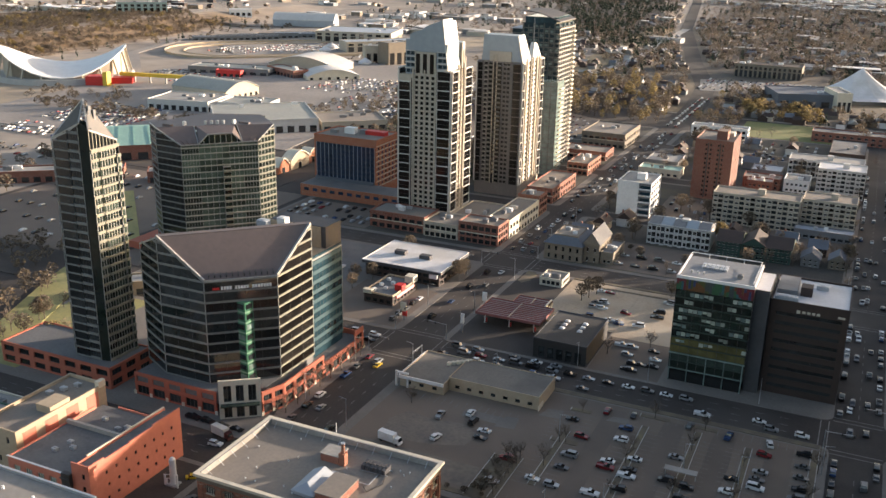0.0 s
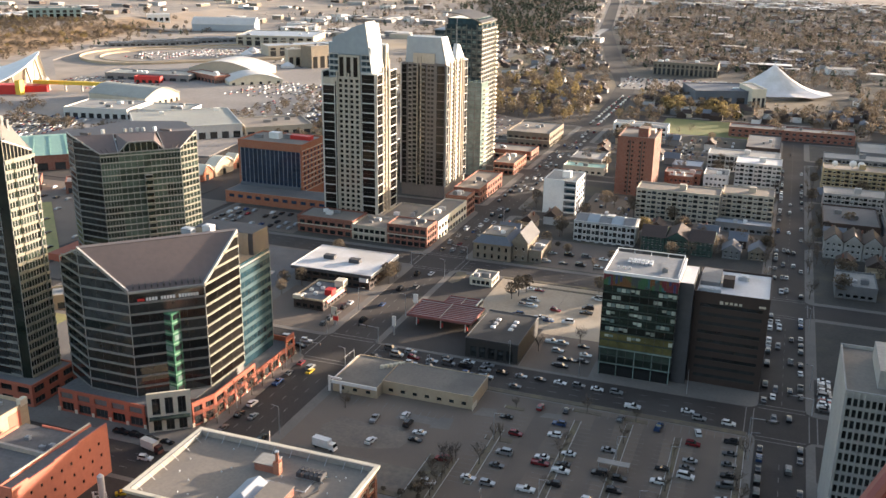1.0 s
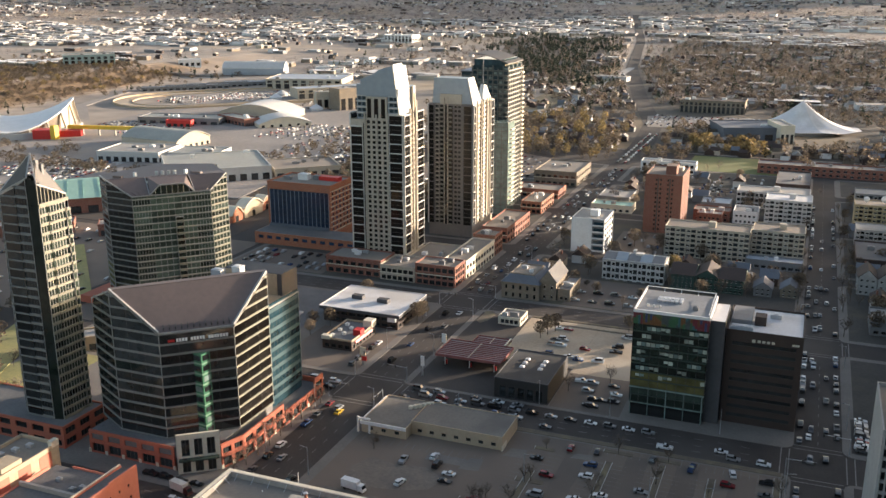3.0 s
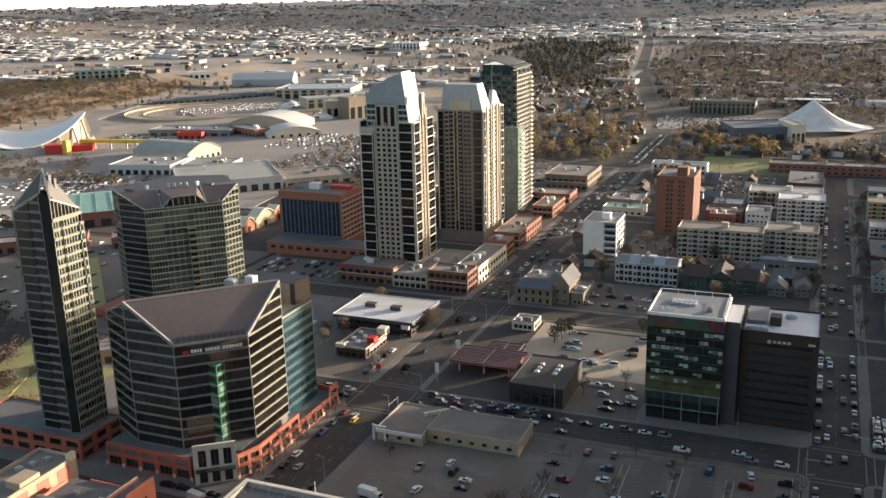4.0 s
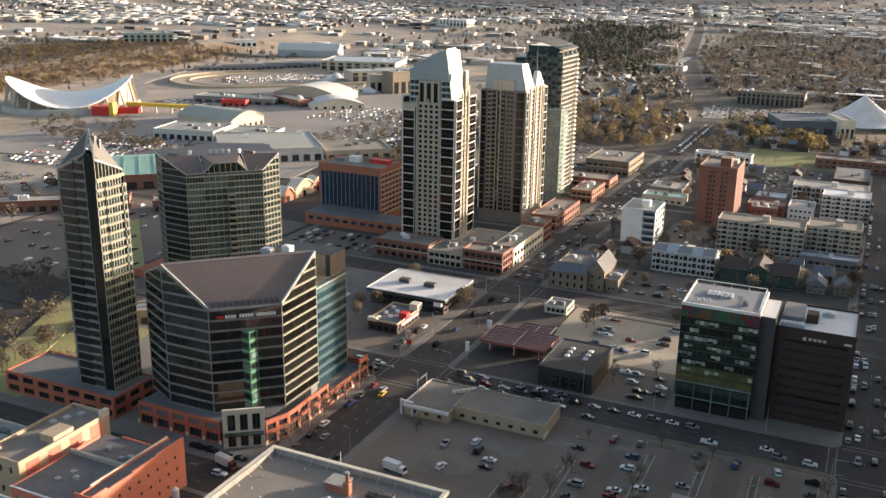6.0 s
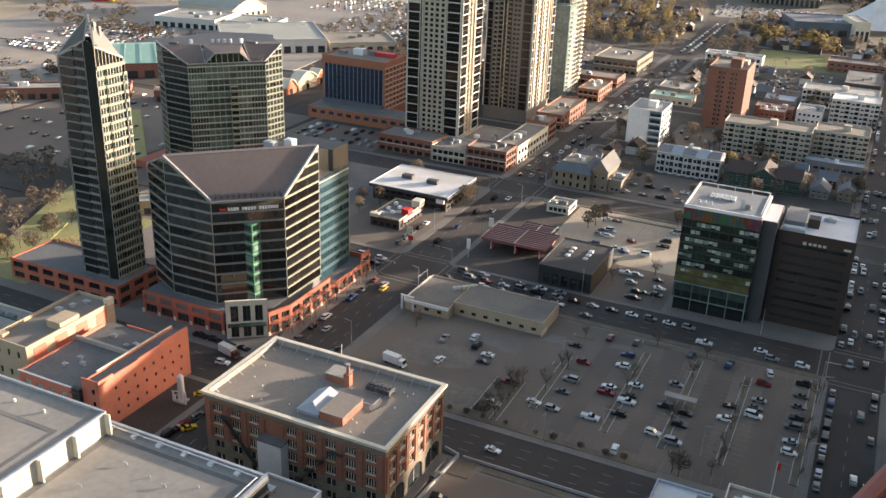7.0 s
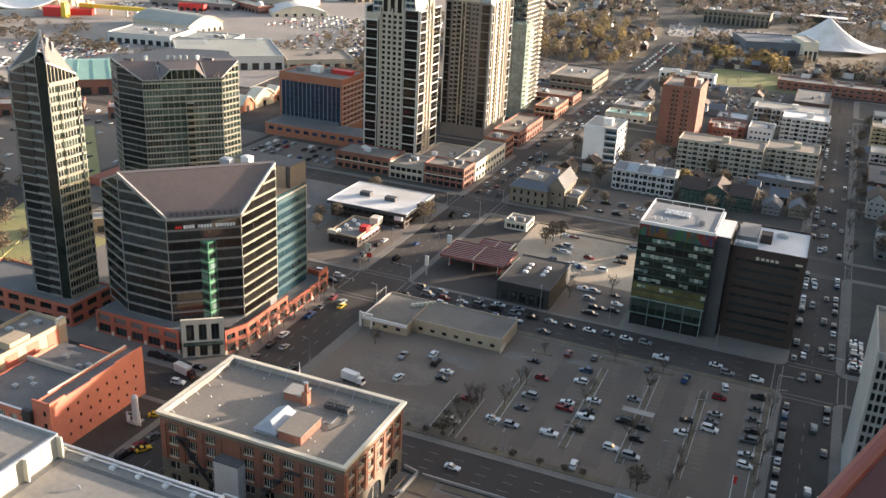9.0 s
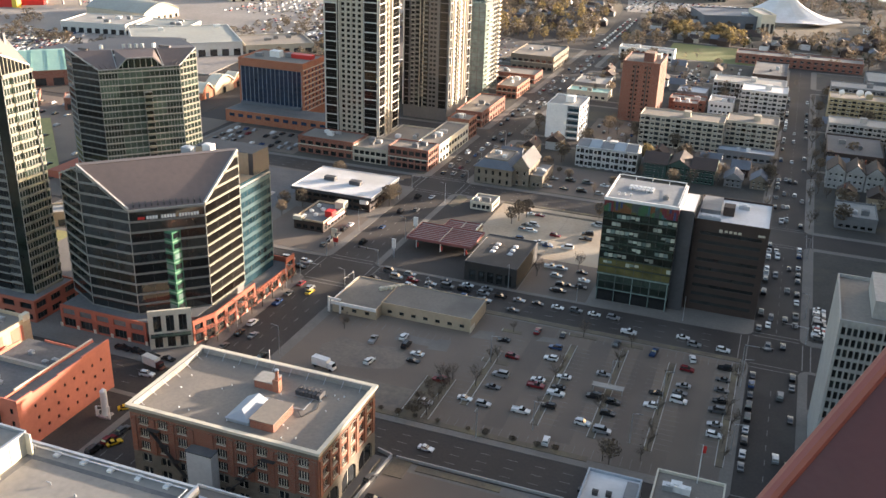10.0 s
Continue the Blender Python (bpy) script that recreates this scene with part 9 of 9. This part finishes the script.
for i in range(20):
    tree(rt.choice(("bare", "rust", "rust")), rt.uniform(24, 58), rt.uniform(440, 740), s=rt.uniform(0.8, 1.3), rz=rt.uniform(0, 360))
for i in range(46):
    x, y = rt.choice(((-143, 2), (-143, 2), (24, 70)))[0:2], rt.uniform(436, 735)
    x = rt.uniform(*x)
    if any(abs(y - a) < 13 for a in (526, 631)):
        continue
    tree(rt.choice(("bare", "bare", "rust")), x, y, s=rt.uniform(0.7, 1.2), rz=rt.uniform(0, 360))
for i in range(14):
    tree(rt.choice(("rust", "gold", "bare")), rt.uniform(-308, -280), rt.uniform(226, 292), s=rt.uniform(0.8, 1.3), rz=rt.uniform(0, 360))


for i in range(70):
    x, y = rt.uniform(-140, 3), rt.uniform(470, 800)
    if any(abs(y - a) < 9 for a in (526, 631, 741)) or (-99 < x < -66 and 486 < y < 505) or (-97 < x < -72 and 594 < y < 630) or (-76 < x < 3 and 544 < y < 577):
        continue
    tree(rt.choice(("bare", "bare", "rust", "rust", "bare")), x, y, s=rt.uniform(0.9, 1.4), rz=rt.uniform(0, 360))


def cottage(x, y, wm, rm, turn):
    """A small pitched-roof house with a porch and a chimney."""
    t = thing("cottage", "small old house with dark pitched roof among bare trees", "house", x, y, 0.18, turn, "cottages behind the offices")
    w, d, e, r = 8.5, 11.0, 4.8, 8.4
    wall(t, side(-w / 2, -d / 2, 0), w, 0, e, [(1.4, 1.0, 1.3, 1.5), (5.6, 1.0, 1.3, 1.5)], wm, WHITE, GL_WIN, 0.2)
    part("body", box(-w / 2 + 0.02, -d / 2 + 0.32, 0, w / 2 - 0.02, d / 2, e), wm, t)
    part("roof", MB().solid([(-w / 2 - 0.6, -d / 2 - 0.6, e), (w / 2 + 0.6, -d / 2 - 0.6, e), (w / 2 + 0.6, d / 2 + 0.6, e), (-w / 2 - 0.6, d / 2 + 0.6, e)], [(-0.1, -d / 2 - 0.6, r), (0.1, -d / 2 - 0.6, r), (0.1, d / 2 + 0.6, r), (-0.1, d / 2 + 0.6, r)]), rm, t)
    part("porch", box(-2.2, -d / 2 - 2.0, 0, 2.2, -d / 2 - 0.02, 2.8), wm, t)
    part("chimney", box(1.4, 1.0, e, 2.2, 1.8, r + 0.6), BRICK2, t)


for x, y, k in ((-44, 520, 0), (-30, 517, 1), (-58, 517, 2), (-128, 500, 0), (-118, 515, 2), (-133, 478, 1), (-60, 690, 0), (-72, 700, 1), (-84, 712, 2), (-96, 690, 0), (-108, 705, 1), (-124, 705, 2), (-128, 725, 0), (-100, 655, 1), (-88, 648, 2), (-100, 728, 0), (-80, 770, 1), (-50, 765, 2), (-120, 760, 0), (36, 540, 1), (48, 536, 0), (40, 490, 2), (54, 490, 0), (34, 632, 1), (48, 690, 2), (36, 745, 0), (52, 740, 1)):
    cottage(x, y, (TAN, GREY, OFFWHITE)[k], (CHOC, SLATE, CHOC)[k], (0, 90, 180)[k])


def far_clumps(name, label, spots, m, seed, needle=False, n=26, up=0.1):
    """Distant woodland as one object: ragged crowns of small clumps."""
    q = random.Random(seed)
    b = MB()
    for x, y, h, r in spots:
        z0 = height(x, y)
        b.tube((x, y, z0 - 0.5), (x, y, z0 + h * 0.5), h * 0.02, h * 0.012, 4)
        for i in range(n):
            u = q.random()
            k = (1 - u) ** 0.85 + 0.04 if needle else math.sin(math.pi * (0.12 + 0.85 * u)) ** 0.7
            a, rr = q.uniform(0, 6.28), r * k * q.uniform(0.3, 1)
            c = Vector((x + rr * math.cos(a), y + rr * math.sin(a), z0 + h * (0.12 + 0.86 * u if needle else 0.28 + 0.7 * u)))
            s = r * (0.42 * k + 0.08 if needle else q.uniform(0.08, 0.2))
            d = Vector((q.uniform(-1, 1), q.uniform(-1, 1), q.uniform(up, 1))).normalized()
            t1 = d.orthogonal().normalized() * s
            t2 = d.cross(t1)
            b.face(c - t1, c - t2 * 0.8, c + t1 * 0.9, c + t2)
    tagged(new(name, b.mesh(name, m)), label, "trees", kind="stuff")


def scatter(seed, n, x0, y0, x1, y1, h, r, keep=lambda x, y: True):
    q = random.Random(seed)
    out = []
    for i in range(n):
        x, y = q.uniform(x0, x1), q.uniform(y0, y1)
        if keep(x, y):
            k = q.uniform(0.7, 1.25)
            out.append((x, y, h * k, r * k))
    return out


def in_view(x, y):
    return -1.35 * y - 60 < x < 0.16 * y + 60


AVENUE = ((900, -157), (960, -158), (1080, -170), (1330, -230), (1800, -330), (2400, -420), (3300, -600), (6000, -1150))


def off_roads(x, y):
    """Clear of the two long streets; the avenue bends away beyond the park."""
    if y < 900:
        return abs(x + 157) > 14 and abs(x - 13) > 12
    for (y0, a), (y1, c) in zip(AVENUE, AVENUE[1:]):
        if y0 <= y < y1:
            return abs(x - a - (c - a) * (y - y0) / (y1 - y0)) > 19
    return True


def built(x, y):
    """Ground taken by streets, halls and lots."""
    return (-330 < x < 120 and y < 820) or (-480 < x < -330 and y < 520) or (-700 < x < -380 and 480 < y < 1120) or (-920 < x < -540 and 620 < y < 1420) or (-100 < x < -10 and 815 < y < 895) or (-70 < x < 70 and 970 < y < 1130) or (-185 < x < -50 and 1060 < y < 1240)


wood = lambda x, y: x < -0.187 * y - 14 and x > -0.2885 * (y - 1538) - 560 and 1440 < y < 2450 and noise.noise((x / 90, y / 160, 2)) > -0.12
park = lambda x, y: in_view(x, y) and off_roads(x, y) and not built(x, y)
far_clumps("golden_trees", "golden autumn trees along a park", scatter(1, 26, -110, 900, -30, 950, 12, 6.5, park) + scatter(2, 70, -310, 830, -140, 1080, 14, 4.6, park) + scatter(27, 34, -470, 700, -340, 1000, 11, 4.5, park) + scatter(28, 260, -1230, 700, -930, 1330, 7, 4, lambda x, y: 2 < height(x, y) < 25), GOLD, 1, n=150)
far_clumps("rust_trees", "rust-brown autumn trees round a park", scatter(3, 420, -320, 830, 120, 1080, 12, 4.8, park) + scatter(4, 160, -480, 560, -330, 900, 9, 4.5, park) + scatter(5, 700, -500, 1000, 320, 1900, 9, 5, park)
           + scatter(14, 160, -700, 330, -480, 620, 9, 5, park) + scatter(15, 170, -345, 560, -225, 690, 9, 4.5, lambda x, y: not -280 < x < -240 or y > 535) + scatter(16, 60, -440, 236, -318, 335, 9, 4.5, lambda x, y: True) + scatter(17, 60, -700, 620, -480, 640, 8, 4) + scatter(18, 26, -760, 640, -640, 720, 8, 4) + scatter(19, 120, -470, 700, -330, 1000, 8, 4) + scatter(6, 260, -1500, 760, -930, 1500, 8, 5, park) + scatter(23, 1300, -1230, 700, -930, 1330, 6, 3.8, lambda x, y: 2 < height(x, y) < 25), RUST, 2, n=105, up=0.35)
far_clumps("bare_trees", "leafless brown trees between houses", scatter(26, 110, -320, 830, 60, 1080, 10, 4.5, park) + scatter(7, 2600, -300, 1080, 460, 2500, 10, 6, park) + scatter(21, 700, -830, 1440, -290, 2450, 8, 5, park) + scatter(8, 500, -900, 1400, -100, 2600, 8, 5, park) + scatter(24, 2200, -1300, 700, -940, 1330, 4, 3.4, lambda x, y: 1 < height(x, y) < 25) + scatter(25, 500, -1700, 900, -1000, 1500, 6, 4, lambda x, y: height(x, y) > 20) + scatter(9, 120, -140, 500, 115, 830, 7, 3.2, lambda x, y: off_roads(x, y) and 512 < y < 545 or y > 735), TWIG, 3, n=46, up=0.5)
far_clumps("conifer_wood", "dark conifer wood on a cemetery hill", scatter(10, 1900, -830, 1440, -290, 2450, 14, 4.0, wood) + scatter(22, 160, -1000, 1600, -300, 2600, 12, 3.6, park) + scatter(11, 700, -320, 1080, 300, 2300, 13, 3.6, park) + scatter(31, 60, -320, 850, 120, 1080, 12, 3.2, park) + scatter(12, 60, -345, 560, -225, 690, 13, 3.2, lambda x, y: True) + scatter(13, 200, -1400, 700, -500, 1500, 11, 3, park), NEEDLE, 4, True, 26)


TOWN_PALE = mat("mixed_pale_cladding", (0.66, 0.64, 0.62), (0.46, 0.45, 0.44), 0.8, big=0.004, fine=0.03, island=0.35)
# twig colour lightened for the distance, standing in for haze
FARTWIG = mat("hazed_far_woods", (0.33, 0.28, 0.26), (0.22, 0.19, 0.18), 0.95, big=0.004, fine=0.05, stain=(0.2, 0.18, 0.15))


def far_town():
    """Houses, sheds and warehouses out to the horizon, past counting."""
    q = random.Random(77)
    b = MB()
    def house(x, y, w, d, h, m, a, pitched):
        z0 = height(x, y) - 1
        c, s = math.cos(a), math.sin(a)
        P = [(x + c * u - s * v, y + s * u + c * v) for u, v in ((-w / 2, -d / 2), (w / 2, -d / 2), (w / 2, d / 2), (-w / 2, d / 2))]
        b.m = m
        b.solid([(*p, z0) for p in P], [(*p, z0 + 1 + h) for p in P])
        b.m = q.choice((5, 6, 7, 7)) if pitched else q.choice((0, 0, 3, 5))
        if pitched:
            R = [(x + c * u - s * v, y + s * u + c * v) for u, v in ((-w / 2, -0.1), (w / 2, -0.1), (w / 2, 0.1), (-w / 2, 0.1))]
            b.solid([(*p, z0 + 1 + h) for p in P], [(*p, z0 + 1 + h + d * 0.33) for p in R])
        else:
            b.solid([(*p, z0 + 1 + h) for p in P], [(*p, z0 + 1.5 + h) for p in P])
    def belt(x, y):
        """Distance with a wavy edge, so that belts of land use follow the terrain."""
        r = math.hypot(x, y)
        return r * (1 + 0.1 * noise.noise((x / 900, y / 900, 1)))
    for i in range(15000):                      # houses and flats
        y = 900 + 3900 * q.random() ** 1.2
        x = q.uniform(-1.3 * y, 0.16 * y + 60)
        if built(x, y) or wood(x, y) or not off_roads(x, y) or (-1150 < x < -900 and y < 1700) or noise.noise((x / 500, y / 260, 5)) < -0.1:
            continue
        r = belt(x, y)
        left = x < -0.3 * y
        if q.random() < (0.93 if left and 1450 < r < 2450 else 0.5 if 2450 < r < 3300 else 0.75 if 3300 < r < 3650 else 0.3):
            continue
        house(x, y, q.uniform(7, 12), q.uniform(7, 10), q.uniform(3, 5.5), q.choice((0, 1, 2, 3, 4, 4)), q.choice((0, 1.57)) + q.uniform(-0.1, 0.1), True)
    for i in range(22000):                      # sheds and warehouses, in belts
        y = 1250 + 3500 * q.random()
        x = q.uniform(-1.3 * y, 0.14 * y)
        r = belt(x, y)
        if wood(x, y) or built(x, y) or not off_roads(x, y) or noise.noise((x / 420, y / 200, 3)) < -0.1 or (-1200 < x < -850 and y < 1560):
            continue
        if q.random() < (0.2 if 2450 < r < 3250 else 0.72 if 3800 < r < 4500 else 0.72 if 1500 < r < 1950 and x < -600 else 0.96):
            continue
        big = q.random() < 0.12
        house(x, y, q.uniform(40, 85) if big else q.uniform(14, 38), q.uniform(12, 26), q.uniform(4, 7.5), q.choice((0, 0, 0, 1, 2, 3, 3, 4)), q.uniform(-0.2, 0.2) + (1.57 if q.random() < 0.3 else 0), False)
    me = b.mesh("distant_town", TOWN_PALE, BEIGE, STONE, GREY, CHOC, PALEROOF, SLATE, CHOC)
    tagged(new("distant_town", me), "distant houses and warehouses spreading to the horizon", "buildings", kind="stuff")
    sp = []
    for i in range(42000):
        y = 1200 + 3700 * q.random() ** 0.8
        x = q.uniform(-1.3 * y, 0.16 * y)
        if built(x, y) or not off_roads(x, y) or wood(x, y):
            continue
        r = belt(x, y)
        n = noise.noise((x / 260, y / 150, 9))
        keep = 0.85 if 3200 < r < 3600 else (0.12 if n < 0.12 else 0.7) if 2450 < r <= 3200 else (0.6 if n > -0.15 else 0.15) if 3600 <= r < 4250 else (0.25 if n > 0.2 else 0.02)
        if x > -0.3 * y and r < 2450:
            keep = 0.8
        if q.random() < keep:
            k = q.uniform(0.6, 1.3)
            g = 1.0 if r < 2450 else 1.6
            sp.append((x, y, 8 * k, 6 * k * g))
    # translucency and upward-tilted clumps added to lift the dark backlit belts
    let_light_through(FARTWIG, 0.4)
    far_clumps("distant_trees", "distant belts of brown trees between buildings", sp, FARTWIG, 6, n=13, up=0.7)


far_town()
